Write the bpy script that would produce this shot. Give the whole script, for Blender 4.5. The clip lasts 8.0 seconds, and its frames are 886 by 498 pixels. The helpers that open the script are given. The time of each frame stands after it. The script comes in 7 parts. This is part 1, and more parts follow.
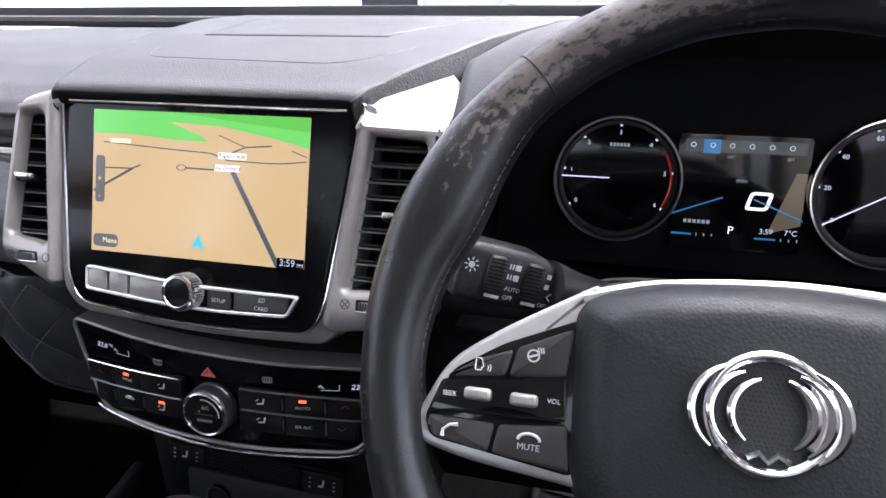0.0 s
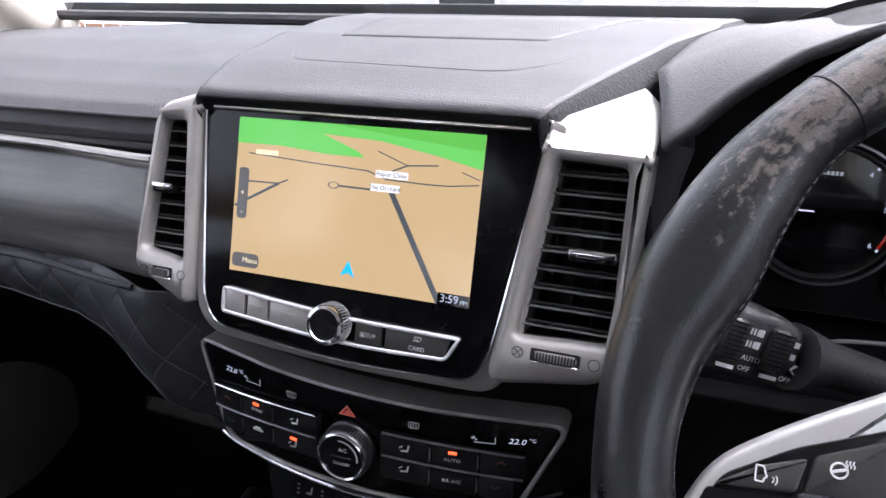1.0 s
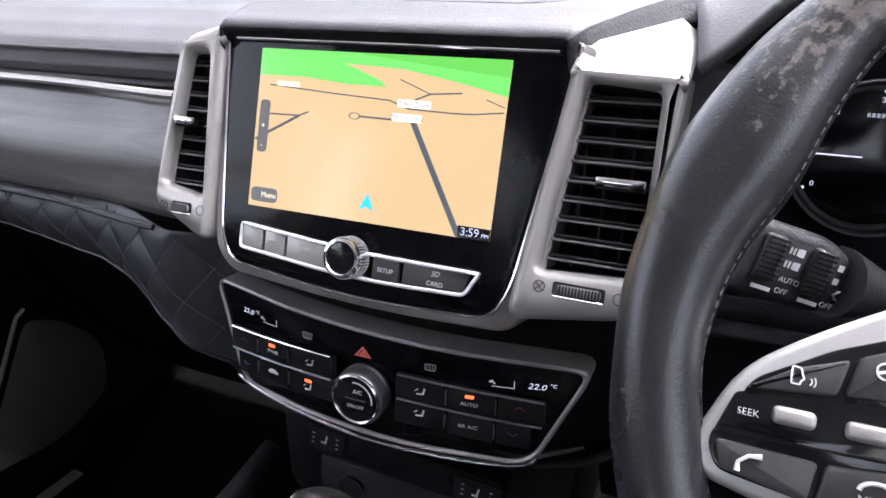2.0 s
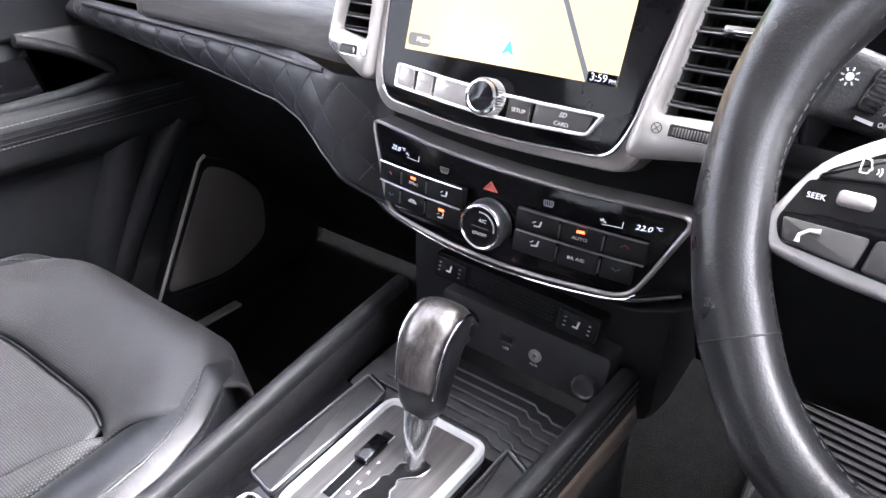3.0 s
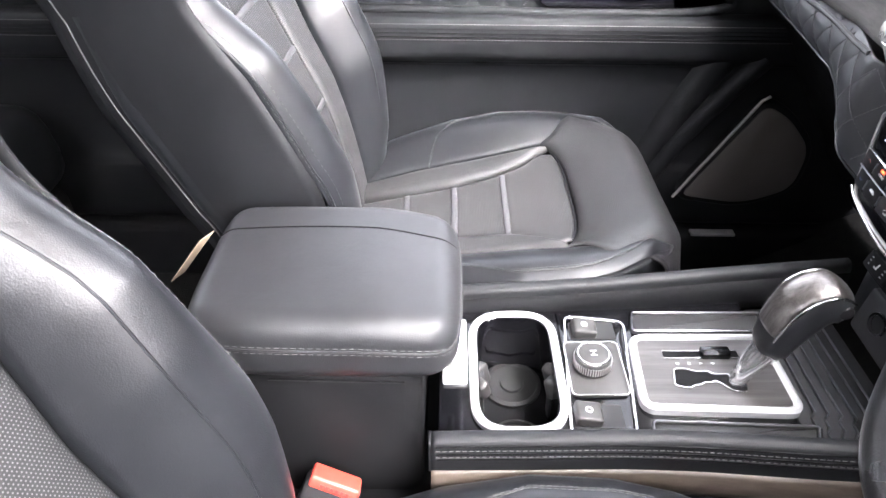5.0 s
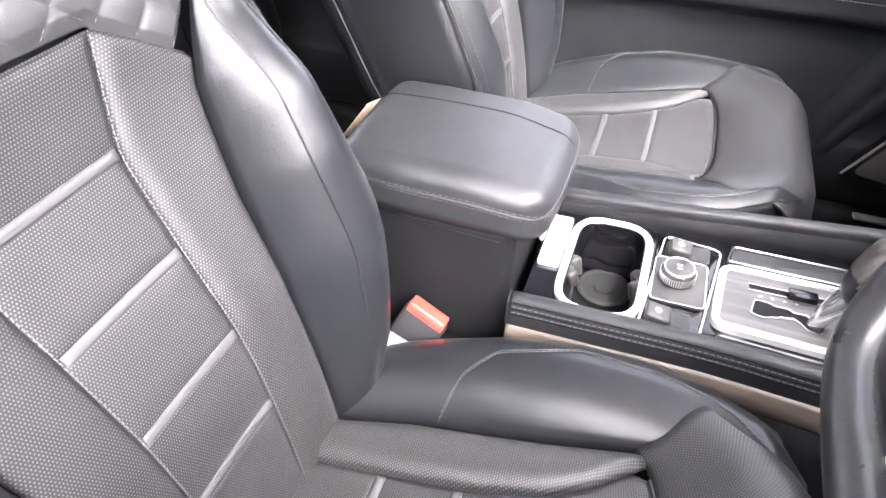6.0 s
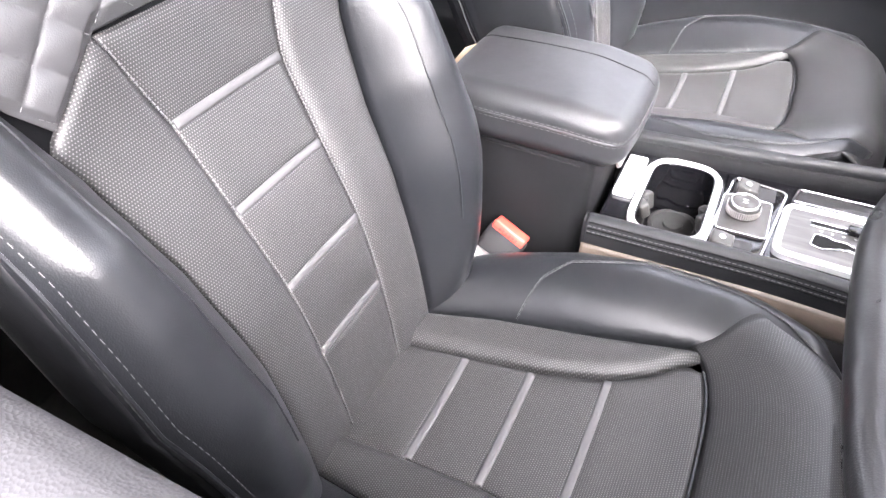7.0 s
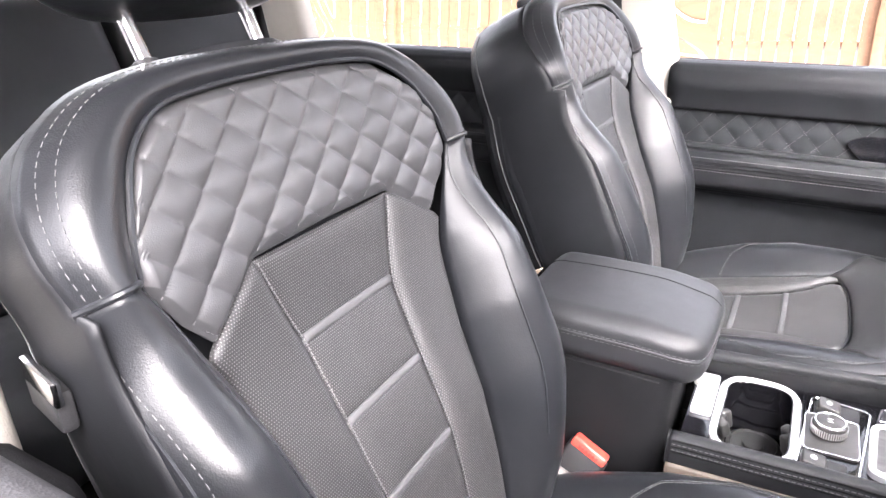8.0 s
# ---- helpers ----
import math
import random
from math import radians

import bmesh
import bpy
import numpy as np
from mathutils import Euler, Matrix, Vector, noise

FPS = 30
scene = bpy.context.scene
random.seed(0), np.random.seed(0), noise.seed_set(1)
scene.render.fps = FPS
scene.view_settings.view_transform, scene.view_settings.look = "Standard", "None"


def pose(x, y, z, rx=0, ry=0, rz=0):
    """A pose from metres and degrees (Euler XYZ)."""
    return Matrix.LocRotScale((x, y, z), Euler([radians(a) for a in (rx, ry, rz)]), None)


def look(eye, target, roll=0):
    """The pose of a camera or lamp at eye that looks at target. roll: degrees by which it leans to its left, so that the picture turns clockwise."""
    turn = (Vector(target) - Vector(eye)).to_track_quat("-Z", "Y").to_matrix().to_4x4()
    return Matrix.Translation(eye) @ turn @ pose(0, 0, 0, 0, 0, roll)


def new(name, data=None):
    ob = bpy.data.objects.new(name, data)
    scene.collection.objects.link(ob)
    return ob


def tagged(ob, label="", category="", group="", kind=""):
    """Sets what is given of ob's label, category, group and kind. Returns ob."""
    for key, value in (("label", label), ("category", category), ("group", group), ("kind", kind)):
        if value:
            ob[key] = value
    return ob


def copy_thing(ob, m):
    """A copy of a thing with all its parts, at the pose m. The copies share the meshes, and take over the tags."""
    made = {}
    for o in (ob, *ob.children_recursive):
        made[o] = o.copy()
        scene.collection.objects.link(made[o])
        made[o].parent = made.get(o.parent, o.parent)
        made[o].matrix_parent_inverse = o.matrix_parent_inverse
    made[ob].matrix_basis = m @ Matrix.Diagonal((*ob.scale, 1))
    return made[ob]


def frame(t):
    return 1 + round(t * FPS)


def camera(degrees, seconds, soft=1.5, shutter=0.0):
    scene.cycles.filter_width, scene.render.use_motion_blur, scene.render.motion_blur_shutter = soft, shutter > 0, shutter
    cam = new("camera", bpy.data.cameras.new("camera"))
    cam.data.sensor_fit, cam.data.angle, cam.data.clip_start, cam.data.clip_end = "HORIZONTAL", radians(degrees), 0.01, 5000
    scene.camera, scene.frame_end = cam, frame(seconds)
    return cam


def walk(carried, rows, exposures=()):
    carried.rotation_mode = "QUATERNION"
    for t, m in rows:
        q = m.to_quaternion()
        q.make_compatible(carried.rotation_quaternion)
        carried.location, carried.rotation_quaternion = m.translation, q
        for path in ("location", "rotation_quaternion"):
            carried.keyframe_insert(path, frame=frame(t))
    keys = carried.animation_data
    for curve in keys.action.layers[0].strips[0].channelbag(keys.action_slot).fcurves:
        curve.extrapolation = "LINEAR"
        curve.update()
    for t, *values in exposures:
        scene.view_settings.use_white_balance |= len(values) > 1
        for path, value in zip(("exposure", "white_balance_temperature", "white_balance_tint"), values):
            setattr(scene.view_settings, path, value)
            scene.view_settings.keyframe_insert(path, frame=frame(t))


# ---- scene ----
cam = camera(68.42, 8.0)
EXPOSURES = [(0.0, 2.52, 6100, 17), (1.2, 2.42, 6100, 17), (2.5, 3.40, 6150, 17), (3.0, 3.98, 6200, 17), (3.5, 4.42, 6300, 15), (4.5, 4.25, 6400, 14), (5.0, 4.10, 6400, 15), (6.5, 4.42, 6450, 17), (7.2, 4.38, 6450, 17), (8.0, 3.85, 6450, 17)]
PATH = [
    (0, (0.2937, 0.1633, 0.9546), (-0.1612, 1.9506, 0.1808), -0.67),
    (0.5, (0.2354, 0.1775, 0.9603), (-0.3252, 1.9277, 0.1712), -0.49),
    (1, (0.2016, 0.2058, 0.9548), (-0.4343, 1.9345, 0.1755), -0.38),
    (1.2, (0.1996, 0.2131, 0.9519), (-0.4391, 1.9380, 0.1664), -0.18),
    (2.3, (0.2137, 0.1934, 0.8925), (-0.5829, 1.8544, 0.1137), 0.42),
    (2.5, (0.2170, 0.1799, 0.8857), (-0.6346, 1.7835, 0.0472), 0.56),
    (3, (0.2498, 0.1363, 0.8822), (-0.7617, 1.5430, -0.1169), 0.65),
    (3.5, (0.2859, 0.1119, 0.8928), (-0.8200, 1.3587, -0.2128), 0.51),
    (4, (0.3374, 0.1201, 0.9002), (-1.0033, 1.0527, -0.2544), 0.50),
    (4.5, (0.3910, 0.1301, 0.9261), (-1.1084, 0.7013, -0.2678), 0.03),
    (5, (0.4613, 0.1360, 0.9569), (-1.1415, 0.1237, -0.2394), 0.51),
    (5.2, (0.4682, 0.1486, 0.9572), (-1.1243, 0.0625, -0.2497), 1.72),
    (6.3, (0.6303, 0.2255, 0.9567), (-0.7243, -0.3644, -0.3914), 0.80),
    (6.5, (0.6593, 0.2261, 0.9590), (-0.6761, -0.3801, -0.4009), 0.78),
    (7, (0.7013, 0.2372, 0.9630), (-0.6130, -0.4212, -0.3931), -0.00),
    (7.5, (0.7243, 0.2187, 0.9612), (-0.7253, -0.5625, -0.1739), 0.03),
    (8, (0.7584, 0.1967, 0.9796), (-0.8369, -0.7050, 0.1784), -1.02),
]
walk(cam, [(t, look(eye, target, roll)) for t, eye, target, roll in PATH], EXPOSURES)

# ---- light ----
world = bpy.data.worlds.new("overcast_sky")
scene.world = world
world.use_nodes = True
wn = world.node_tree.nodes
sky = wn.new("ShaderNodeTexSky")
sky.sky_type = "NISHITA"
sky.sun_disc = False
sky.sun_elevation, sky.sun_rotation = radians(46), radians(45)
sky.air_density, sky.dust_density, sky.ozone_density = 1.0, 4.0, 1.0
wash = wn.new("ShaderNodeHueSaturation")
wash.inputs["Saturation"].default_value = 0.25
world.node_tree.links.new(sky.outputs["Color"], wash.inputs["Color"])
world.node_tree.links.new(wash.outputs["Color"], wn["Background"].inputs["Color"])
wn["Background"].inputs["Strength"].default_value = 0.15
sun = new("sun", bpy.data.lights.new("sun", "SUN"))
sun.data.energy, sun.data.angle, sun.data.color = 1.4, radians(75), (1.0, 0.97, 0.95)
sun.matrix_world = look((3.0, 3.0, 4.6), (0, 0.2, 0.5))


# ---- materials ----
def material(name, colour, rough=0.5, metal=0.0, spec=0.5, coat=0.0):
    m = bpy.data.materials.new(name)
    m.use_nodes = True
    p = m.node_tree.nodes["Principled BSDF"]
    p.inputs["Base Color"].default_value = (*colour, 1)
    p.inputs["Roughness"].default_value = rough
    p.inputs["Metallic"].default_value = metal
    p.inputs["Specular IOR Level"].default_value = spec
    p.inputs["Coat Weight"].default_value = coat
    p.inputs["Coat Roughness"].default_value = 0.05
    return m


def node(m, kind, **values):
    n = m.node_tree.nodes.new(kind)
    for key, value in values.items():
        n.inputs[key.replace("_", " ")].default_value = value
    return n


def wire(m, a, b):
    m.node_tree.links.new(a, b)


def coords(m, scale=(1, 1, 1), kind="Object"):
    t, s = node(m, "ShaderNodeTexCoord"), node(m, "ShaderNodeMapping")
    s.inputs["Scale"].default_value = scale
    wire(m, t.outputs[kind], s.inputs["Vector"])
    return s.outputs["Vector"]


def ramp(m, source, stops):
    r = node(m, "ShaderNodeValToRGB")
    e = r.color_ramp.elements
    while len(e) < len(stops):
        e.new(0.5)
    for item, (at, c) in zip(e, stops):
        item.position, item.color = at, (*c, 1) if len(c) == 3 else c
    wire(m, source, r.inputs["Fac"])
    return r.outputs["Color"]


def bump(m, height, strength, distance):
    b = node(m, "ShaderNodeBump", Strength=strength, Distance=distance)
    wire(m, height, b.inputs["Height"])
    p = m.node_tree.nodes["Principled BSDF"]
    if p.inputs["Normal"].is_linked:
        wire(m, p.inputs["Normal"].links[0].from_socket, b.inputs["Normal"])
    wire(m, b.outputs["Normal"], p.inputs["Normal"])


def patchy(m, lo, hi, rough, scale=6.0, detail=6.0, cell=0.0, depth=0.0006, strength=0.4, dust=0.0):
    """Uneven colour and gloss at a large scale, and a pebble grain of the given cell count a metre."""
    p = m.node_tree.nodes["Principled BSDF"]
    v = coords(m)
    n = node(m, "ShaderNodeTexNoise", Scale=scale, Detail=detail, Roughness=0.65)
    wire(m, v, n.inputs["Vector"])
    wire(m, ramp(m, n.outputs["Fac"], [(0.3, lo), (0.7, hi)]), p.inputs["Base Color"])
    r = node(m, "ShaderNodeMapRange")
    r.inputs["To Min"].default_value, r.inputs["To Max"].default_value = rough[0], rough[1]
    n2 = node(m, "ShaderNodeTexNoise", Scale=scale * 3.7, Detail=5.0)
    wire(m, v, n2.inputs["Vector"])
    wire(m, n2.outputs["Fac"], r.inputs["Value"])
    wire(m, r.outputs["Result"], p.inputs["Roughness"])
    if cell:
        c = node(m, "ShaderNodeTexVoronoi", Scale=cell)
        wire(m, v, c.inputs["Vector"])
        bump(m, c.outputs["Distance"], strength, depth)
    return m


def leather(name, lo, hi, rough=(0.34, 0.5), cell=900.0):
    m = patchy(material(name, lo, spec=0.5), lo, hi, rough, 9.0, 6.0, cell, 0.0005, 0.16)
    v = coords(m)
    w = node(m, "ShaderNodeTexNoise", Scale=45.0, Detail=4.0, Distortion=1.2)
    wire(m, v, w.inputs["Vector"])
    bump(m, w.outputs["Fac"], 0.08, 0.003)
    return m


def perforated(name, lo, hi, pitch=0.0031, dot=(0.11, 0.108, 0.105), span=None, size=(0.17, 0.27), rough=(0.42, 0.56)):
    """Leather with rows of small pale-rimmed holes, laid out on the panel's own surface coordinates."""
    m = leather(name, lo, hi, rough)
    p = m.node_tree.nodes["Principled BSDF"]
    uv = coords(m, (1 / pitch, 1 / pitch, 1), "UV")
    ch = node(m, "ShaderNodeSeparateXYZ")
    wire(m, uv, ch.inputs["Vector"])

    def math_node(op, a, b=None):
        n = m.node_tree.nodes.new("ShaderNodeMath")
        n.operation = op
        for i, x in enumerate((a, b)):
            if x is None:
                continue
            if isinstance(x, (int, float)):
                n.inputs[i].default_value = x
            else:
                wire(m, x, n.inputs[i])
        return n.outputs["Value"]

    row = math_node("FLOOR", ch.outputs["Y"])
    shift = math_node("MULTIPLY", math_node("MODULO", row, 2.0), 0.5)
    fx = math_node("SUBTRACT", math_node("FRACT", math_node("ADD", ch.outputs["X"], shift)), 0.5)
    fy = math_node("SUBTRACT", math_node("FRACT", ch.outputs["Y"]), 0.5)
    d = math_node("SQRT", math_node("ADD", math_node("MULTIPLY", fx, fx), math_node("MULTIPLY", fy, fy)))
    hole = ramp(m, d, [(size[0], (1, 1, 1)), (size[1], (0, 0, 0))])
    if span:
        # holes only between the two seams
        along = math_node("MULTIPLY", ch.outputs["X"], pitch)
        hole = math_node("MULTIPLY", hole, math_node("MULTIPLY", math_node("GREATER_THAN", along, span[0]), math_node("LESS_THAN", along, span[1])))
    mix = node(m, "ShaderNodeMix")
    mix.data_type = "RGBA"
    wire(m, hole, mix.inputs["Factor"])
    wire(m, p.inputs["Base Color"].links[0].from_socket, mix.inputs["A"])
    mix.inputs["B"].default_value = (*dot, 1)
    wire(m, mix.outputs["Result"], p.inputs["Base Color"])
    bump(m, hole, 0.08 if span else 0.3, 0.0008)
    return m


def veneer(name, lo, hi, rough=0.35, along=0):
    m = material(name, lo, rough, 0, 0.5)
    p = m.node_tree.nodes["Principled BSDF"]
    s = [60.0, 60.0, 60.0]
    s[along] = 2.5
    v = coords(m, s)
    n = node(m, "ShaderNodeTexNoise", Scale=1.0, Detail=8.0, Roughness=0.7, Distortion=0.6)
    wire(m, v, n.inputs["Vector"])
    wire(m, ramp(m, n.outputs["Fac"], [(0.3, lo), (0.52, [(a + b) / 2 for a, b in zip(lo, hi)]), (0.72, hi)]), p.inputs["Base Color"])
    bump(m, n.outputs["Fac"], 0.25, 0.0006)
    return m


def glow(name, colour, strength, rough=0.15):
    m = material(name, [c * 0.1 for c in colour], rough)
    p = m.node_tree.nodes["Principled BSDF"]
    p.inputs["Emission Color"].default_value = (*colour, 1)
    p.inputs["Emission Strength"].default_value = strength
    return m


LEATHER = leather("black_leather", (0.009, 0.0096, 0.0112), (0.0155, 0.0161, 0.0184), (0.28, 0.42))
PERF = perforated("perforated_leather", (0.0068, 0.0070, 0.0076), (0.0125, 0.0124, 0.0128), 0.0024, (0.088, 0.086, 0.087), None, (0.16, 0.27), (0.46, 0.60))
# lighter, glossier copy of the perforated leather, for the lit front edge
LIT_PERF = perforated("lit_perforated_leather", (0.0085, 0.0088, 0.0096), (0.014, 0.0141, 0.0148), 0.0024, (0.075, 0.074, 0.076), None, (0.13, 0.24), (0.33, 0.43))
SEAT_LEATHER = leather("seat_leather", (0.0068, 0.0074, 0.0088), (0.0125, 0.0132, 0.0152), (0.25, 0.36))
SEAT_LEATHER.node_tree.nodes["Principled BSDF"].inputs["Specular IOR Level"].default_value = 0.34
for _m, _w in ((SEAT_LEATHER, 0.012), (PERF, 0.02)):
    # a weak, slightly blue sheen over the leather at grazing angles
    _p = _m.node_tree.nodes["Principled BSDF"]
    _p.inputs["Sheen Weight"].default_value = _w
    _p.inputs["Sheen Roughness"].default_value = 0.45
    _p.inputs["Sheen Tint"].default_value = (0.82, 0.84, 0.92, 1)
DEEP = patchy(material("deep_black_trim", (0.007, 0.007, 0.008), 0.6, 0, 0.07), (0.0062, 0.0062, 0.0069), (0.0102, 0.0102, 0.0110), (0.5, 0.68), 8.0, 5.0, 750.0, 0.0005, 0.3)
TRIM_BLACK = patchy(material("black_door_trim", (0.01, 0.01, 0.012), 0.5, 0, 0.18), (0.0055, 0.006, 0.0068), (0.0095, 0.010, 0.0112), (0.46, 0.6), 8.0, 5.0, 750.0, 0.0005, 0.3)
BRIGHT_TRIM = patchy(material("bright_satin_trim", (0.8, 0.8, 0.8), 0.3, 0.55), (0.72, 0.72, 0.73), (0.82, 0.82, 0.83), (0.2, 0.3), 20.0)
CAP_STEEL = veneer("streaked_steel", (0.045, 0.040, 0.038), (0.26, 0.245, 0.235), 0.28, 2)
CAP_STEEL.node_tree.nodes["Principled BSDF"].inputs["Metallic"].default_value = 0.85
# darker, duller copy of the seat leather, for the unlit seat sides
SHADED_LEATHER = leather("shaded_seat_leather", (0.006, 0.0064, 0.0074), (0.010, 0.0105, 0.012), (0.42, 0.55))
SHADED_LEATHER.node_tree.nodes["Principled BSDF"].inputs["Specular IOR Level"].default_value = 0.25
QUILT = leather("quilted_leather", (0.032, 0.032, 0.034), (0.046, 0.046, 0.048), (0.36, 0.5))
DASH = patchy(material("grained_dash_plastic", (0.03, 0.03, 0.033), 0.6, 0, 0.36), (0.036, 0.0355, 0.0385), (0.047, 0.0465, 0.050), (0.60, 0.72), 5.0, 5.0, 620.0, 0.0007, 0.35)
# darker dash plastic, with the shade beside the binnacle in its colour
SHADED_GRAIN = patchy(material("shaded_dash_grain", (0.02, 0.02, 0.022), 0.8, 0, 0.08), (0.020, 0.0198, 0.0215), (0.030, 0.0297, 0.032), (0.75, 0.9), 8.0, 5.0, 420.0, 0.0012, 0.5)
PLASTIC = patchy(material("black_plastic", (0.012, 0.012, 0.013)), (0.012, 0.012, 0.013), (0.020, 0.020, 0.0215), (0.42, 0.58), 8.0, 5.0, 750.0, 0.0005, 0.3)
BLACK = patchy(material("matt_black", (0.006, 0.006, 0.007)), (0.007, 0.007, 0.008), (0.013, 0.013, 0.014), (0.5, 0.7), 12.0)
PIANO = patchy(material("piano_black", (0.004, 0.004, 0.005), 0.08, 0, 0.4, 0.15), (0.003, 0.003, 0.004), (0.006, 0.006, 0.007), (0.06, 0.13), 20.0)
SCREEN_BLACK = patchy(material("screen_black", (0.003, 0.003, 0.004), 0.1, 0, 0.13), (0.002, 0.002, 0.0026), (0.004, 0.004, 0.0045), (0.07, 0.16), 20.0)
RAIL_LEATHER = leather("rail_leather", (0.008, 0.0084, 0.0098), (0.013, 0.0135, 0.015), (0.42, 0.56))
RAIL_LEATHER.node_tree.nodes["Principled BSDF"].inputs["Specular IOR Level"].default_value = 0.32
SILVER = patchy(material("satin_silver_paint", (0.50, 0.49, 0.47), 0.4, 0.45), (0.285, 0.273, 0.259), (0.355, 0.342, 0.327), (0.33, 0.42), 14.0, 8.0, 1800.0, 0.0002, 0.1)
CHROME = patchy(material("chrome", (0.78, 0.78, 0.79), 0.12, 1.0), (0.70, 0.70, 0.72), (0.82, 0.82, 0.83), (0.08, 0.2), 30.0)
SPOKE_SILVER = patchy(material("spoke_silver", (0.6, 0.6, 0.6), 0.35, 0.6), (0.52, 0.515, 0.51), (0.60, 0.595, 0.59), (0.26, 0.36), 14.0, 8.0, 1800.0, 0.0002, 0.1)
STEEL = veneer("brushed_steel", (0.55, 0.54, 0.53), (0.72, 0.71, 0.70), 0.3, 0)
STEEL.node_tree.nodes["Principled BSDF"].inputs["Metallic"].default_value = 0.9
GREY_BUTTON = patchy(material("grey_button", (0.09, 0.088, 0.085), 0.4, 0.3), (0.038, 0.037, 0.036), (0.054, 0.053, 0.052), (0.38, 0.52), 25.0)
SILVER_BUTTON = patchy(material("silver_button", (0.30, 0.29, 0.28), 0.4, 0.5), (0.26, 0.255, 0.25), (0.33, 0.32, 0.31), (0.3, 0.42), 25.0)
DARK_BUTTON = patchy(material("dark_button", (0.014, 0.014, 0.015), 0.4, 0, 0.2), (0.0065, 0.0065, 0.0072), (0.0105, 0.0105, 0.0115), (0.3, 0.45), 25.0)
WOOD = veneer("dark_wood_veneer", (0.022, 0.0215, 0.0215), (0.17, 0.163, 0.158), 0.28, 0)
WOOD_BROWN = veneer("brown_wood_veneer", (0.040, 0.030, 0.024), (0.13, 0.105, 0.085), 0.35, 1)
THREAD = patchy(material("grey_thread", (0.22, 0.22, 0.22), 0.7), (0.065, 0.065, 0.066), (0.10, 0.099, 0.099), (0.6, 0.8), 90.0)
DARK_THREAD = patchy(material("dark_thread", (0.09, 0.09, 0.09), 0.7), (0.075, 0.075, 0.076), (0.12, 0.12, 0.121), (0.6, 0.8), 90.0)
CARPET = patchy(material("black_carpet", (0.010, 0.010, 0.010), 0.9, 0, 0.08), (0.010, 0.010, 0.010), (0.019, 0.0185, 0.018), (0.85, 0.98), 60.0, 8.0, 900.0, 0.003, 0.6)
RUBBER = patchy(material("black_rubber", (0.012, 0.012, 0.012), 0.6), (0.010, 0.010, 0.010), (0.020, 0.020, 0.020), (0.5, 0.7), 20.0)
GRILLE = perforated("speaker_mesh", (0.070, 0.063, 0.058), (0.092, 0.083, 0.077), 0.003, (0.03, 0.028, 0.026))
BEIGE = patchy(material("beige_trim", (0.62, 0.57, 0.48), 0.6), (0.40, 0.375, 0.33), (0.46, 0.435, 0.385), (0.5, 0.7), 6.0, 5.0, 500.0, 0.0006, 0.3)
HEADLINER = patchy(material("grey_headliner", (0.62, 0.60, 0.57), 0.9), (0.70, 0.685, 0.66), (0.78, 0.765, 0.745), (0.8, 0.95), 40.0, 8.0)
RED = patchy(material("red_plastic", (0.62, 0.05, 0.035), 0.4), (0.55, 0.045, 0.03), (0.66, 0.07, 0.05), (0.3, 0.45), 40.0)
ORANGE_LED = glow("orange_led", (1.0, 0.10, 0.03), 0.5)
WHITE_LED = glow("white_led", (0.75, 0.82, 1.0), 0.13)
ICON = material("printed_white", (0.62, 0.62, 0.62), 0.5)
DIM_ICON = material("printed_grey", (0.30, 0.30, 0.30), 0.5)
LCD_BLACK = material("black_glass", (0.003, 0.003, 0.004), 0.06, 0, 0.35, 0.0)
GRILLE_DARK = perforated("dark_mesh", (0.016, 0.016, 0.017), (0.022, 0.022, 0.023), 0.0022, (0.005, 0.005, 0.005))
HOOD_MESH = perforated("hood_mesh", (0.026, 0.0255, 0.0275), (0.034, 0.0335, 0.036), 0.0034, (0.010, 0.010, 0.0105), None, (0.2, 0.32), (0.6, 0.72))
PADQ = leather("quilted_dash_leather", (0.022, 0.023, 0.026), (0.034, 0.035, 0.039), (0.40, 0.55))
SLAT_GLINT = patchy(material("slat_glint_grey", (0.09, 0.09, 0.09), 0.3), (0.10, 0.10, 0.101), (0.14, 0.14, 0.141), (0.25, 0.35), 20.0)
DARK_PRINT = material("dark_print", (0.03, 0.03, 0.03), 0.6)
MAP_SAND = glow("map_sand", (0.72, 0.51, 0.26), 0.168)
MAP_GREEN = glow("map_green", (0.13, 0.52, 0.10), 0.245)
MAP_PALE = glow("map_pale", (0.80, 0.70, 0.45), 0.245)
MAP_DARK = glow("map_dark_green", (0.10, 0.42, 0.06), 0.257)
MAP_ROAD = glow("map_road", (0.07, 0.08, 0.09), 0.243)
MAP_PLATE = glow("map_plate", (0.85, 0.85, 0.85), 0.243)
MAP_INK = glow("map_ink", (0.03, 0.03, 0.03), 0.081)
MAP_GREY = glow("map_grey", (0.10, 0.10, 0.10), 0.243)
MAP_BLUE = glow("map_blue", (0.02, 0.42, 0.75), 0.27)
GUN = patchy(material("dark_chrome", (0.22, 0.22, 0.23), 0.3, 0.9), (0.18, 0.18, 0.19), (0.27, 0.27, 0.28), (0.24, 0.38), 30.0)
SOCKET = patchy(material("socket_grey", (0.05, 0.05, 0.052), 0.5), (0.022, 0.022, 0.0240), (0.031, 0.031, 0.0335), (0.48, 0.62), 14.0, 5.0, 900.0, 0.0004, 0.3)
HAZARD = material("hazard_red", (0.75, 0.16, 0.12), 0.5)
RED_PRINT = material("red_print", (0.16, 0.03, 0.028), 0.5)
BLUE_PRINT = material("blue_print", (0.05, 0.075, 0.16), 0.5)
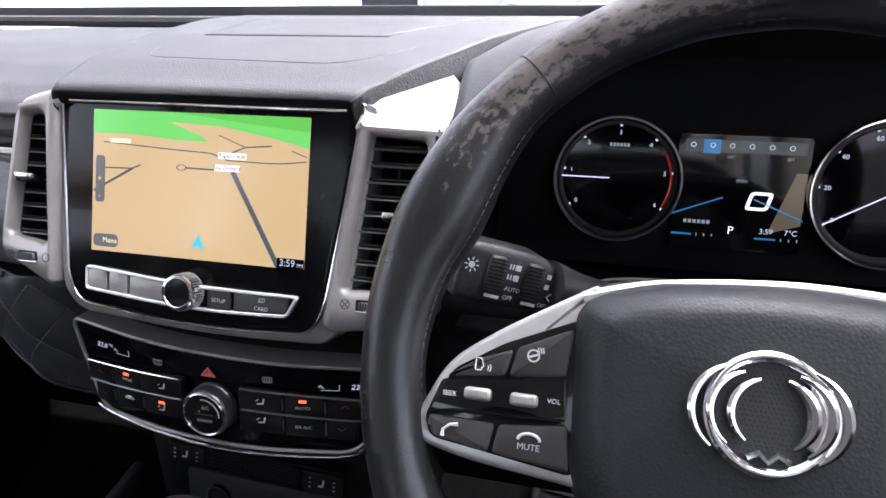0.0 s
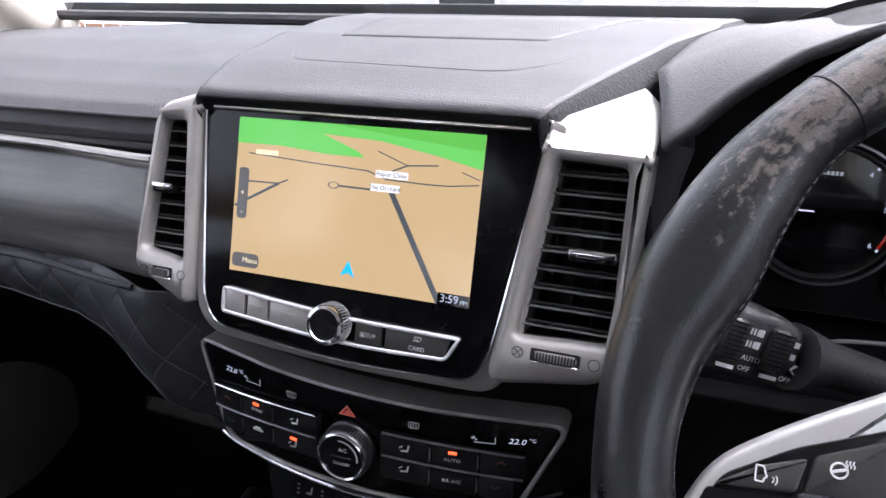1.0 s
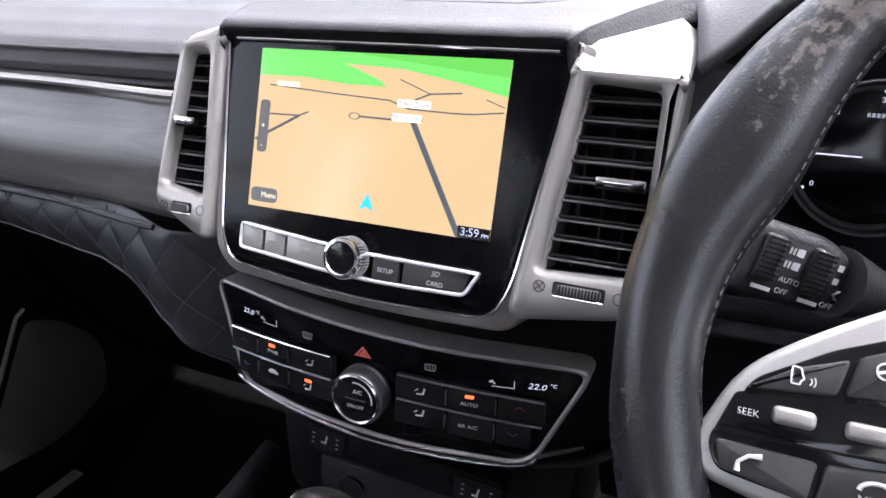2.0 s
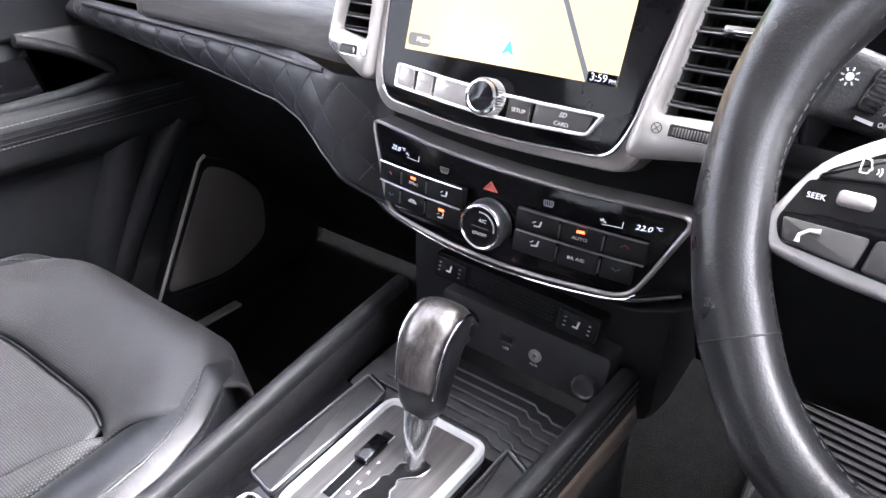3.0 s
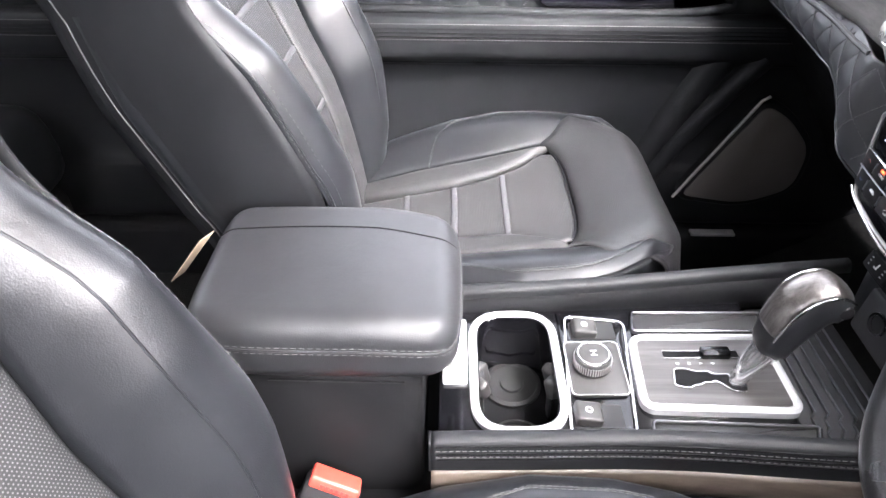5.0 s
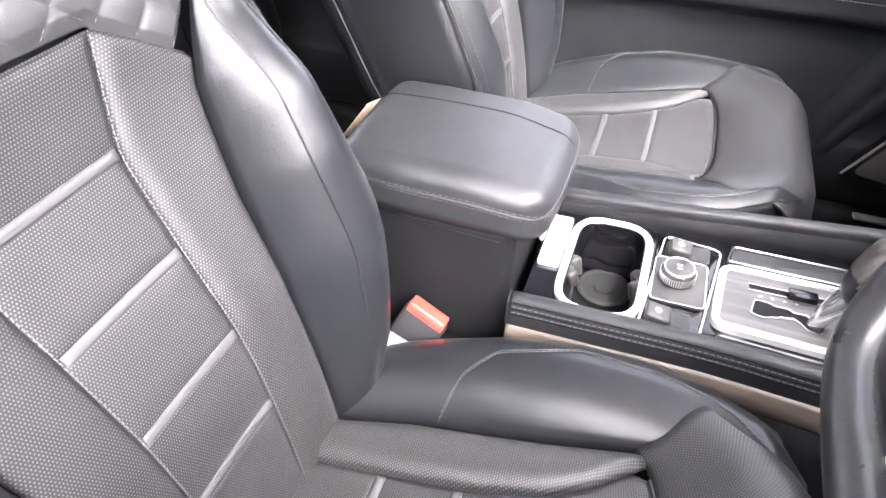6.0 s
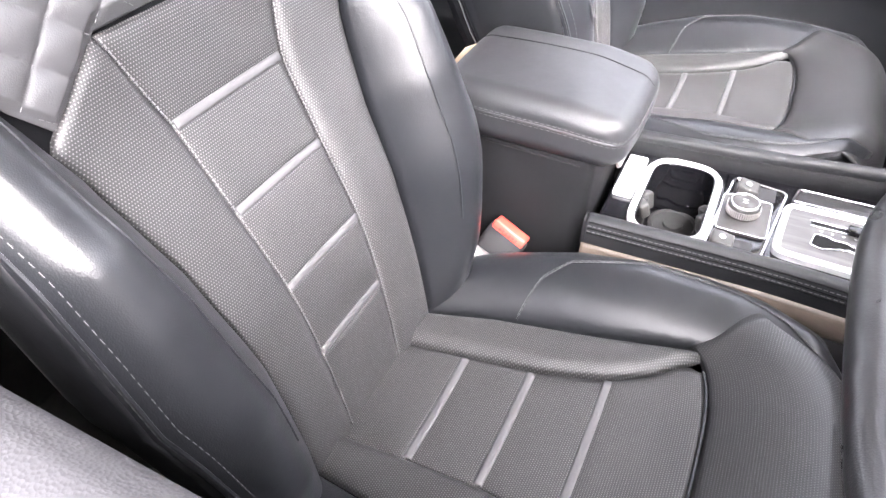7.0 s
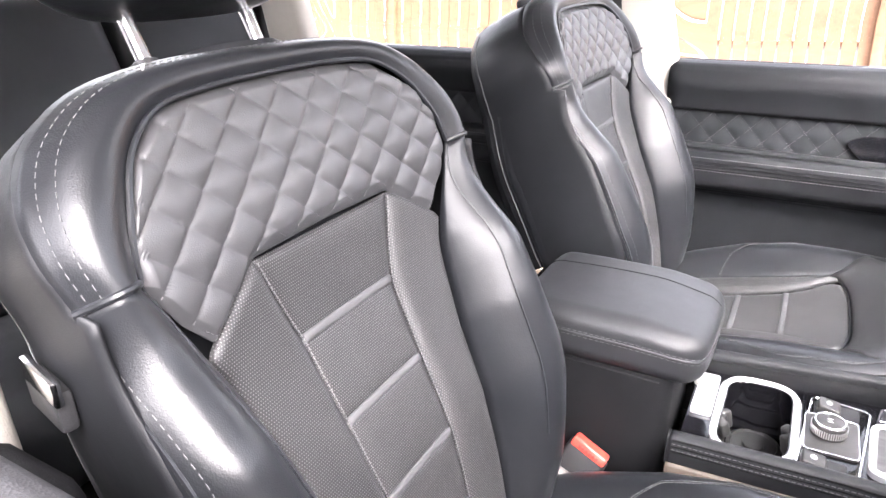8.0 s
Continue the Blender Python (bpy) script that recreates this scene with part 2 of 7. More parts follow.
CLEAR_GREY = material("smoky_plastic", (0.5, 0.5, 0.51), 0.1, 0.85)
CARD = patchy(material("cardboard", (0.62, 0.50, 0.36), 0.8), (0.56, 0.45, 0.32), (0.68, 0.56, 0.42), (0.7, 0.9), 60.0)
HUB = patchy(material("hub_plastic", (0.03, 0.03, 0.032), 0.5, 0, 0.34), (0.014, 0.0147, 0.0165), (0.020, 0.0208, 0.023), (0.40, 0.52), 6.0, 5.0, 620.0, 0.0005, 0.28)
RED_ZONE = glow("red_zone", (0.8, 0.05, 0.03), 0.04)
DIM_LED = glow("dim_led", (0.6, 0.65, 0.7), 0.0675)
NEEDLE = glow("needle", (0.85, 0.75, 1.0), 0.2)
BRIGHT_LED = glow("bright_led", (0.95, 0.97, 1.0), 0.22)
DISPLAY_GREY = glow("display_grey", (0.10, 0.12, 0.12), 0.06)
DISPLAY_BLUE = glow("display_blue", (0.05, 0.35, 0.75), 0.075)
SHEEN_GLOW = glow("sheen_glow", (0.45, 0.38, 0.25), 0.04)


def worn_rim():
    """Dark wheel leather whose top has scuffed through to a pale grey-brown in torn patches, with a perforated grip."""
    m = perforated("worn_rim_leather", (0.008, 0.0083, 0.0092), (0.014, 0.0143, 0.0157), 0.0030, (0.020, 0.0197, 0.0194), (0.432, 0.690), (0.08, 0.14), (0.24, 0.34))
    p = m.node_tree.nodes["Principled BSDF"]
    uv = coords(m, (1, 1, 1), "UV")
    ch = node(m, "ShaderNodeSeparateXYZ")
    wire(m, uv, ch.inputs["Vector"])
    torn = node(m, "ShaderNodeTexNoise", Scale=1.0, Detail=6.0, Roughness=0.62, Distortion=0.1)
    wire(m, coords(m, (150, 230, 1), "UV"), torn.inputs["Vector"])
    long = ramp(m, ch.outputs["X"], [(0.16, (0, 0, 0)), (0.27, (1, 1, 1)), (0.44, (1, 1, 1)), (0.56, (0, 0, 0))])
    round_ = ramp(m, ch.outputs["Y"], [(0.006, (0, 0, 0)), (0.018, (1, 1, 1)), (0.036, (1, 1, 1)), (0.050, (0, 0, 0))])
    both = m.node_tree.nodes.new("ShaderNodeMath")
    both.operation = "MULTIPLY"
    wire(m, long, both.inputs[0])
    wire(m, round_, both.inputs[1])
    add = m.node_tree.nodes.new("ShaderNodeMath")
    add.operation = "MULTIPLY_ADD"
    wire(m, both.outputs["Value"], add.inputs[0])
    add.inputs[1].default_value = 0.42
    wire(m, torn.outputs["Fac"], add.inputs[2])
    mask = ramp(m, add.outputs["Value"], [(0.80, (0, 0, 0)), (0.90, (1, 1, 1))])
    mix = node(m, "ShaderNodeMix")
    mix.data_type = "RGBA"
    wire(m, mask, mix.inputs["Factor"])
    wire(m, p.inputs["Base Color"].links[0].from_socket, mix.inputs["A"])
    mix.inputs["B"].default_value = (0.085, 0.074, 0.067, 1)
    wire(m, mix.outputs["Result"], p.inputs["Base Color"])
    bump(m, mask, -0.4, 0.0006)
    return m


RIM_LEATHER = worn_rim()
ASPHALT = patchy(material("pale_concrete", (0.4, 0.39, 0.37), 0.85), (0.36, 0.352, 0.34), (0.48, 0.47, 0.455), (0.8, 0.95), 3.0, 10.0, 60.0, 0.004, 0.5)
FENCE = patchy(material("fence_timber", (0.12, 0.06, 0.03), 0.75), (0.095, 0.045, 0.021), (0.15, 0.076, 0.038), (0.65, 0.8), 9.0, 7.0, 60.0, 0.002, 0.3)
PALE_WALL = patchy(material("pale_render", (0.6, 0.58, 0.53), 0.9), (0.52, 0.50, 0.46), (0.66, 0.64, 0.60), (0.8, 0.95), 2.0, 8.0, 80.0, 0.003, 0.3)
PALE_FRAME = material("white_frame", (0.8, 0.8, 0.8), 0.4)
ROOF = patchy(material("roof_tile", (0.16, 0.10, 0.08), 0.8), (0.12, 0.075, 0.06), (0.2, 0.13, 0.10), (0.7, 0.9), 5.0)
CAR_BLUE = patchy(material("blue_car_paint", (0.02, 0.08, 0.30), 0.25, 0.3, 0.5, 0.6), (0.018, 0.07, 0.27), (0.025, 0.09, 0.33), (0.2, 0.3), 3.0)
CAR_WHITE = patchy(material("white_car_paint", (0.75, 0.75, 0.75), 0.25, 0.0, 0.5, 0.6), (0.70, 0.70, 0.70), (0.78, 0.78, 0.78), (0.2, 0.3), 3.0)
# leather coloured paler for the light that the flat ribs catch
LIT_RIB = leather("lit_rib_leather", (0.046, 0.046, 0.048), (0.062, 0.062, 0.065), (0.45, 0.6))
DOOR_QUILT = leather("dark_quilted_leather", (0.008, 0.009, 0.010), (0.014, 0.015, 0.017), (0.55, 0.7))
DOOR_QUILT.node_tree.nodes["Principled BSDF"].inputs["Specular IOR Level"].default_value = 0.22
DOOR_LEATHER = leather("door_leather", (0.008, 0.0086, 0.0098), (0.013, 0.0137, 0.0152), (0.56, 0.70))
DOOR_LEATHER.node_tree.nodes["Principled BSDF"].inputs["Specular IOR Level"].default_value = 0.16
BRICKISH = patchy(material("grey_render", (0.16, 0.15, 0.14), 0.9), (0.22, 0.213, 0.203), (0.30, 0.29, 0.278), (0.8, 0.95), 2.0, 8.0, 80.0, 0.003, 0.3)
ARM_LEATHER = leather("armrest_leather", (0.010, 0.0105, 0.012), (0.017, 0.0175, 0.0195), (0.40, 0.52))
DARK_STEEL = veneer("dark_brushed_plate", (0.06, 0.057, 0.056), (0.15, 0.144, 0.14), 0.40, 1)
DARK_STEEL.node_tree.nodes["Principled BSDF"].inputs["Metallic"].default_value = 0.7


# ---- builders ----
BASE = {}


def thing(name, label, category, group="", kind="", at=(0, 0, 0)):
    ob = new(name)
    ob.location = at
    ob.empty_display_size = 0.05
    BASE[ob] = Matrix.Translation(at)
    return tagged(ob, label, category, group, kind)


def part(name, bm, mat, parent=None, label="", angle=38, thick=0.0):
    """Link a bmesh, given in world coordinates, as one mesh object under a thing or a part."""
    me = bpy.data.meshes.new(name)
    bmesh.ops.recalc_face_normals(bm, faces=bm.faces) if thick == 0 else None
    bm.to_mesh(me)
    bm.free()
    for f in me.polygons:
        f.use_smooth = True
    me.set_sharp_from_angle(angle=radians(angle))
    me.materials.append(mat)
    ob = new(name, me)
    if parent is not None:
        ob.parent = parent
        ob.matrix_parent_inverse = BASE[parent].inverted()
    BASE[ob] = Matrix()
    if thick:
        s = ob.modifiers.new("thickness", "SOLIDIFY")
        s.thickness, s.offset = thick, -1
    return tagged(ob, label)


def axes(origin, x, y):
    x, y = Vector(x).normalized(), Vector(y).normalized()
    z = x.cross(y).normalized()
    y = z.cross(x)
    return Matrix.Translation(origin) @ Matrix((x, y, z)).transposed().to_4x4()


def surface(fn, nu, nv, wrap_u=False, flip=False, uv=None):
    """A grid of fn(s, t), s and t from 0 to 1. uv(s, t) gives surface coordinates in metres."""
    bm = bmesh.new()
    cols = nu if wrap_u else nu + 1
    vs = [[bm.verts.new(fn(i / nu, j / nv)) for j in range(nv + 1)] for i in range(cols)]
    layer = bm.loops.layers.uv.new("UVMap") if uv else None
    for i in range(nu):
        for j in range(nv):
            k = (i + 1) % cols
            ring = [(i, j, i, j), (k, j, i + 1, j), (k, j + 1, i + 1, j + 1), (i, j + 1, i, j + 1)]
            if flip:
                ring.reverse()
            face = bm.faces.new([vs[a][b] for a, b, _, _ in ring])
            if uv:
                for loop, (_, _, a, b) in zip(face.loops, ring):
                    loop[layer].uv = uv(a / nu, b / nv)
    return bm


def rounded(points, r, n=5):
    """A polygon with its corners rounded; r is one radius or one for each corner."""
    out, k = [], len(points)
    for i, p in enumerate(points):
        p, a, b = Vector(p), Vector(points[i - 1]), Vector(points[(i + 1) % k])
        rad = r[i] if isinstance(r, (list, tuple)) else r
        ea, eb = (a - p), (b - p)
        reach = min(rad, ea.length * 0.49, eb.length * 0.49)
        s, e = p + ea.normalized() * reach, p + eb.normalized() * reach
        for j in range(n + 1):
            u = j / n
            out.append(s * (1 - u) ** 2 + p * 2 * u * (1 - u) + e * u ** 2)
    return out


def rect(x0, y0, x1, y1, r=0.0, n=4):
    pts = [(x0, y0), (x1, y0), (x1, y1), (x0, y1)]
    return rounded(pts, r, n) if r else [Vector(p) for p in pts]


def grown(points, d):
    """The polygon moved outwards by d (inwards when negative), corner by corner."""
    k, out = len(points), []
    area = sum(points[i - 1].x * points[i].y - points[i].x * points[i - 1].y for i in range(k))
    sign = 1 if area > 0 else -1
    for i in range(k):
        a, p, b = points[i - 1], points[i], points[(i + 1) % k]
        n1 = Vector(((p - a).y, -(p - a).x))
        n2 = Vector(((b - p).y, -(b - p).x))
        n = (n1.normalized() if n1.length > 1e-9 else Vector((0, 0))) + (n2.normalized() if n2.length > 1e-9 else Vector((0, 0)))
        out.append(p + (n.normalized() * d * sign if n.length > 1e-9 else Vector((0, 0))))
    return out


def prism(points, m, low, high, bevel=0.0, seg=2):
    """A polygon in the plane of m, from depth low to high, its upper rim bevelled."""
    bm = bmesh.new()
    a = [bm.verts.new((p[0], p[1], low)) for p in points]
    k = len(points)
    if bevel:
        levels = [(high - bevel, 0.0)] + [(high - bevel + bevel * math.sin(q), bevel * (1 - math.cos(q))) for q in [math.pi / 2 * (i + 1) / seg for i in range(seg)]]
    else:
        levels = [(high, 0.0)]
    flat = [Vector((p[0], p[1])) for p in points]
    previous = a
    bm.faces.new(list(reversed(a)))
    for z, inset in levels:
        ring = [bm.verts.new((p.x, p.y, z)) for p in (grown(flat, -inset) if inset else flat)]
        for i in range(k):
            bm.faces.new((previous[i - 1], previous[i], ring[i], ring[i - 1]))
        previous = ring
    bm.faces.new(previous)
    layer = bm.loops.layers.uv.new("UVMap")
    for face in bm.faces:
        for loop in face.loops:
            loop[layer].uv = loop.vert.co.xy
    bm.transform(m)
    return bm


def border(outer, inner, m, low, high, bevel=0.0015):
    """A flat frame between two polygons of the same count, with rounded upper edges."""
    bm = bmesh.new()
    k = len(outer)
    loops = [(outer, low), (outer, high - bevel), (grown(outer, -bevel), high), (grown(inner, bevel), high), (inner, high - bevel), (inner, low)]
    rings = [[bm.verts.new((p.x, p.y, z)) for p in pts] for pts, z in loops]
    for n in range(len(rings)):
        a, b = rings[n], rings[(n + 1) % len(rings)]
        for i in range(k):
            bm.faces.new((a[i - 1], a[i], b[i], b[i - 1]))
    bm.transform(m)
    return bm


def tube(points, r, n=8, closed=False, flat=1.0, caps=True):
    """A round rod along points; r is a number or one for each point."""
    bm = bmesh.new()
    pts = [Vector(p) for p in points]
    k = len(pts)
    up = None
    rings = []
    for i, p in enumerate(pts):
        if closed:
            d = pts[(i + 1) % k] - pts[i - 1]
        else:
            d = pts[min(i + 1, k - 1)] - pts[max(i - 1, 0)]
        d.normalize()
        if up is None:
            up = Vector((0, 0, 1)) if abs(d.z) < 0.9 else Vector((0, 1, 0))
        side = d.cross(up).normalized()
        up = side.cross(d).normalized()
        rad = r[i] if isinstance(r, (list, tuple)) else r
        rings.append([bm.verts.new(p + side * math.cos(q) * rad + up * math.sin(q) * rad * flat) for q in [2 * math.pi * j / n for j in range(n)]])
    for i in range(k if closed else k - 1):
        a, b = rings[i], rings[(i + 1) % k]
        for j in range(n):
            bm.faces.new((a[j - 1], a[j], b[j], b[j - 1]))
    if caps and not closed:
        bm.faces.new(list(reversed(rings[0])))
        bm.faces.new(rings[-1])
    return bm


def box(m, sx, sy, sz, r=0.0, n=2):
    """A box centred on m with all edges rounded."""
    bm = bmesh.new()
    bmesh.ops.create_cube(bm, size=1)
    bm.transform(Matrix.Diagonal((sx, sy, sz, 1)))
    if r:
        bmesh.ops.bevel(bm, geom=bm.edges[:] + bm.verts[:], offset=r, segments=n, profile=0.5, affect="EDGES")
    bm.transform(m)
    return bm


def lathe(profile, m, n=32):
    """Turn (radius, height) pairs about the z axis of m."""
    bm = bmesh.new()
    rings = [[bm.verts.new((max(r, 1e-5) * math.cos(2 * math.pi * j / n), max(r, 1e-5) * math.sin(2 * math.pi * j / n), h)) for j in range(n)] for r, h in profile]
    for a, b in zip(rings, rings[1:]):
        for j in range(n):
            bm.faces.new((a[j - 1], a[j], b[j], b[j - 1]))
    bm.faces.new(list(reversed(rings[0])))
    bm.faces.new(rings[-1])
    bm.transform(m)
    return bm


def joined(*many):
    out = bmesh.new()
    for bm in many:
        me = bpy.data.meshes.new("joining")
        bm.to_mesh(me)
        bm.free()
        out.from_mesh(me)
        bpy.data.meshes.remove(me)
    return out


def lettering(text, size, m, depth=0.0003, italic=0.0, align="CENTER"):
    """Letters in the built-in font as a mesh in the plane of m."""
    cu = bpy.data.curves.new("lettering", "FONT")
    cu.body, cu.size, cu.extrude, cu.align_x, cu.align_y, cu.shear = text, size, depth / 2, align, "CENTER", italic
    cu.resolution_u = 3
    ob = bpy.data.objects.new("lettering", cu)
    me = bpy.data.meshes.new_from_object(ob)
    bm = bmesh.new()
    bm.from_mesh(me)
    bm.transform(m)
    bpy.data.objects.remove(ob)
    bpy.data.curves.remove(cu)
    bpy.data.meshes.remove(me)
    return bm


def stitches(points, length=0.0045, gap=0.002, r=0.0005):
    """A row of short threads along a line."""
    pts = [Vector(p) for p in points]
    out, run, need = [], 0.0, 0.0
    walked = [0.0]
    for a, b in zip(pts, pts[1:]):
        walked.append(walked[-1] + (b - a).length)

    def spot(d):
        for i in range(len(walked) - 1):
            if d <= walked[i + 1]:
                u = (d - walked[i]) / max(walked[i + 1] - walked[i], 1e-9)
                return pts[i].lerp(pts[i + 1], u)
        return pts[-1]

    bm = bmesh.new()
    d = 0.0
    while d + length < walked[-1]:
        a, b = spot(d), spot(d + length)
        t = (b - a).normalized()
        side = t.cross(Vector((0, 0, 1)) if abs(t.z) < 0.9 else Vector((0, 1, 0))).normalized()
        up = side.cross(t)
        ends = [[bm.verts.new(p + side * x * r + up * y * r) for x, y in ((-1, 0), (0, 1), (1, 0), (0, -1))] for p in (a, b)]
        for j in range(4):
            bm.faces.new((ends[0][j - 1], ends[0][j], ends[1][j], ends[1][j - 1]))
        bm.faces.new(list(reversed(ends[0])))
        bm.faces.new(ends[1])
        d += length + gap
    return bm


def smooth(x, a, b):
    u = min(max((x - a) / (b - a), 0.0), 1.0)
    return u * u * (3 - 2 * u)


def between(x, table):
    """Linear interpolation in a short table of (x, value)."""
    if x <= table[0][0]:
        return table[0][1]
    for (x0, v0), (x1, v1) in zip(table, table[1:]):
        if x <= x1:
            return v0 + (v1 - v0) * (x - x0) / (x1 - x0)
    return table[-1][1]


def diamonds(u, v, pitch, tall=1.0):
    """The height, 0 to 1, of a diamond quilting at (u, v)."""
    a, b = (u + v / tall) / pitch, (u - v / tall) / pitch
    return (abs(math.sin(math.pi * a)) * abs(math.sin(math.pi * b))) ** 0.45


STACK = axes((0, 0.574, 0.81), (1, 0, 0), (0, 0.315, 0.949))
CLIMATE = axes((0.0, 0.548, 0.64), (1, 0, 0), (0, 0.1, 0.995))
TILT_WHEEL = radians(32.5)
WHEEL = axes((0.3840, 0.4345, 0.7895), (1, 0, 0), (0, math.sin(TILT_WHEEL), math.cos(TILT_WHEEL)))
DECK = axes((-0.015, 0.34, 0.455), (1, 0, 0), (0, 1, 0.03))


def on(m, x, y, z=0.0, turn=0.0):
    return m @ Matrix.Translation((x, y, z)) @ Matrix.Rotation(radians(turn), 4, "Z")


def spline(points, n):
    pts = [Vector(p) for p in points]
    out = []
    for k in range(n + 1):
        g = k / n * (len(pts) - 1)
        i = min(int(g), len(pts) - 2)
        u = g - i
        p0, p1, p2, p3 = pts[max(i - 1, 0)], pts[i], pts[i + 1], pts[min(i + 2, len(pts) - 1)]
        out.append(0.5 * (2 * p1 + (p2 - p0) * u + (2 * p0 - 5 * p1 + 4 * p2 - p3) * u * u + (3 * p1 - p0 - 3 * p2 + p3) * u ** 3))
    return out


def quilt_stitches(place, pitch, tall, us, vs, parent, mat, r=0.00040):
    """Rows of thread along both families of quilting lines; place(u, v) gives the spot or None off the panel."""
    u0, u1, v0, v1 = us[0], us[1], vs[0], vs[1]
    for sg in (1, -1):
        ks = [(u + sg * v / tall) / pitch for u in us for v in vs]
        for k in range(math.floor(min(ks)), math.ceil(max(ks)) + 1):
            run = []
            for i in range(81):
                v = v0 + (v1 - v0) * i / 80
                u = k * pitch - sg * v / tall
                p = place(u, v) if u0 <= u <= u1 else None
                if p is not None:
                    run.append(p)
                if (p is None or i == 80) and run:
                    if len(run) > 3 and sum((b - a).length for a, b in zip(run, run[1:])) > 0.012:
                        part("quilt_stitching", stitches(run, 0.0030, 0.0014, r), mat, parent)
                    run = []


# ---- cabin shell ----
def setting(name, bm, mat, label, category, thick=0.0, angle=40):
    return tagged(part(name, bm, mat, None, "", angle, thick), label, category, kind="structure")


setting("floor", box(pose(0, 0.1, 0.03), 1.5, 3.2, 0.06, 0.01), CARPET, "black carpeted car floor", "floor")
setting("ceiling", box(pose(0, -0.745, 1.30), 1.40, 2.33, 0.05, 0.02), HEADLINER, "pale grey fabric headlining", "ceiling")
setting("firewall", box(axes((0, 1.12, 0.45), (1, 0, 0), (0, 0.35, 1)), 1.5, 0.85, 0.06, 0.01), DEEP, "black padded firewall in front of the footwells", "wall")
setting("tailgate", box(pose(0, -1.98, 0.55), 1.5, 0.08, 0.9, 0.02), DEEP, "black lower tailgate trim", "wall")


def pillar(name, a, b, wx, wy, mat, label):
    return setting(name, tube([Vector(a).lerp(Vector(b), i / 8) for i in range(9)], [wx] * 9, 10, flat=wy / wx), mat, label, "pillar")


for sg, side in ((-1, "passenger"), (1, "driver")):
    off = -0.035 if sg > 0 else 0.0
    pillar("a_pillar", (sg * 0.80, 1.06, 0.86), (sg * 0.64, 0.42, 1.30), 0.045, 0.045, BEIGE, "pale trimmed windscreen pillar")
    setting("roof_rail", box(pose(sg * 0.70, -0.7, 1.285), 0.08, 2.4, 0.06, 0.025), HEADLINER, "pale roof rail trim above the side windows", "trim")
    # door pillar behind the front seats, pale above the belt line
    lean = axes((sg * 0.725 + off, -0.165 if sg < 0 else -0.29, 1.0), (1, 0, 0), (0, -0.22, 1))
    setting("b_pillar", box(lean, 0.07, 0.66, 0.110, 0.02, 3), BEIGE, "beige door pillar trim", "pillar")
    setting("b_pillar_lower", box(pose(sg * 0.73 + off * 2.2, -0.20, 0.40), 0.07 - off, 0.14, 0.62, 0.02, 3), DEEP, "black lower door pillar trim", "pillar")
    setting("c_pillar", box(axes((sg * 0.72, -1.15, 1.0), (1, 0, 0), (0, -0.2, 1)), 0.07, 0.62, 0.14, 0.02, 3), BEIGE, "beige rear pillar trim", "pillar")
    setting("rear_quarter", box(pose(sg * 0.74, -1.6, 0.52), 0.06, 0.75, 0.9, 0.02, 3), DEEP, "black load space side trim", "wall")
    setting("door_sill", box(pose(sg * 0.70, 0.1, 0.10), 0.12, 2.2, 0.17, 0.02, 3), DEEP, "black plastic door sill", "sill")


def window(name, corners, label):
    """A pane given by its four corners, 4 mm thick."""
    c = [Vector(p) for p in corners]
    ob = setting(name, surface(lambda s, t: c[0].lerp(c[1], s).lerp(c[3].lerp(c[2], s), t), 6, 6), GLASS, label, "window", 0.004)
    ob.visible_shadow = False
    return ob


GLASS = material("window_glass", (1, 1, 1), 0.0)
gp = GLASS.node_tree.nodes["Principled BSDF"]
gp.inputs["Transmission Weight"].default_value = 1.0
gp.inputs["IOR"].default_value = 1.1
window("windscreen", [(-0.78, 1.10, 0.88), (0.78, 1.10, 0.88), (0.62, 0.42, 1.31), (-0.62, 0.42, 1.31)], "clear windscreen over the dashboard")
window("passenger_front_window", [(-0.745, 0.95, 0.80), (-0.745, -0.18, 0.78), (-0.67, -0.27, 1.27), (-0.67, 0.45, 1.27)], "closed clear front side window")
for sg in (-1, 1):
    window("rear_side_window", [(sg * 0.745, -0.28, 0.785), (sg * 0.745, -1.1, 0.79), (sg * 0.67, -1.2, 1.27), (sg * 0.67, -0.35, 1.27)], "closed clear rear side window")
    window("quarter_window", [(sg * 0.745, -1.22, 0.97), (sg * 0.745, -1.95, 0.97), (sg * 0.67, -1.8, 1.27), (sg * 0.67, -1.25, 1.27)], "small clear quarter window")
window("tailgate_window", [(-0.66, -2.0, 0.99), (0.66, -2.0, 0.99), (0.6, -1.85, 1.28), (-0.6, -1.85, 1.28)], "clear tailgate window")
setting("windscreen_seal", box(pose(0, 1.088, 0.909), 1.56, 0.03, 0.034, 0.006), RUBBER, "black rubber strip along the windscreen base", "trim")


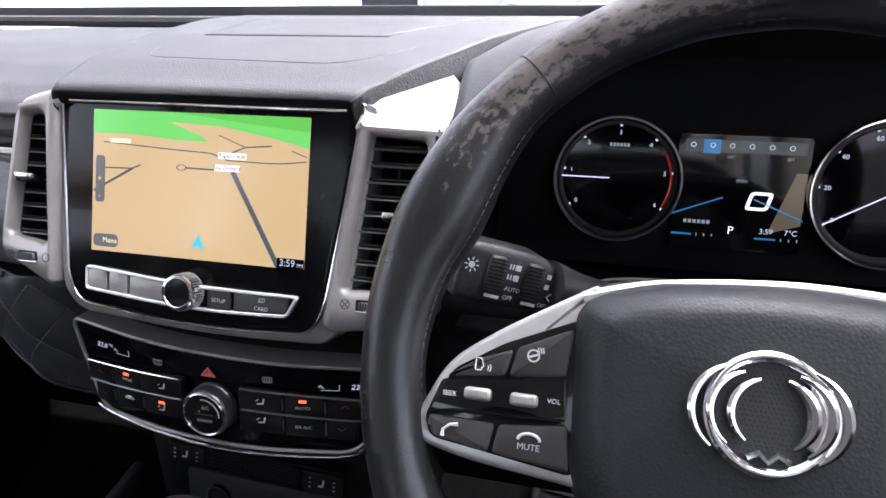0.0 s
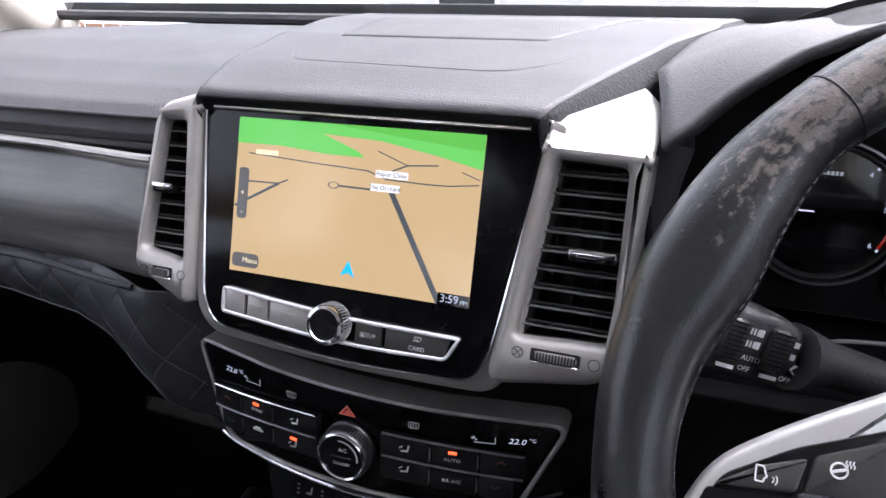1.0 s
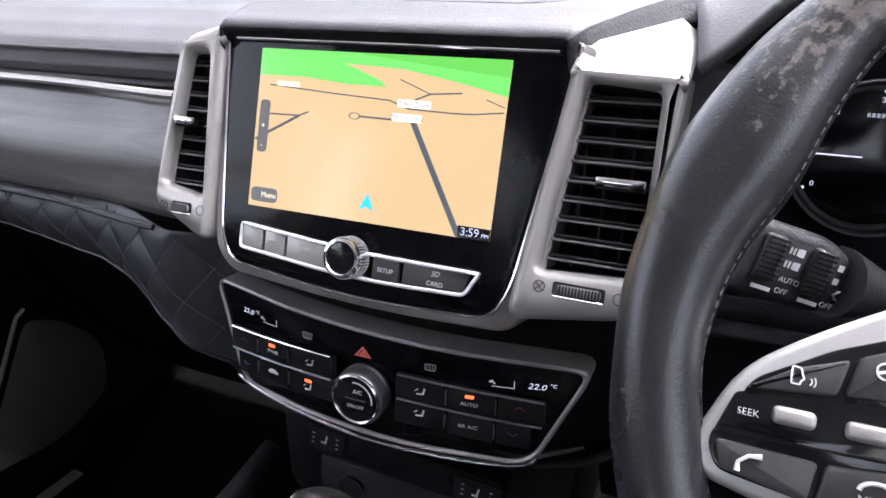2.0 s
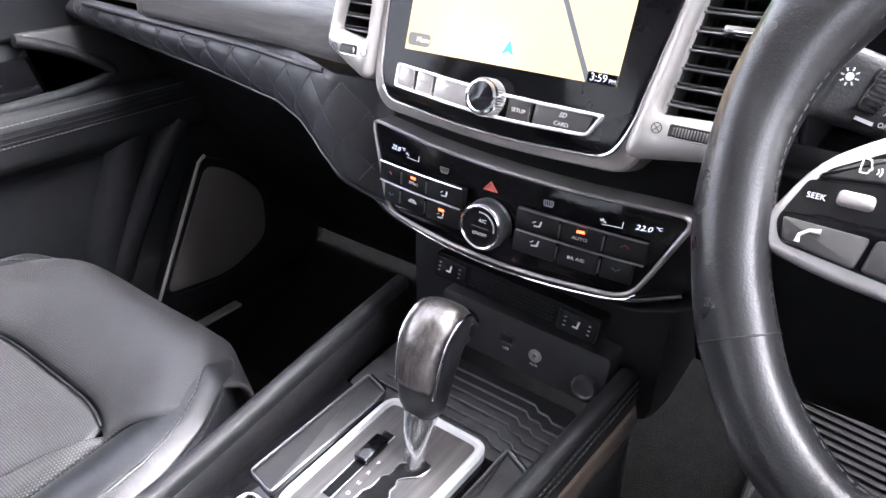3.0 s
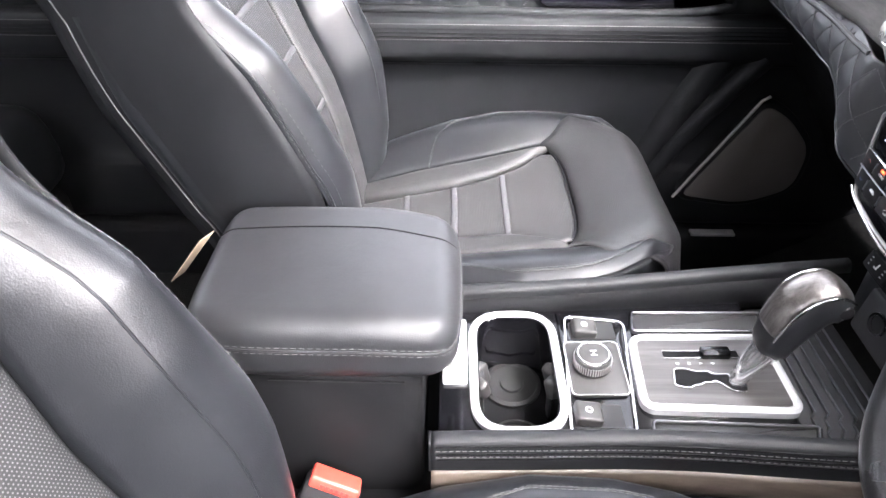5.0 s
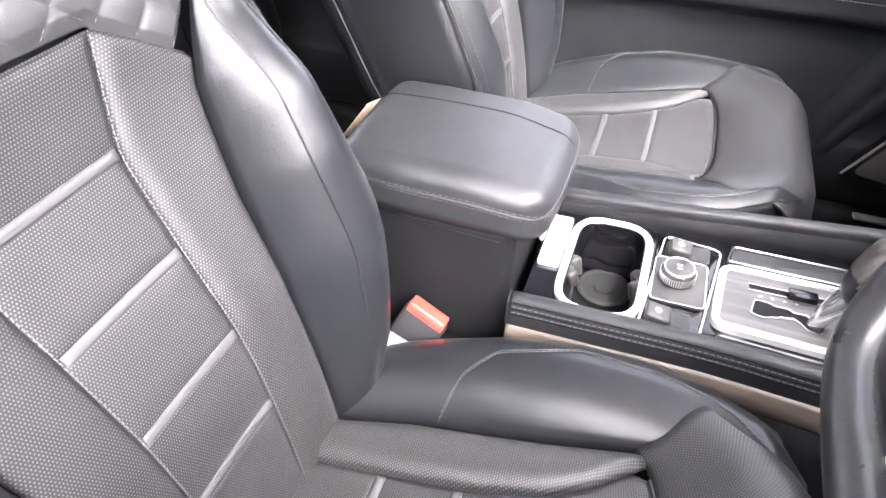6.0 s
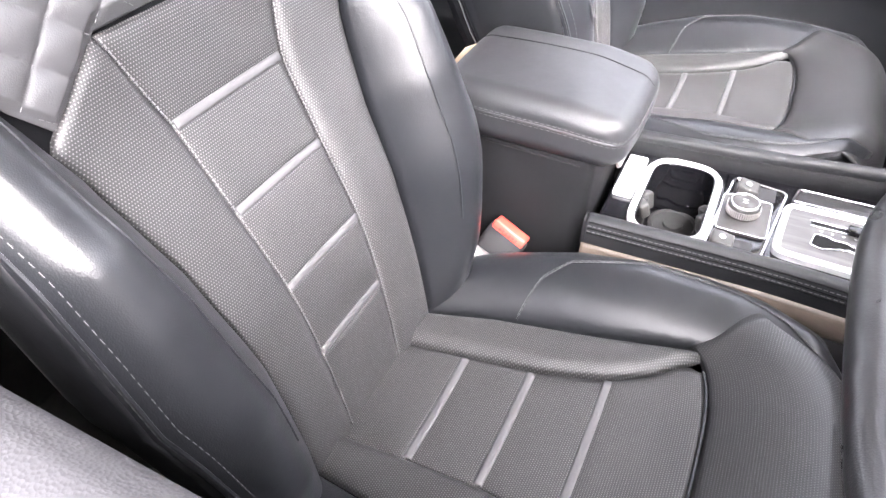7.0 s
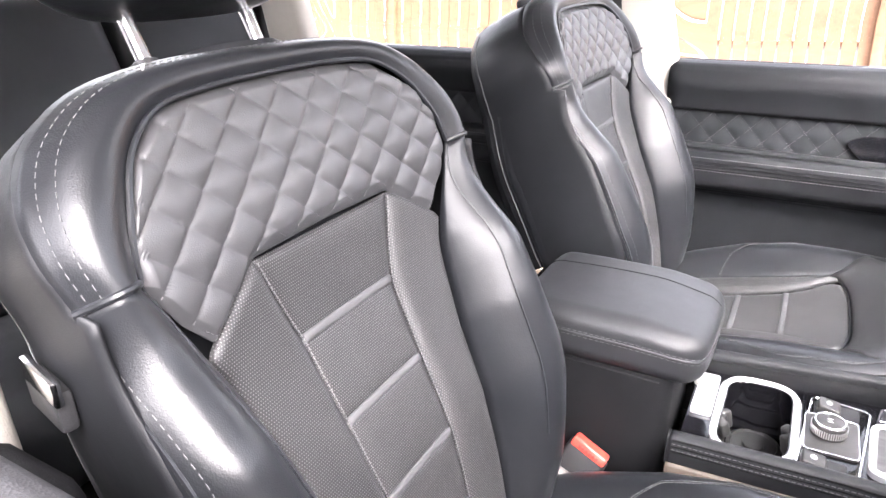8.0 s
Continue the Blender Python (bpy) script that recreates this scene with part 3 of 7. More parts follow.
# ---- doors ----
def door(sg, y0, y1, name, label):
    d = thing(name, label, "car door", kind="structure", at=(sg * 0.75, y0, 0.2))
    off = -0.035 if sg > 0 else 0.0
    # lining profile from the belt line down: x inwards from the shell
    prof = [(0.752, 0.70), (0.752, 0.775), (0.735, 0.788), (0.700, 0.784), (0.684, 0.770), (0.680, 0.745), (0.690, 0.712), (0.694, 0.690)]
    k = len(prof) - 1
    ny = 40

    def drawn(pr, bend=0.0):
        n = len(pr) - 1
        return surface(lambda s, t: Vector((off + sg * between(t * n, [(i, p[0]) for i, p in enumerate(pr)]), y0 + (y1 - y0) * s, between(t * n, [(i, p[1]) for i, p in enumerate(pr)]))), ny, n * 3, flip=sg < 0)
    # driver's side takes the lighter dash plastic, for the sky light on it
    part("upper_lining", drawn(prof), DASH if sg > 0 else TRIM_BLACK, d, "grained soft belt line trim", 60, 0.003)

    def quilted(s, t):
        y, z = y0 + (y1 - y0) * s, 0.690 - 0.078 * t
        return Vector((off + sg * (0.704 - 0.005 * diamonds(y, z, 0.050, 1.1)), y, z))
    part("quilted_insert", surface(quilted, 200, 24, flip=sg < 0), DOOR_QUILT, d, "diamond quilted door insert", 80, 0.003)
    armrest = [(0.704, 0.612), (0.672, 0.616), (0.650, 0.612), (0.642, 0.600), (0.644, 0.575), (0.652, 0.545), (0.668, 0.530)]
    part("armrest", drawn(armrest), DOOR_LEATHER, d, "padded leather door armrest with stitching", 70, 0.003)
    for z in (0.596, 0.589, 0.582):
        part("armrest_groove", tube([(off + sg * 0.6425, y0 + (y1 - y0) * i / 40, z) for i in range(41)], 0.0011, 6), DEEP, d)
    for z, x in ((0.604, 0.6435), (0.578, 0.6425)):
        part("seam", stitches([(off + sg * x, y0 + (y1 - y0) * i / 150, z) for i in range(151)], 0.004, 0.002, 0.0006), DARK_THREAD, d)
    lower = [(0.668, 0.530), (0.680, 0.520), (0.682, 0.40), (0.676, 0.33), (0.664, 0.31), (0.664, 0.20), (0.70, 0.16)]
    part("lower_lining", drawn(lower), TRIM_BLACK, d, "black grained lower door panel", 50, 0.003)
    part("door_shell", box(pose(off + sg * 0.79, (y0 + y1) / 2, 0.46), 0.045, y1 - y0, 0.63, 0.01), BLACK, d)
    part("window_strip", box(pose(off + sg * 0.757, (y0 + y1) / 2, 0.782), 0.018, y1 - y0, 0.016, 0.004), RUBBER, d)
    return d


passenger_door = door(-1, -0.070, 0.98, "door_1", "closed passenger front door with quilted black lining")
door(1, -0.165, 0.98, "door_2", "closed driver's door with its window wound down")
quilt_stitches(lambda y, z: Vector((-0.7025, y, z)) if y < 0.56 else None, 0.050, 1.1, (-0.06, 0.58), (0.616, 0.688), passenger_door, DARK_THREAD, 0.0003)
door(-1, -1.05, -0.30, "door_3", "closed rear door with dark lining")
door(1, -1.05, -0.30, "door_4", "closed rear door with dark lining")

# speaker in the passenger door's lower corner
grille_m = axes((-0.652, 0.70, 0.37), (0, 1, 0), (0, 0, 1))
spk = rounded([(0.008, 0.098), (0.058, 0.072), (0.114, 0.010), (0.108, -0.076), (0.020, -0.112), (-0.106, -0.094)], [0.02, 0.03, 0.03, 0.03, 0.04, 0.02], 5)
speaker = part("speaker_panel", prism(grown(spk, 0.012), grille_m, -0.01, 0.012, 0.008, 3), DEEP, passenger_door, "raised speaker housing")
part("speaker_grille", prism(spk, grille_m, 0.005, 0.0145, 0.003), GRILLE, speaker, "brownish perforated speaker grille")
edge = [grille_m @ Vector((p[0], p[1], 0.013)) for p in ((-0.120, -0.098), (-0.058, 0.010), (-0.003, 0.106), (0.010, 0.114))]
part("speaker_trim", tube(edge, 0.0028, 8), SILVER, speaker, "bright trim along the speaker")
loop = [(-0.676, -0.068, 0.621), (-0.672, 0.344, 0.616), (-0.672, 0.512, 0.617), (-0.673, 0.586, 0.624), (-0.675, 0.612, 0.632), (-0.677, 0.600, 0.648), (-0.680, 0.545, 0.678), (-0.682, 0.50, 0.694)]
part("insert_roll", tube(spline(loop, 40), 0.008, 10), DOOR_LEATHER, passenger_door, "rounded leather roll round the quilted insert")
part("insert_end", prism(rounded([(0.50, 0.700), (0.60, 0.65), (0.612, 0.632), (0.586, 0.620), (0.52, 0.612), (0.98, 0.60), (0.98, 0.70)], 0.01), axes((-0.700, 0, 0), (0, 1, 0), (0, 0, 1)), 0.0, 0.016, 0.004), PLASTIC, passenger_door, "smooth trim in front of the quilted insert")
bar = [(-0.668, 0.535, 0.30), (-0.664, 0.572, 0.375), (-0.660, 0.640, 0.478), (-0.658, 0.692, 0.545)]
part("panel_ridge", tube(spline([(x - 0.012, y, z) for x, y, z in bar], 24), 0.022, 20), TRIM_BLACK, passenger_door, "rounded ridge in the door panel")
fold = [(-0.676, 0.520, 0.32), (-0.672, 0.552, 0.40), (-0.668, 0.600, 0.50), (-0.664, 0.625, 0.545)]
part("panel_fold", tube(spline([(x - 0.028, y, z) for x, y, z in fold], 24), [0.040 - 0.006 * i / 24 for i in range(25)], 24), TRIM_BLACK, passenger_door, "soft fold of the door panel")
part("door_pull", prism(rounded([(-0.20, -0.02), (0.13, -0.02), (0.16, 0.012), (0.13, 0.026), (-0.20, 0.03)], 0.012), axes((-0.696, 0.43, 0.640), (0, -1, 0), (0, 0, 1)), -0.002, 0.006, 0.002), PIANO, passenger_door, "gloss black switch panel")
part("door_handle", box(pose(-0.684, 0.45, 0.646, 0, 0, 0), 0.012, 0.042, 0.010, 0.004, 3), CHROME, passenger_door, "chrome door handle")
part("sill_plate", box(pose(-0.640, 0.680, 0.186), 0.02, 0.09, 0.006, 0.002), SILVER_BUTTON, thing("sill_plate_trim", "brushed metal door sill plate", "sill plate", kind="structure", at=(-0.655, 0.6, 0.185)), "")


# ---- dashboard ----
dash = thing("dashboard", "dark grey grained dashboard with quilted leather pad and wood trim", "dashboard", at=(0, 0.9, 0.5))


def dash_front(x):
    """How far back the face of the dash stands at x."""
    return 0.600 - 0.036 * smooth(x, -0.30, -0.14) + 0.03 * smooth(x, 0.16, 0.26)


# passenger side top, falling away from the raised middle
top_prof = [(1.085, 0.888), (0.95, 0.893), (0.80, 0.889), (0.70, 0.880), (0.645, 0.870), (0.617, 0.860), (0.604, 0.850), (0.600, 0.840), (0.602, 0.833)]


def passenger_top(s, t):
    x = -0.76 + 0.62 * s
    k = len(top_prof) - 1
    y = between(t * k, [(i, p[0]) for i, p in enumerate(top_prof)])
    z = between(t * k, [(i, p[1]) for i, p in enumerate(top_prof)])
    return Vector((x, y + 0.02 * smooth(-x, 0.5, 0.76) * t, z - 0.012 * smooth(-x, 0.45, 0.76)))


part("passenger_dash_top", surface(passenger_top, 40, 48, flip=True), DASH, dash, "grained soft dash top", 70, 0.004)
part("passenger_dash_roll", tube([(-0.76 + 0.59 * i / 20, 1.03, 0.898) for i in range(21)], 0.008, 8), DASH, dash)


# raised hood over the screen, widening towards the windscreen
def hood_edge(w):
    """Half widths and heights along the hood, w from 0 at its lip to 1 at the windscreen."""
    y = 0.585 + 0.49 * w
    return y, between(w, [(0, -0.124), (0.15, -0.150), (0.65, -0.205), (1, -0.23)]), between(w, [(0, 0.124), (0.15, 0.152), (0.65, 0.224), (1, 0.255)]), between(w, [(0, 0.880), (0.15, 0.892), (0.4, 0.903), (0.7, 0.908), (1, 0.905)])


def hood(s, t):
    y, a, b, z = hood_edge(t)
    x = a + (b - a) * s
    e = min(s, 1 - s)
    drop = 0.0012 * (1 - min(e / 0.010, 1.0)) ** 2
    return Vector((x, y, z - drop - 0.003 * (1 - min(t / 0.012, 1.0)) ** 2))


part("hood_top", surface(hood, 60, 50), DASH, dash, "grained soft hood over the screen", 40, 0.004)
part("hood_lip", surface(lambda s, t: hood(s, 0.0) + Vector((0, 0.006 * t, -0.001 - 0.013 * t)), 40, 3, flip=True), DEEP, dash, "dark underside of the hood's edge", 60, 0.003)
for sd, e in ((-1, 0.0), (1, 1.0)):
    part("hood_flank", surface(lambda s, t, e=e, sd=sd: hood(e, s) + Vector((sd * (0.001 if sd < 0 else 0.018 * min(1.0, 0.15 + 5 * s)) * t, 0, -0.018 * t)), 30, 4, flip=sd > 0), SHADED_GRAIN, dash, "coarsely grained side of the hood, coloured dark for its shade", 60, 0.003)
def hood_z(x, y):
    return hood_edge((y - 0.585) / 0.49)[3]


lid_line = rounded([(-0.108, 0.690), (-0.094, 0.668), (0.085, 0.655), (0.122, 0.700), (0.190, 0.960), (0.165, 1.030), (-0.190, 1.030)], 0.022, 5)
part("speaker_lid", tube([Vector((p.x, p.y, hood_z(p.x, p.y) - 0.0001)) for p in lid_line], 0.0005, 6, closed=True), PLASTIC, dash, "fine joint round the speaker lid")
def speaker_top(s, t):
    """The mesh panel, lying just over the hood and narrowing towards the screen."""
    x, y = (-0.105 - 0.045 * t) + (0.193 + 0.110 * t) * s, 0.770 + 0.215 * t
    return Vector((x, y, hood_z(x, y) + 0.0004))


part("speaker_mesh", surface(speaker_top, 16, 24, uv=lambda s, t: (0.26 * s, 0.215 * t)), HOOD_MESH, dash, "fine slotted speaker grille", 60, 0.0006)

# driver side: binnacle hood
LIP = [(0.172, 0.850), (0.194, 0.864), (0.210, 0.878), (0.221, 0.891), (0.230, 0.899), (0.254, 0.917), (0.281, 0.929), (0.302, 0.936), (0.36, 0.950), (0.45, 0.958), (0.55, 0.952), (0.665, 0.905)]
RIDGE = [(0.172, 0.886), (0.206, 0.902), (0.236, 0.915), (0.266, 0.923), (0.312, 0.931), (0.36, 0.942), (0.45, 0.950), (0.55, 0.945), (0.665, 0.900)]


def binnacle(s, t):
    """From the arched lip over the instruments, up over a ridge and down towards the windscreen."""
    q = min(t / 0.24, 1.0)
    x0 = 0.193 - 0.012 * q + 0.085 * max(0.0, t - 0.24)
    x = x0 + (0.665 - x0) * s
    z = between(x, LIP) + (between(x, RIDGE) - between(x, LIP)) * math.sin(math.pi / 2 * q) + (0.900 - between(x, RIDGE)) * smooth(t, 0.24, 1.0)
    return Vector((x, 0.588 + 0.474 * t, z))


part("binnacle_hood", surface(binnacle, 60, 50), DASH, dash, "grained hood over the instruments", 70, 0.006)
part("binnacle_underside", surface(lambda s, t: Vector((0.197 + 0.45 * s, 0.590 + 0.16 * t, between(0.197 + 0.45 * s, LIP) - 0.003 - 0.004 * t)), 50, 6, flip=True), DEEP, dash, "matt black underside of the instrument hood", 60, 0.002)
part("binnacle_back", surface(lambda s, t: Vector((0.185 + 0.47 * s, 0.752, 0.70 + (between(0.185 + 0.47 * s, LIP) - 0.70) * t)), 30, 6), DEEP, dash, "matt black wall behind the instruments", 60, 0.002)
cheek = rounded([(0.187, 0.862), (0.212, 0.860), (0.206, 0.833), (0.206, 0.800), (0.190, 0.780), (0.180, 0.790)], 0.004)
part("binnacle_cheek", prism(cheek, axes((0, 0.612, 0), (1, 0, 0), (0, 0, 1)), -0.03, 0.004, 0.003), DASH, dash, "grained cheek beside the instruments")
part("binnacle_side", surface(lambda s, t: Vector((0.186 + 0.025 * t, 0.605 + 0.13 * s - 0.012 * t, 0.850 - 0.15 * t + 0.02 * s * (1 - t))), 10, 16, flip=True), DEEP, dash, "", 60, 0.004)
part("binnacle_floor", surface(lambda s, t: Vector((0.20 + 0.40 * s, 0.565 + 0.16 * t, 0.722 - 0.012 * t)), 10, 6), DEEP, dash, "", 60, 0.004)
part("binnacle_end", surface(lambda s, t: Vector((0.645 - 0.03 * t, 0.605 + 0.13 * s, 0.86 - 0.15 * t)), 8, 8), DEEP, dash, "", 60, 0.004)
part("driver_dash_side", surface(lambda s, t: Vector((0.60 + 0.16 * s, 0.62 + 0.02 * math.sin(math.pi * t), 0.88 - 0.33 * t)), 6, 14, flip=True), PLASTIC, dash, "", 60, 0.004)
part("driver_knee_panel", surface(lambda s, t: Vector((0.16 + 0.6 * s, 0.585 + 0.10 * t * t, 0.735 - 0.26 * t)), 12, 16, flip=True), DEEP, dash, "black lower dash panel", 60, 0.004)

# wood panel and its chrome strip on the passenger side
part("wood_panel", surface(lambda s, t: Vector((-0.520 + 0.345 * s, 0.600 - 0.006 * math.sin(math.pi * t) - 0.020 * t - 0.010 * smooth(s, 0.7, 1.0), 0.824 - 0.090 * t - 0.004 * s)), 30, 14, flip=True), WOOD, dash, "dark grey wood veneer panel", 60, 0.006)
part("chrome_strip", tube([(-0.640 + 0.465 * i / 24, 0.596 - 0.010 * smooth(i / 24, 0.7, 1.0), 0.829 - 0.004 * i / 24) for i in range(25)], 0.0042, 8, flat=0.8), SILVER, dash, "thin silver trim strip")
part("dash_step", surface(lambda s, t: Vector((-0.70 + 0.53 * s, 0.602 + 0.012 * math.sin(math.pi * t), 0.852 - 0.024 * t)), 20, 4, flip=True), PLASTIC, dash, "", 60, 0.003)
part("wood_lower_strip", tube([(-0.64 + 0.44 * i / 24, 0.578 - 0.012 * smooth(i / 24, 0.7, 1.0), 0.733 - 0.012 * (i / 24)) for i in range(25)], 0.003, 8), PLASTIC, dash)


# the quilted pad that runs below the wood and round the climate panel
def pad_bottom(x):
    return between(x, [(-0.75, 0.705), (-0.61, 0.697), (-0.41, 0.677), (-0.30, 0.662), (-0.25, 0.645), (-0.20, 0.617), (-0.15, 0.588), (-0.11, 0.576), (0.0, 0.572), (0.12, 0.574), (0.16, 0.590), (0.20, 0.62)])


def pad_top(x):
    return between(x, [(-0.75, 0.738), (-0.25, 0.730), (-0.19, 0.722), (-0.12, 0.716), (0.12, 0.716), (0.2, 0.73)])


def pad(s, t):
    x = -0.72 + 0.92 * s
    a, b = pad_top(x), pad_bottom(x)
    z = a + (b - a) * t
    face = dash_front(x)
    belly = 0.018 * math.sin(math.pi * min(t * 0.9 + 0.1, 1)) * smooth(-x, 0.12, 0.25)
    curl = 0.030 * max(0.0, (t - 0.90) / 0.10) ** 2
    q = diamonds(x, z, 0.044, 1.25) * min(1.0, min(t, 1 - t) * (a - b) / 0.008)
    recess = 0.006 + 0.020 * (min(abs(x), 0.16) / 0.14) ** 2
    if x < -0.13:
        recess *= 1 - smooth(-x, 0.13, 0.19)
    return Vector((x, face - 0.004 - belly + curl + recess - 0.0022 * q * smooth(-x, 0.10, 0.14), z))


part("quilted_pad", surface(lambda s, t: pad(0.645 * s, t), 260, 44, flip=True), PADQ, dash, "diamond quilted black leather dash pad", 80, 0.003)
part("stack_surround", surface(lambda s, t: pad(0.645 + 0.355 * s, t), 60, 20, flip=True), DEEP, dash, "smooth black surround of the climate panel", 80, 0.003)


def on_pad(x, z):
    a, b = pad_top(x), pad_bottom(x)
    t = (a - z) / (a - b)
    if -0.71 < x < -0.15 and 0.04 < t < 0.86:
        recess = 0.006 + 0.020 * (min(abs(x), 0.16) / 0.14) ** 2
        recess *= 1 - smooth(-x, 0.13, 0.19)
        belly = 0.018 * math.sin(math.pi * min(t * 0.9 + 0.1, 1)) * smooth(-x, 0.12, 0.25)
        return Vector((x, dash_front(x) - 0.0050 - belly + recess, z))


quilt_stitches(on_pad, 0.044, 1.25, (-0.71, -0.15), (0.57, 0.74), dash, DARK_THREAD, 0.0005)
hem = [pad(0.02 + 0.93 * i / 160, 0.93) + Vector((0, -0.002, 0)) for i in range(161)]
part("pad_hem", tube(hem, 0.0022, 6), LEATHER, dash)
part("pad_underside", surface(lambda s, t: Vector((-0.72 + 0.92 * s, dash_front(-0.72 + 0.92 * s) + 0.02 + 0.30 * t, pad_bottom(-0.72 + 0.92 * s) - 0.004 - 0.06 * t)), 60, 8, flip=True), BLACK, dash, "", 60, 0.003)
part("glovebox_panel", surface(lambda s, t: Vector((-0.74 + 0.60 * s, 0.66 + 0.30 * t, 0.66 - 0.42 * t)), 12, 10, flip=True), DEEP, dash, "dark glovebox panel above the footwell", 60, 0.004)
part("dash_core", box(pose(0.0, 0.93, 0.76), 1.46, 0.24, 0.20, 0.03), BLACK, dash)
part("lower_core", box(pose(0.0, 0.80, 0.56), 0.30, 0.36, 0.30, 0.03), BLACK, dash)


# ---- air vents ----
def vent(name, outer, inner, m, label, slats, depth, tab, wheel_at):
    v = thing(name, label, "air vent", "dash air vents", at=m @ Vector((inner[0].x, inner[0].y, 0)))
    part("vent_frame", border(outer, inner, m, -0.02, depth, 0.004), SILVER, v, "satin silver vent surround", 50)
    part("vent_well", prism(grown(inner, 0.004), m, -0.075, -0.055), BLACK, v)
    wall = border(grown(inner, 0.004), grown(inner, -0.0005), m, -0.06, depth - 0.012, 0.0005)
    part("vent_wall", wall, BLACK, v)
    xs, ys = [p.x for p in inner], [p.y for p in inner]
    y0, y1 = min(ys), max(ys)
    for i in range(slats):
        y = y0 + (y1 - y0) * (i + 0.7) / (slats + 0.4)
        cross = []
        for a, b in zip(inner, inner[1:] + inner[:1]):
            if (a.y - y) * (b.y - y) < 0:
                cross.append(a.x + (b.x - a.x) * (y - a.y) / (b.y - a.y))
        if len(cross) < 2:
            continue
        xa, xb = min(cross), max(cross)
        part("slat", box(on(m, (xa + xb) / 2, y, depth - 0.019) @ Matrix.Rotation(radians(-12), 4, "X"), xb - xa, 0.0018, 0.014, 0.0006, 1), BLACK, v)
        # pale bar that draws the highlight along the slat's front
        part("slat_edge", box(on(m, (xa + xb) / 2, y - 0.0012, depth - 0.0120), xb - xa, 0.0015, 0.0014, 0.0004, 1), SLAT_GLINT, v)
    for i in range(3):
        x = min(xs) + (max(xs) - min(xs)) * (i + 1) / 4
        part("rear_vane", box(on(m, x, (y0 + y1) / 2, -0.035), 0.002, (y1 - y0) * 0.96, 0.03, 0.0006, 1), BLACK, v)
    part("vent_tab", box(on(m, tab[0], tab[1], depth - 0.008), tab[2], 0.0065, 0.016, 0.002, 2), PIANO, v, "gloss black adjuster tab with chrome edge")
    part("tab_edge", box(on(m, tab[0], tab[1] + 0.002, depth - 0.0005), tab[2] * 0.98, 0.0042, 0.0030, 0.0010, 2), CHROME, v)
    if wheel_at:
        wx, wy, ww = wheel_at
        part("wheel_slot", prism(rect(wx - ww / 2 - 0.002, wy - 0.0042, wx + ww / 2 + 0.002, wy + 0.0042, 0.0015), m, depth - 0.002, depth + 0.0004), BLACK, v)
        part("thumb_wheel", box(on(m, wx, wy, depth), ww, 0.0055, 0.006, 0.0022, 2), SILVER_BUTTON, v, "ribbed thumb wheel")
        part("wheel_lip", box(on(m, wx, wy - 0.0040, depth + 0.0006), ww + 0.003, 0.0012, 0.0012, 0.0004, 1), CHROME, v)
        for i in range(14):
            part("wheel_rib", box(on(m, wx - ww / 2 + ww * (i + 0.5) / 14, wy, depth + 0.003), 0.0009, 0.0054, 0.0012), GREY_BUTTON, v)
        part("open_mark", border(circle(wx + ww / 2 + 0.010, wy, 0.0036), circle(wx + ww / 2 + 0.010, wy, 0.0031), m, depth, depth + 0.0003, 0.0001), DARK_PRINT, v)
        part("closed_mark", joined(border(circle(wx - ww / 2 - 0.010, wy, 0.0036), circle(wx - ww / 2 - 0.010, wy, 0.0031), m, depth, depth + 0.0003, 0.0001), box(on(m, wx - ww / 2 - 0.010, wy, depth, 45), 0.0066, 0.0005, 0.0005), box(on(m, wx - ww / 2 - 0.010, wy, depth, -45), 0.0066, 0.0005, 0.0005)), DARK_PRINT, v)
    return v


def circle(x, y, r, n=24):
    return [Vector((x + r * math.cos(2 * math.pi * i / n), y + r * math.sin(2 * math.pi * i / n))) for i in range(n)]


def same_count(pts, radii, n):
    return rounded(pts, radii, n)


right_outer = same_count([(0.107, -0.098), (0.180, -0.086), (0.190, 0.0520), (0.1275, 0.0540)], [0.012, 0.012, 0.0012, 0.0012], 4)
right_inner = same_count([(0.122, -0.066), (0.179, -0.063), (0.178, 0.042), (0.137, 0.045)], [0.006, 0.006, 0.006, 0.006], 4)
vent_r = vent("air_vent", right_outer, right_inner, STACK, "satin silver framed air vent beside the screen", 9, 0.010, (0.163, -0.012, 0.028), (0.149, -0.0745, 0.026))
# the frame's sloping shoulder above the vent
def shoulder(s, t):
    a = Vector((0.1268, 0.0485, 0.0107)).lerp(Vector((0.1900, 0.0460, 0.0107)), s)
    b = Vector((0.129, 0.067, -0.004)) if s <= 0 else (Vector((0.129, 0.067, -0.004)).lerp(Vector((0.177, 0.098, -0.060)), s / 0.78) if s < 0.78 else Vector((0.177, 0.098, -0.060)).lerp(Vector((0.193, 0.082, -0.045)), (s - 0.78) / 0.22))
    return STACK @ a.lerp(b, t)


part("vent_shoulder", surface(shoulder, 18, 6), SILVER, vent_r, "bright sloping shoulder of the vent frame", 50, 0.006)
part("vent_cheek", surface(lambda s, t: STACK @ Vector((0.1890 - 0.0105 * s + 0.006 * t, 0.051 - 0.132 * s, 0.0075 - 0.05 * t)), 10, 3), SILVER, vent_r, "", 50, 0.003)
left_outer = same_count([(-0.176, -0.062), (-0.122, -0.088), (-0.122, 0.070), (-0.158, 0.060)], [0.008, 0.012, 0.004, 0.010], 4)
left_inner = same_count([(-0.167, -0.048), (-0.131, -0.054), (-0.135, 0.050), (-0.155, 0.049)], [0.005, 0.005, 0.005, 0.005], 4)
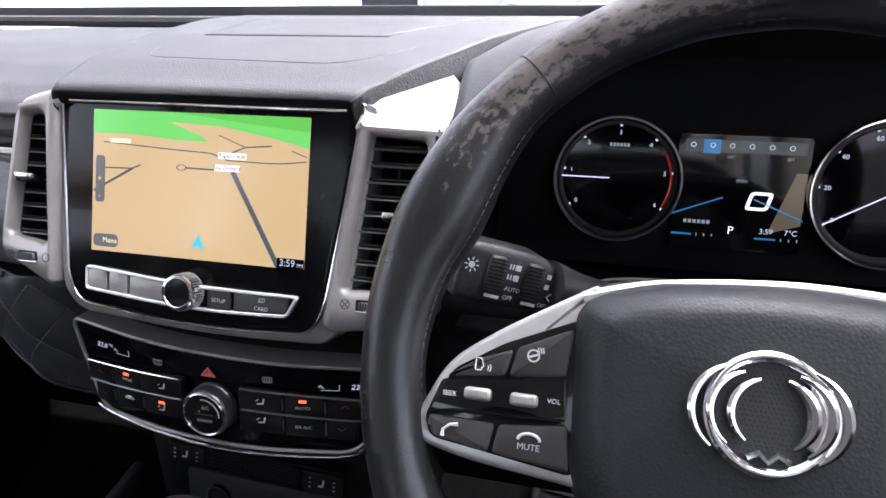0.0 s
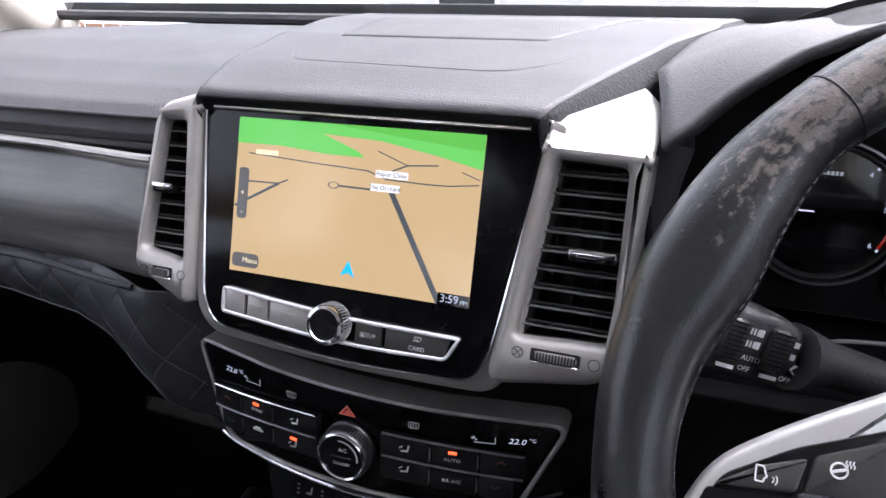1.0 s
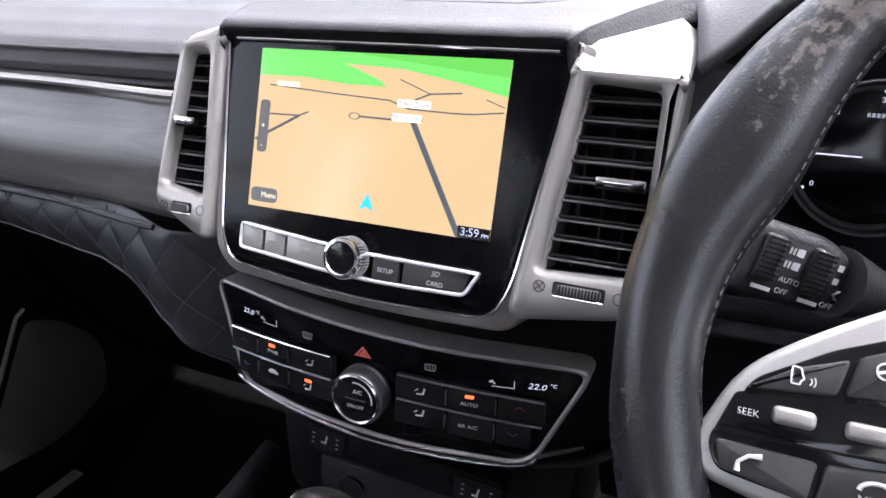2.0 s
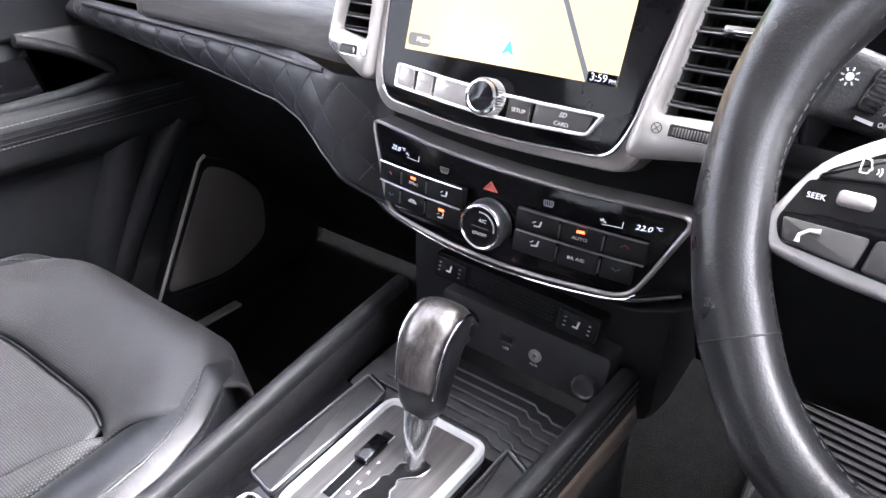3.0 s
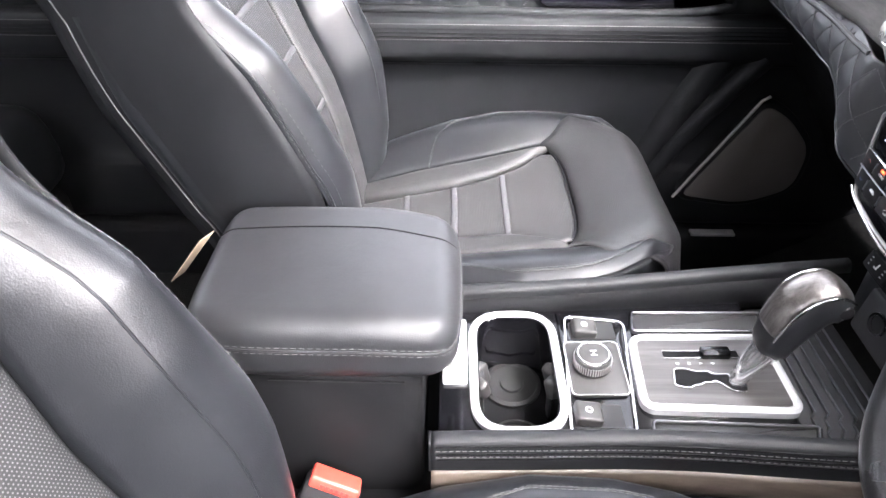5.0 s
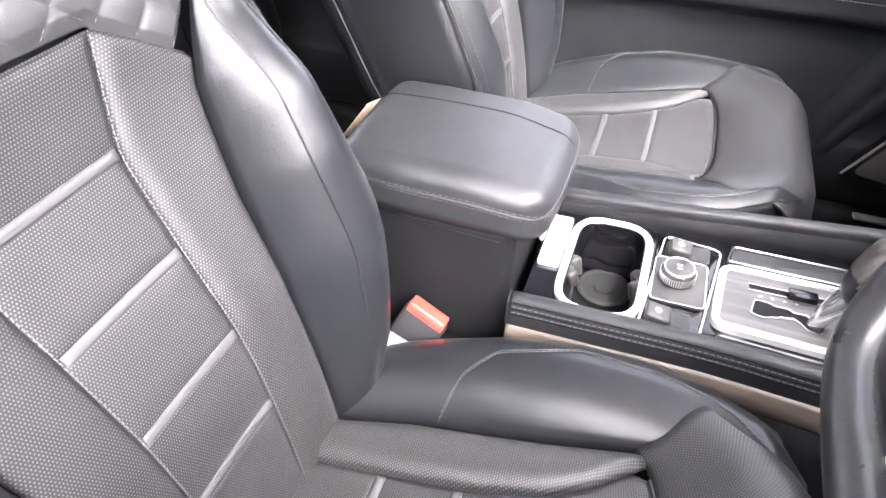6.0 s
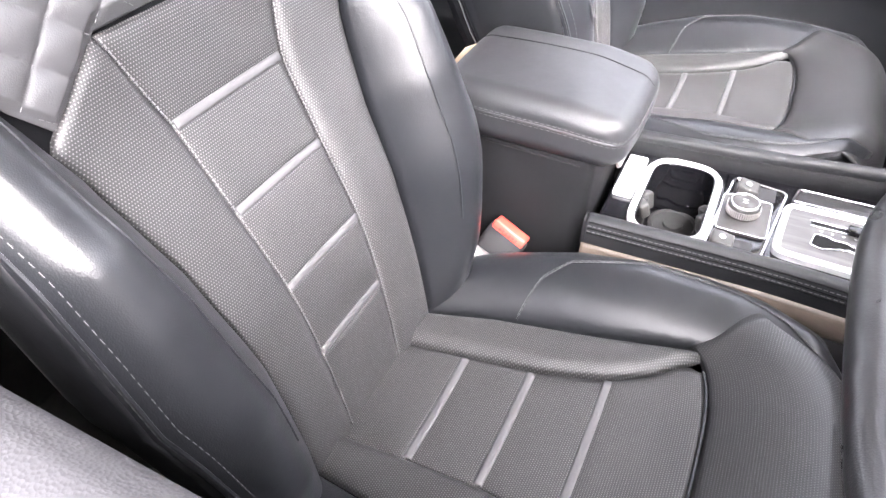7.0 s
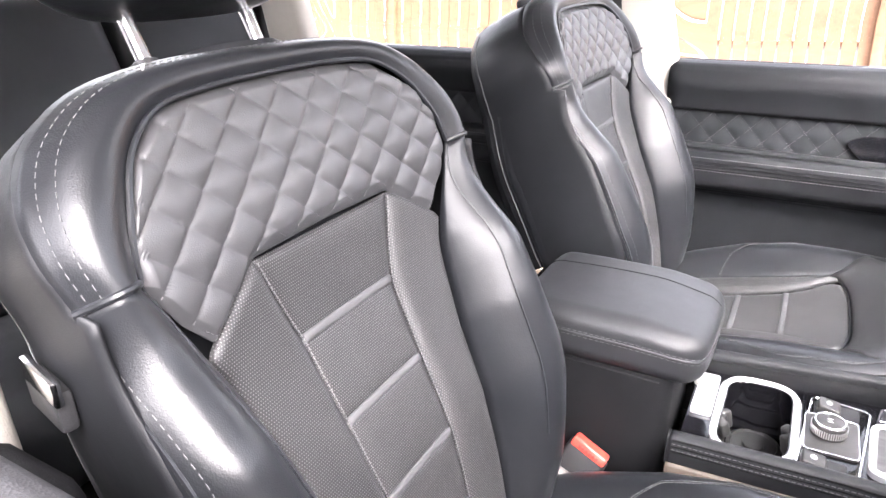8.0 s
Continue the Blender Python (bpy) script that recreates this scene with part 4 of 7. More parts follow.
vent_l = vent("air_vent", left_outer, left_inner, STACK, "satin silver framed air vent on the passenger's side of the screen", 9, 0.008, (-0.151, -0.002, 0.018), (-0.146, -0.0640, 0.014))
part("vent_shoulder", surface(lambda s, t: STACK @ Vector((-0.1575, 0.055, 0.0085)).lerp(Vector((-0.1215, 0.060, 0.0085)), s).lerp(Vector((-0.146, 0.078, -0.045)).lerp(Vector((-0.1205, 0.096, -0.060)), s), t), 10, 6), SILVER, vent_l, "bright sloping shoulder of the vent frame", 50, 0.006)
end_m = axes((-0.565, 0.598, 0.79), (1, 0, 0), (0, 0.15, 1))
end_outer = same_count([(-0.045, -0.048), (0.043, -0.048), (0.046, 0.036), (-0.045, 0.040)], [0.01, 0.01, 0.006, 0.01], 4)
end_inner = same_count([(-0.036, -0.024), (0.034, -0.024), (0.038, 0.030), (-0.036, 0.032)], [0.005, 0.005, 0.005, 0.005], 4)
vent("air_vent", end_outer, end_inner, end_m, "silver framed air vent at the dash end", 5, 0.008, (0.0, 0.006, 0.028), None)

# ---- infotainment unit ----
unit = thing("infotainment_unit", "gloss black infotainment screen showing a navigation map", "car screen", at=STACK @ Vector((0, 0, 0)))
bez = rounded([(-0.101, -0.096), (0.0, -0.106), (0.097, -0.101), (0.107, -0.080), (0.130, 0.066), (-0.121, 0.066), (-0.112, -0.078)], [0.02, 0.08, 0.02, 0.02, 0.003, 0.003, 0.02], 5)
part("bezel", prism(bez, STACK, -0.03, 0.003, 0.003, 3), SCREEN_BLACK, unit, "piano black bezel", 40)
part("bezel_edge", tube([STACK @ Vector((p.x, p.y, 0.002)) for p in bez], 0.0011, 6, closed=True), CHROME, unit, "thin chrome outline")
part("bezel_lip", tube([STACK @ Vector((-0.112 + 0.23 * i / 12, 0.0605, 0.0045)) for i in range(13)], 0.0012, 6), CHROME, unit)
def drooped(bm, m, y0, slope):
    """Let the part below y0 in the plane of m fall back, so that it faces the floor."""
    inv = m.inverted()
    for v in bm.verts:
        p = inv @ v.co
        if p.y < y0:
            p.z -= slope * (y0 - p.y)
            v.co = m @ p
    return bm


part("silver_surround", drooped(border(grown(rounded([(-0.110, -0.103), (0.0, -0.112), (0.110, -0.108), (0.122, -0.080), (0.138, 0.064), (-0.126, 0.064), (-0.120, -0.080)], [0.02, 0.08, 0.02, 0.02, 0.003, 0.003, 0.02], 5), 0.002), grown(bez, -0.001), STACK, -0.03, -0.0005, 0.002), STACK, -0.088, 0.30), SILVER, unit, "satin silver surround")
W2, H2 = 0.0905, 0.0545
screen = part("screen", prism(rect(-W2, -H2, W2, H2), STACK, 0.001, 0.0034), MAP_SAND, unit, "lit navigation map, sand coloured")


def layer(name, pts, mat, level, label=""):
    part(name, prism([Vector(p) for p in pts], STACK, 0.0034, 0.0034 + 0.00012 * level), mat, screen, label)


def road(pts, w, level, mat):
    for a, b in zip(pts, pts[1:]):
        a, b = Vector(a), Vector(b)
        n = (b - a).normalized()
        n = Vector((-n.y, n.x)) * w / 2
        layer("road", [a - n, b - n, b + n, a + n], mat, level)


layer("green_land", [(-W2, 0.0365), (-0.055, 0.0368), (-0.02, 0.034), (0.0085, 0.0338), (0.004, 0.0375), (-0.0235, 0.0472), (0.02, 0.0455), (0.06, 0.039), (W2, 0.0325), (W2, H2), (-W2, H2)], MAP_GREEN, 1, "green land along the map's top")
layer("dark_land", [(-0.02, 0.0545), (W2, 0.0545), (W2, 0.044), (0.05, 0.0475)], MAP_DARK, 2)
road([(0.030, 0.0135), (0.0700, -H2 + 0.0005)], 0.0038, 3, MAP_ROAD)
road([(-0.081, 0.030), (-0.030, 0.0272), (0.012, 0.0255), (0.026, 0.0210), (0.055, 0.0205), (0.069, 0.0208), (0.089, 0.0232)], 0.0008, 3, MAP_ROAD)
road([(-0.0085, 0.0137), (0.028, 0.0134)], 0.0012, 3, MAP_ROAD)
road([(0.026, 0.021), (0.030, 0.0270), (0.040, 0.0312), (0.061, 0.0330)], 0.0009, 3, MAP_ROAD)
road([(0.018, 0.0390), (0.040, 0.0312)], 0.0006, 3, MAP_ROAD)
road([(0.077, 0.0303), (0.089, 0.0262)], 0.0006, 3, MAP_ROAD)
road([(-0.083, 0.0102), (-0.055, 0.0108), (-0.048, 0.0138)], 0.0010, 3, MAP_ROAD)
road([(-0.0895, -0.008), (-0.055, 0.0108)], 0.0018, 3, MAP_ROAD)
part("road", border(circle(0, 0, 0.0042, 16), circle(0, 0, 0.0034, 16), on(STACK, -0.0125, 0.0137) @ Matrix.Diagonal((1, 0.55, 1, 1)), 0.0034, 0.00376, 0.0001), MAP_ROAD, screen)
for text, x, y, w in (("Poplar Close", 0.0295, 0.0242, 0.023), ("The Orchard", 0.0255, 0.0152, 0.021)):
    part("label_plate", prism(rect(x - w / 2, y - 0.0024, x + w / 2, y + 0.0024, 0.001), STACK, 0.0034, 0.0039), MAP_PLATE, screen)
    part("street_name", lettering(text, 0.0042, on(STACK, x, y, 0.0040), 0.0001), MAP_INK, screen)
part("label_plate", prism(rect(-0.075, 0.0295, -0.057, 0.0330, 0.001), STACK, 0.0034, 0.0038), MAP_PALE, screen)
part("zoom_bar", prism(rect(-0.0875, -0.0165, -0.0795, 0.0195, 0.003), STACK, 0.0034, 0.0039), MAP_GREY, screen)
for y, sgn in ((0.0015, "+"), (-0.0115, "-")):
    part("zoom_sign", lettering(sgn, 0.006, on(STACK, -0.0835, y, 0.0041), 0.0001), MAP_PALE, screen)
part("menu_key", prism(rect(-0.0885, -0.051, -0.0665, -0.041, 0.004), STACK, 0.0034, 0.0039), MAP_GREY, screen)
part("menu_text", lettering("Menu", 0.0056, on(STACK, -0.0735, -0.046, 0.0041), 0.0001), MAP_PALE, screen)
part("position_arrow", prism([Vector(p) for p in ((-0.0015, -0.0462), (0.0042, -0.0438), (0.0090, -0.0462), (0.0040, -0.0357))], STACK, 0.0034, 0.0042), MAP_BLUE, screen, "blue position arrow")
part("clock_plate", prism(rect(0.0690, -H2, W2, -0.0470), STACK, 0.0034, 0.0038), LCD_BLACK, screen)
part("clock_time", lettering("3:59", 0.0074, on(STACK, 0.0772, -0.0506, 0.0040), 0.0001), WHITE_LED, screen)
part("clock_half", lettering("PM", 0.0040, on(STACK, 0.0873, -0.0517, 0.0040), 0.0001), WHITE_LED, screen)

# keys below the screen, in a silver tray
tray = same_count([(-0.093, -0.0855), (0.0, -0.0935), (0.080, -0.0905), (0.089, -0.0735), (0.0, -0.0735), (-0.093, -0.0660)], [0.004, 0.06, 0.004, 0.004, 0.06, 0.004], 4)
part("key_tray", border(tray, grown(tray, -0.0024), STACK, 0.0, 0.007, 0.0006), BRIGHT_TRIM, unit, "silver outlined key strip")
keys = [(-0.0905, -0.074, SILVER), (-0.0715, -0.055, SILVER), (-0.0530, -0.0215, SILVER), (0.0145, 0.0335, GREY_BUTTON), (0.0365, 0.082, GREY_BUTTON)]
for (a, b, mat), text in zip(keys, ("", "MODE", "NAVI", "SETUP", "CARD")):
    def edge_y(x, up):
        return between(x, [(-0.093, -0.0672), (0.0, -0.0745), (0.089, -0.0748)]) if up else between(x, [(-0.093, -0.0845), (0.0, -0.0922), (0.080, -0.0895)])
    key = part("key", prism([Vector(p) for p in ((a, edge_y(a, 0)), (b - (0.004 if b > 0.08 else 0), edge_y(b, 0)), (b, edge_y(b, 1)), (a, edge_y(a, 1)))], STACK, 0.0, 0.006, 0.0008), mat, unit)
    if text:
        part("key_text", lettering(text, 0.0042, on(STACK, (a + b) / 2, (edge_y(a, 0) + edge_y(a, 1)) / 2 - (0.003 if text == "CARD" else 0), 0.0063, -1.5), 0.0002), ICON if mat is GREY_BUTTON else DIM_ICON, key)
part("card_symbol", lettering("SD", 0.0048, on(STACK, 0.059, -0.0795, 0.0063), 0.0002, 0.3), ICON, unit)
knob = part("knob_base", lathe([(0.0165, 0), (0.0172, 0.003), (0.0168, 0.005)], on(STACK, -0.003, -0.0775, 0.001), 40), CHROME, unit)
part("knob", lathe([(0.0150, 0.0), (0.0156, 0.001), (0.0156, 0.014), (0.0150, 0.0165), (0.0128, 0.0175), (0.0120, 0.0165)], on(STACK, -0.003, -0.0775, 0.004), 48), CHROME, unit, "knurled chrome knob")
for i in range(40):
    q = 2 * math.pi * i / 40
    part("knurl", box(on(STACK, -0.003 + 0.0156 * math.cos(q), -0.0775 + 0.0156 * math.sin(q), 0.0115, math.degrees(q)), 0.0012, 0.0011, 0.011), STEEL, knob)
part("knob_face", lathe([(0.0122, 0.0), (0.0122, 0.0165), (0.0, 0.0172)], on(STACK, -0.003, -0.0775, 0.004), 40), PIANO, unit, "gloss black knob face")


for ob in [o for o in unit.children_recursive if o.name.split(".")[0] in ("knob_base", "knob", "knob_face") or (o.parent is knob)]:
    hub_m = on(STACK, -0.003, -0.0785)
    ob.data.transform(hub_m @ Matrix.Diagonal((0.86, 0.86, 0.86, 1)) @ on(STACK, -0.003, -0.0775).inverted())

# ---- climate panel ----
climate = thing("climate_panel", "gloss black climate control panel with chrome outline", "control panel", at=CLIMATE @ Vector((0, 0, 0)))
cl = rounded([(-0.112, -0.040), (0.0, -0.047), (0.116, -0.045), (0.147, 0.036), (0.0, 0.043), (-0.139, 0.050)], [0.016, 0.1, 0.016, 0.012, 0.1, 0.012], 5)
part("panel_face", prism(cl, CLIMATE, -0.02, 0.002, 0.002), SCREEN_BLACK, climate)
part("panel_outline", border(grown(cl, 0.0026), grown(cl, -0.0010), CLIMATE, -0.02, 0.0045, 0.0014), SILVER_BUTTON, climate, "brushed dark chrome outline")
part("lower_chrome", tube([CLIMATE @ Vector((p.x, p.y, 0.0048)) for p in spline([(-0.118, -0.036), (-0.095, -0.0425), (0.0, -0.0505), (0.10, -0.0485), (0.121, -0.040)], 30)], 0.0015, 8), CHROME, climate, "bright lower edge")


def row_y(x, which):
    """The slightly bowed upper and lower lines of the two key rows."""
    return {0: 0.0155, 1: -0.0035, 2: -0.0055, 3: -0.0255}[which] - 0.035 * x * x / 0.12 - 0.018 * (x > 0) * x


def climate_key(x0, x1, r, mat=DARK_BUTTON):
    a, b = (0, 1) if r == 0 else (2, 3)
    return part("key", prism([Vector(p) for p in ((x0, row_y(x0, b)), (x1, row_y(x1, b)), (x1, row_y(x1, a)), (x0, row_y(x0, a)))], CLIMATE, 0.0, 0.0062, 0.001), mat, climate)


cols = [(-0.1225, -0.0945), (-0.0925, -0.0640), (-0.0620, -0.0245), (0.0245, 0.0590), (0.0610, 0.0915), (0.0935, 0.1225)]
for r in (0, 1):
    for n, (a, b) in enumerate(cols):
        inset = 0.007 * r if n in (0, 5) else 0.0
        climate_key(a + (inset if n == 0 else 0), b - (inset if n == 5 else 0), r)
for a, b in ((-0.122, -0.026), (0.026, 0.122)):
    for w, mat in ((0, CHROME), (2, GUN)):
        part("row_trim", tube([CLIMATE @ Vector((a + (b - a) * i / 12, row_y(a + (b - a) * i / 12, w) + 0.0008, 0.0060)) for i in range(13)], 0.0010, 6), mat if a < 0 else GUN, climate, "thin bright trim above the keys")
for x in (-0.0935, -0.063, 0.060, 0.0925):
    for r in (0, 1):
        part("key_divider", box(on(CLIMATE, x, row_y(x, 0 if r == 0 else 2) - 0.010, 0.0062), 0.0010, 0.013, 0.002, 0.0004), GUN, climate)


def led(x, y):
    part("key_light", box(on(CLIMATE, x, y, 0.0064), 0.0058, 0.0026, 0.0008, 0.0003), ORANGE_LED, climate, "lit orange indicator")


def caption(text, x, y, size=0.0042, mat=ICON):
    part("key_text", lettering(text, size, on(CLIMATE, x, y, 0.0065, -1.0), 0.0002), mat, climate)


led(-0.079, 0.0085), led(-0.045, -0.0125), led(0.0755, 0.0075)
caption("SYNC", -0.078, 0.0030)
caption("AUTO", 0.0755, 0.0010)
caption("RR A/C", 0.0755, -0.0185)


def seat_blower(x, y):
    part("key_symbol", joined(box(on(CLIMATE, x + 0.002, y + 0.001, 0.0065, -12), 0.0012, 0.005, 0.0004), box(on(CLIMATE, x - 0.0005, y - 0.0018, 0.0065, 8), 0.0052, 0.0012, 0.0004), box(on(CLIMATE, x - 0.003, y + 0.0015, 0.0065, 40), 0.0030, 0.0008, 0.0004)), ICON, climate)


for x, y in ((-0.043, 0.0050), (-0.045, -0.0185), (0.043, 0.0045), (0.043, -0.0145)):
    seat_blower(x, y)
part("key_symbol", joined(box(on(CLIMATE, -0.078, -0.0165, 0.0065), 0.0095, 0.0022, 0.0004, 0.0001), box(on(CLIMATE, -0.078, -0.0150, 0.0065), 0.0055, 0.0024, 0.0004)), ICON, climate)
for x, up, mat in ((0.1075, 1, RED_PRINT), (0.1045, -1, BLUE_PRINT), (-0.109, 1, RED_PRINT), (-0.106, -1, BLUE_PRINT)):
    y = 0.0035 if up > 0 else -0.0195
    part("key_symbol", joined(box(on(CLIMATE, x - 0.0014, y, 0.0065, 40 * up), 0.0042, 0.0008, 0.0004), box(on(CLIMATE, x + 0.0014, y, 0.0065, -40 * up), 0.0042, 0.0008, 0.0004)), mat, climate)
# hazard key, defroster marks and the two readouts
tri = [Vector((0.0075 * math.sin(q), 0.0062 * math.cos(q))) for q in (0, 2 * math.pi / 3, -2 * math.pi / 3)]
hz = on(CLIMATE, -0.002, 0.0245, 0.002)
part("hazard_key", border(tri, [p * 0.62 for p in tri], hz, 0.0, 0.0008, 0.0002), HAZARD, climate, "red triangle hazard key")
part("hazard_core", border([p * 0.42 for p in tri], [p * 0.15 for p in tri], hz, 0.0, 0.0008, 0.0001), HAZARD, climate)
for x, y, wide in ((-0.048, 0.0265, 0.0046), (0.047, 0.0245, 0.0040)):
    glass_ = rounded([(-wide, 0.0028), (wide, 0.0028), (0.0036, -0.0028), (-0.0036, -0.0028)], 0.001, 3)
    part("demist_mark", joined(border(glass_, grown(glass_, -0.0007), on(CLIMATE, x, y, 0.0020), 0.0, 0.0006, 0.0001), *[box(on(CLIMATE, x + q, y - 0.0006, 0.0023, 8), 0.0006, 0.0052, 0.0004) for q in (-0.0018, 0.0, 0.0018)]), DIM_ICON, climate, "white demist symbol")
part("readout", lettering("22.0", 0.0066, on(CLIMATE, -0.106, 0.0300, 0.0023, -1), 0.0002, 0.2), WHITE_LED, climate, "lit temperature reading")
part("readout", lettering("22.0", 0.0066, on(CLIMATE, 0.116, 0.0205, 0.0023, -1), 0.0002, 0.2), WHITE_LED, climate, "lit temperature reading")
for x, y in ((-0.0955, 0.0300), (0.1265, 0.0205)):
    part("readout_unit", lettering("°C", 0.0040, on(CLIMATE, x - 0.0005, y + 0.0018, 0.0023), 0.0002), WHITE_LED, climate)
for x, y in ((-0.084, 0.0280), (0.095, 0.0200)):
    part("fan_bars", joined(box(on(CLIMATE, x, y - 0.0028, 0.0023), 0.014, 0.0006, 0.0003), box(on(CLIMATE, x + 0.007, y, 0.0023), 0.0006, 0.006, 0.0003), box(on(CLIMATE, x - 0.0075, y + 0.0010, 0.0023, 30), 0.0026, 0.0018, 0.0003), box(on(CLIMATE, x - 0.0055, y - 0.0004, 0.0023, -20), 0.0016, 0.0012, 0.0003)), DIM_LED, climate)
part("vent_caption", lettering("CLUSTER IONIZER", 0.0036, on(CLIMATE, 0.116, 0.0300, 0.0022, -2), 0.0001), DARK_BUTTON, climate)
dial_m = on(CLIMATE, -0.003, -0.0145, 0.0)
dial = part("dial", lathe([(0.0235, 0.0), (0.0240, 0.004), (0.0228, 0.006), (0.0225, 0.017), (0.0215, 0.0195), (0.0198, 0.0205), (0.0192, 0.0190)], dial_m, 56), GUN, climate, "chrome temperature dial")
part("dial_rim", border(circle(0, 0, 0.0216, 40), circle(0, 0, 0.0192, 40), dial_m, 0.016, 0.0212, 0.0010), CHROME, dial, "polished dial rim")
part("dial_face", lathe([(0.0193, 0.0), (0.0193, 0.0190), (0.0, 0.0193)], dial_m, 40), PIANO, dial, "gloss black dial face")
for i in range(56):
    q = 2 * math.pi * i / 56
    part("knurl", box(on(dial_m, 0.0226 * math.cos(q), 0.0226 * math.sin(q), 0.0115, math.degrees(q)), 0.0010, 0.0013, 0.010), GUN, dial)
part("dial_bar", box(on(dial_m, 0, 0.0, 0.0194), 0.018, 0.0012, 0.0006), GREY_BUTTON, dial)
part("dial_text", lettering("A/C", 0.0050, on(dial_m, 0.002, 0.0068, 0.0195), 0.0002), ICON, dial)
part("dial_text", lettering("ON/OFF", 0.0042, on(dial_m, 0.0, -0.0065, 0.0195), 0.0002), ICON, dial)
part("dial_arc", tube([dial_m @ Vector((0.0148 * math.cos(radians(a)), 0.0148 * math.sin(radians(a)), 0.0194)) for a in range(-5, 100, 8)], 0.0007, 5), ICON, dial)

# the panel is bowed towards the seats and a little lower than it was laid out
for ob in climate.children_recursive:
    turned = ob is dial or ob.parent is dial
    if turned:
        ob.data.transform(dial_m @ Matrix.Diagonal((0.88, 0.88, 0.80, 1)) @ dial_m.inverted())
    for v in ob.data.vertices:
        if turned:
            v.co.x, v.co.y, v.co.z = v.co.x + 0.006, v.co.y - 0.001, v.co.z + 0.008
        else:
            v.co.y += 0.020 * (v.co.x / 0.14) ** 2 - 0.006
            v.co.x = v.co.x * 1.03 + 0.006
            v.co.z = 0.645 + 0.86 * (v.co.z - 0.640)

# ---- lower centre stack: heater switches, slotted strip, sockets ----
lower = thing("socket_panel", "dark plastic panel with seat switches and sockets", "control panel", at=(0.01, 0.57, 0.5))
strip_m = axes((0.020, 0.560, 0.5600), (1, 0, -0.05), (0, 0.22, 1))
part("switch_strip", prism(rect(-0.084, -0.0125, 0.084, 0.0125, 0.003), strip_m, -0.02, 0.0, 0.002), DEEP, lower)
for x0, x1 in ((-0.083, -0.047), (0.047, 0.083)):
    part("seat_switch", prism(rect(x0, -0.0095, x1, 0.0095, 0.002), strip_m, -0.01, 0.003, 0.0012), DARK_BUTTON, lower, "seat heater switch")
    c = (x0 + x1) / 2
    part("switch_symbol", joined(box(on(strip_m, c + 0.001, 0.001, 0.0032, -10), 0.0016, 0.006, 0.0004), box(on(strip_m, c - 0.001, -0.002, 0.0032), 0.005, 0.0014, 0.0004)), ICON, lower)
    for d in (-0.011, 0.011):
        part("switch_marks", joined(*[box(on(strip_m, c + d, y, 0.0032), 0.0022, 0.0012, 0.0004) for y in (-0.004, 0, 0.004)]), DIM_ICON, lower)
for r in range(5):
    for i in range(26):
        part("grip_bar", box(on(strip_m, -0.042 + 0.0033 * i + 0.0008 * (r % 2), -0.0066 + 0.0033 * r, 0.0004, 35), 0.0030, 0.0010, 0.0012), DARK_BUTTON, lower)
sock_m = axes((0.010, 0.587, 0.483), (1, 0, -0.03), (0, 0.10, 1))
part("socket_face", prism(rounded([(-0.086, -0.026), (0.098, -0.026), (0.098, 0.030), (-0.086, 0.030)], 0.006), sock_m, -0.03, 0.0, 0.002), SOCKET, lower, "grey plastic socket face")
part("lighter_cap", lathe([(0.0125, 0), (0.0135, 0.002), (0.0125, 0.004), (0.0105, 0.004), (0.0100, -0.004), (0, -0.004)], on(sock_m, -0.052, 0.006, 0.0), 28), CHROME, lower, "round power socket with chrome ring")
part("lighter_core", lathe([(0.0098, -0.003), (0.0098, 0.001), (0, 0.0015)], on(sock_m, -0.052, 0.006, 0.0), 24), BLACK, lower)
usb = rounded([(-0.0085, -0.006), (0.0085, -0.006), (0.0085, 0.006), (-0.0085, 0.006)], 0.0025, 4)
part("usb_socket", border(usb, grown(usb, -0.0018), on(sock_m, -0.006, 0.004, 0), 0.0, 0.0015, 0.0005), GREY_BUTTON, lower, "usb socket")
part("usb_slot", prism(rect(-0.0055, -0.0025, 0.0055, 0.0025, 0.0006), on(sock_m, -0.006, 0.004, 0), -0.001, 0.0006), BLACK, lower)
part("socket_text", lettering("USB", 0.0042, on(sock_m, -0.006, -0.0065, 0.0003), 0.0002), ICON, lower)
part("aux_socket", lathe([(0.0068, 0), (0.0068, 0.0012), (0.0052, 0.0016), (0.0042, 0.0006), (0.0030, 0.0020), (0.0016, 0.0020), (0.0014, -0.001), (0, -0.001)], on(sock_m, 0.026, 0.0, 0), 28), SILVER_BUTTON, lower, "aux socket")
part("socket_text", lettering("AUX", 0.0042, on(sock_m, 0.026, -0.0105, 0.0003), 0.0002), ICON, lower)
part("socket_plug", lathe([(0.0120, 0), (0.0125, 0.003), (0.0110, 0.006), (0.0095, 0.006), (0.0090, 0.003), (0, 0.0035)], on(sock_m, 0.080, -0.008, 0), 28), GUN, lower, "round dark socket cover")

# ---- centre console ----
console = thing("centre_console", "black centre console with leather rails and brushed selector plate", "centre console", at=(-0.015, 0.3, 0.06))
D = DECK


part("console_body", box(pose(-0.015, 0.30, 0.205), 0.245, 0.66, 0.30, 0.02, 3), DEEP, console, "black plastic console body")
rail_end = {-1: [(-0.114, 0.05), (-0.115, 0.15), (-0.119, 0.30), (-0.130, 0.46), (-0.138, 0.60)], 1: [(0.091, 0.124), (0.0925, 0.20), (0.096, 0.33), (0.109, 0.46), (0.123, 0.60)]}


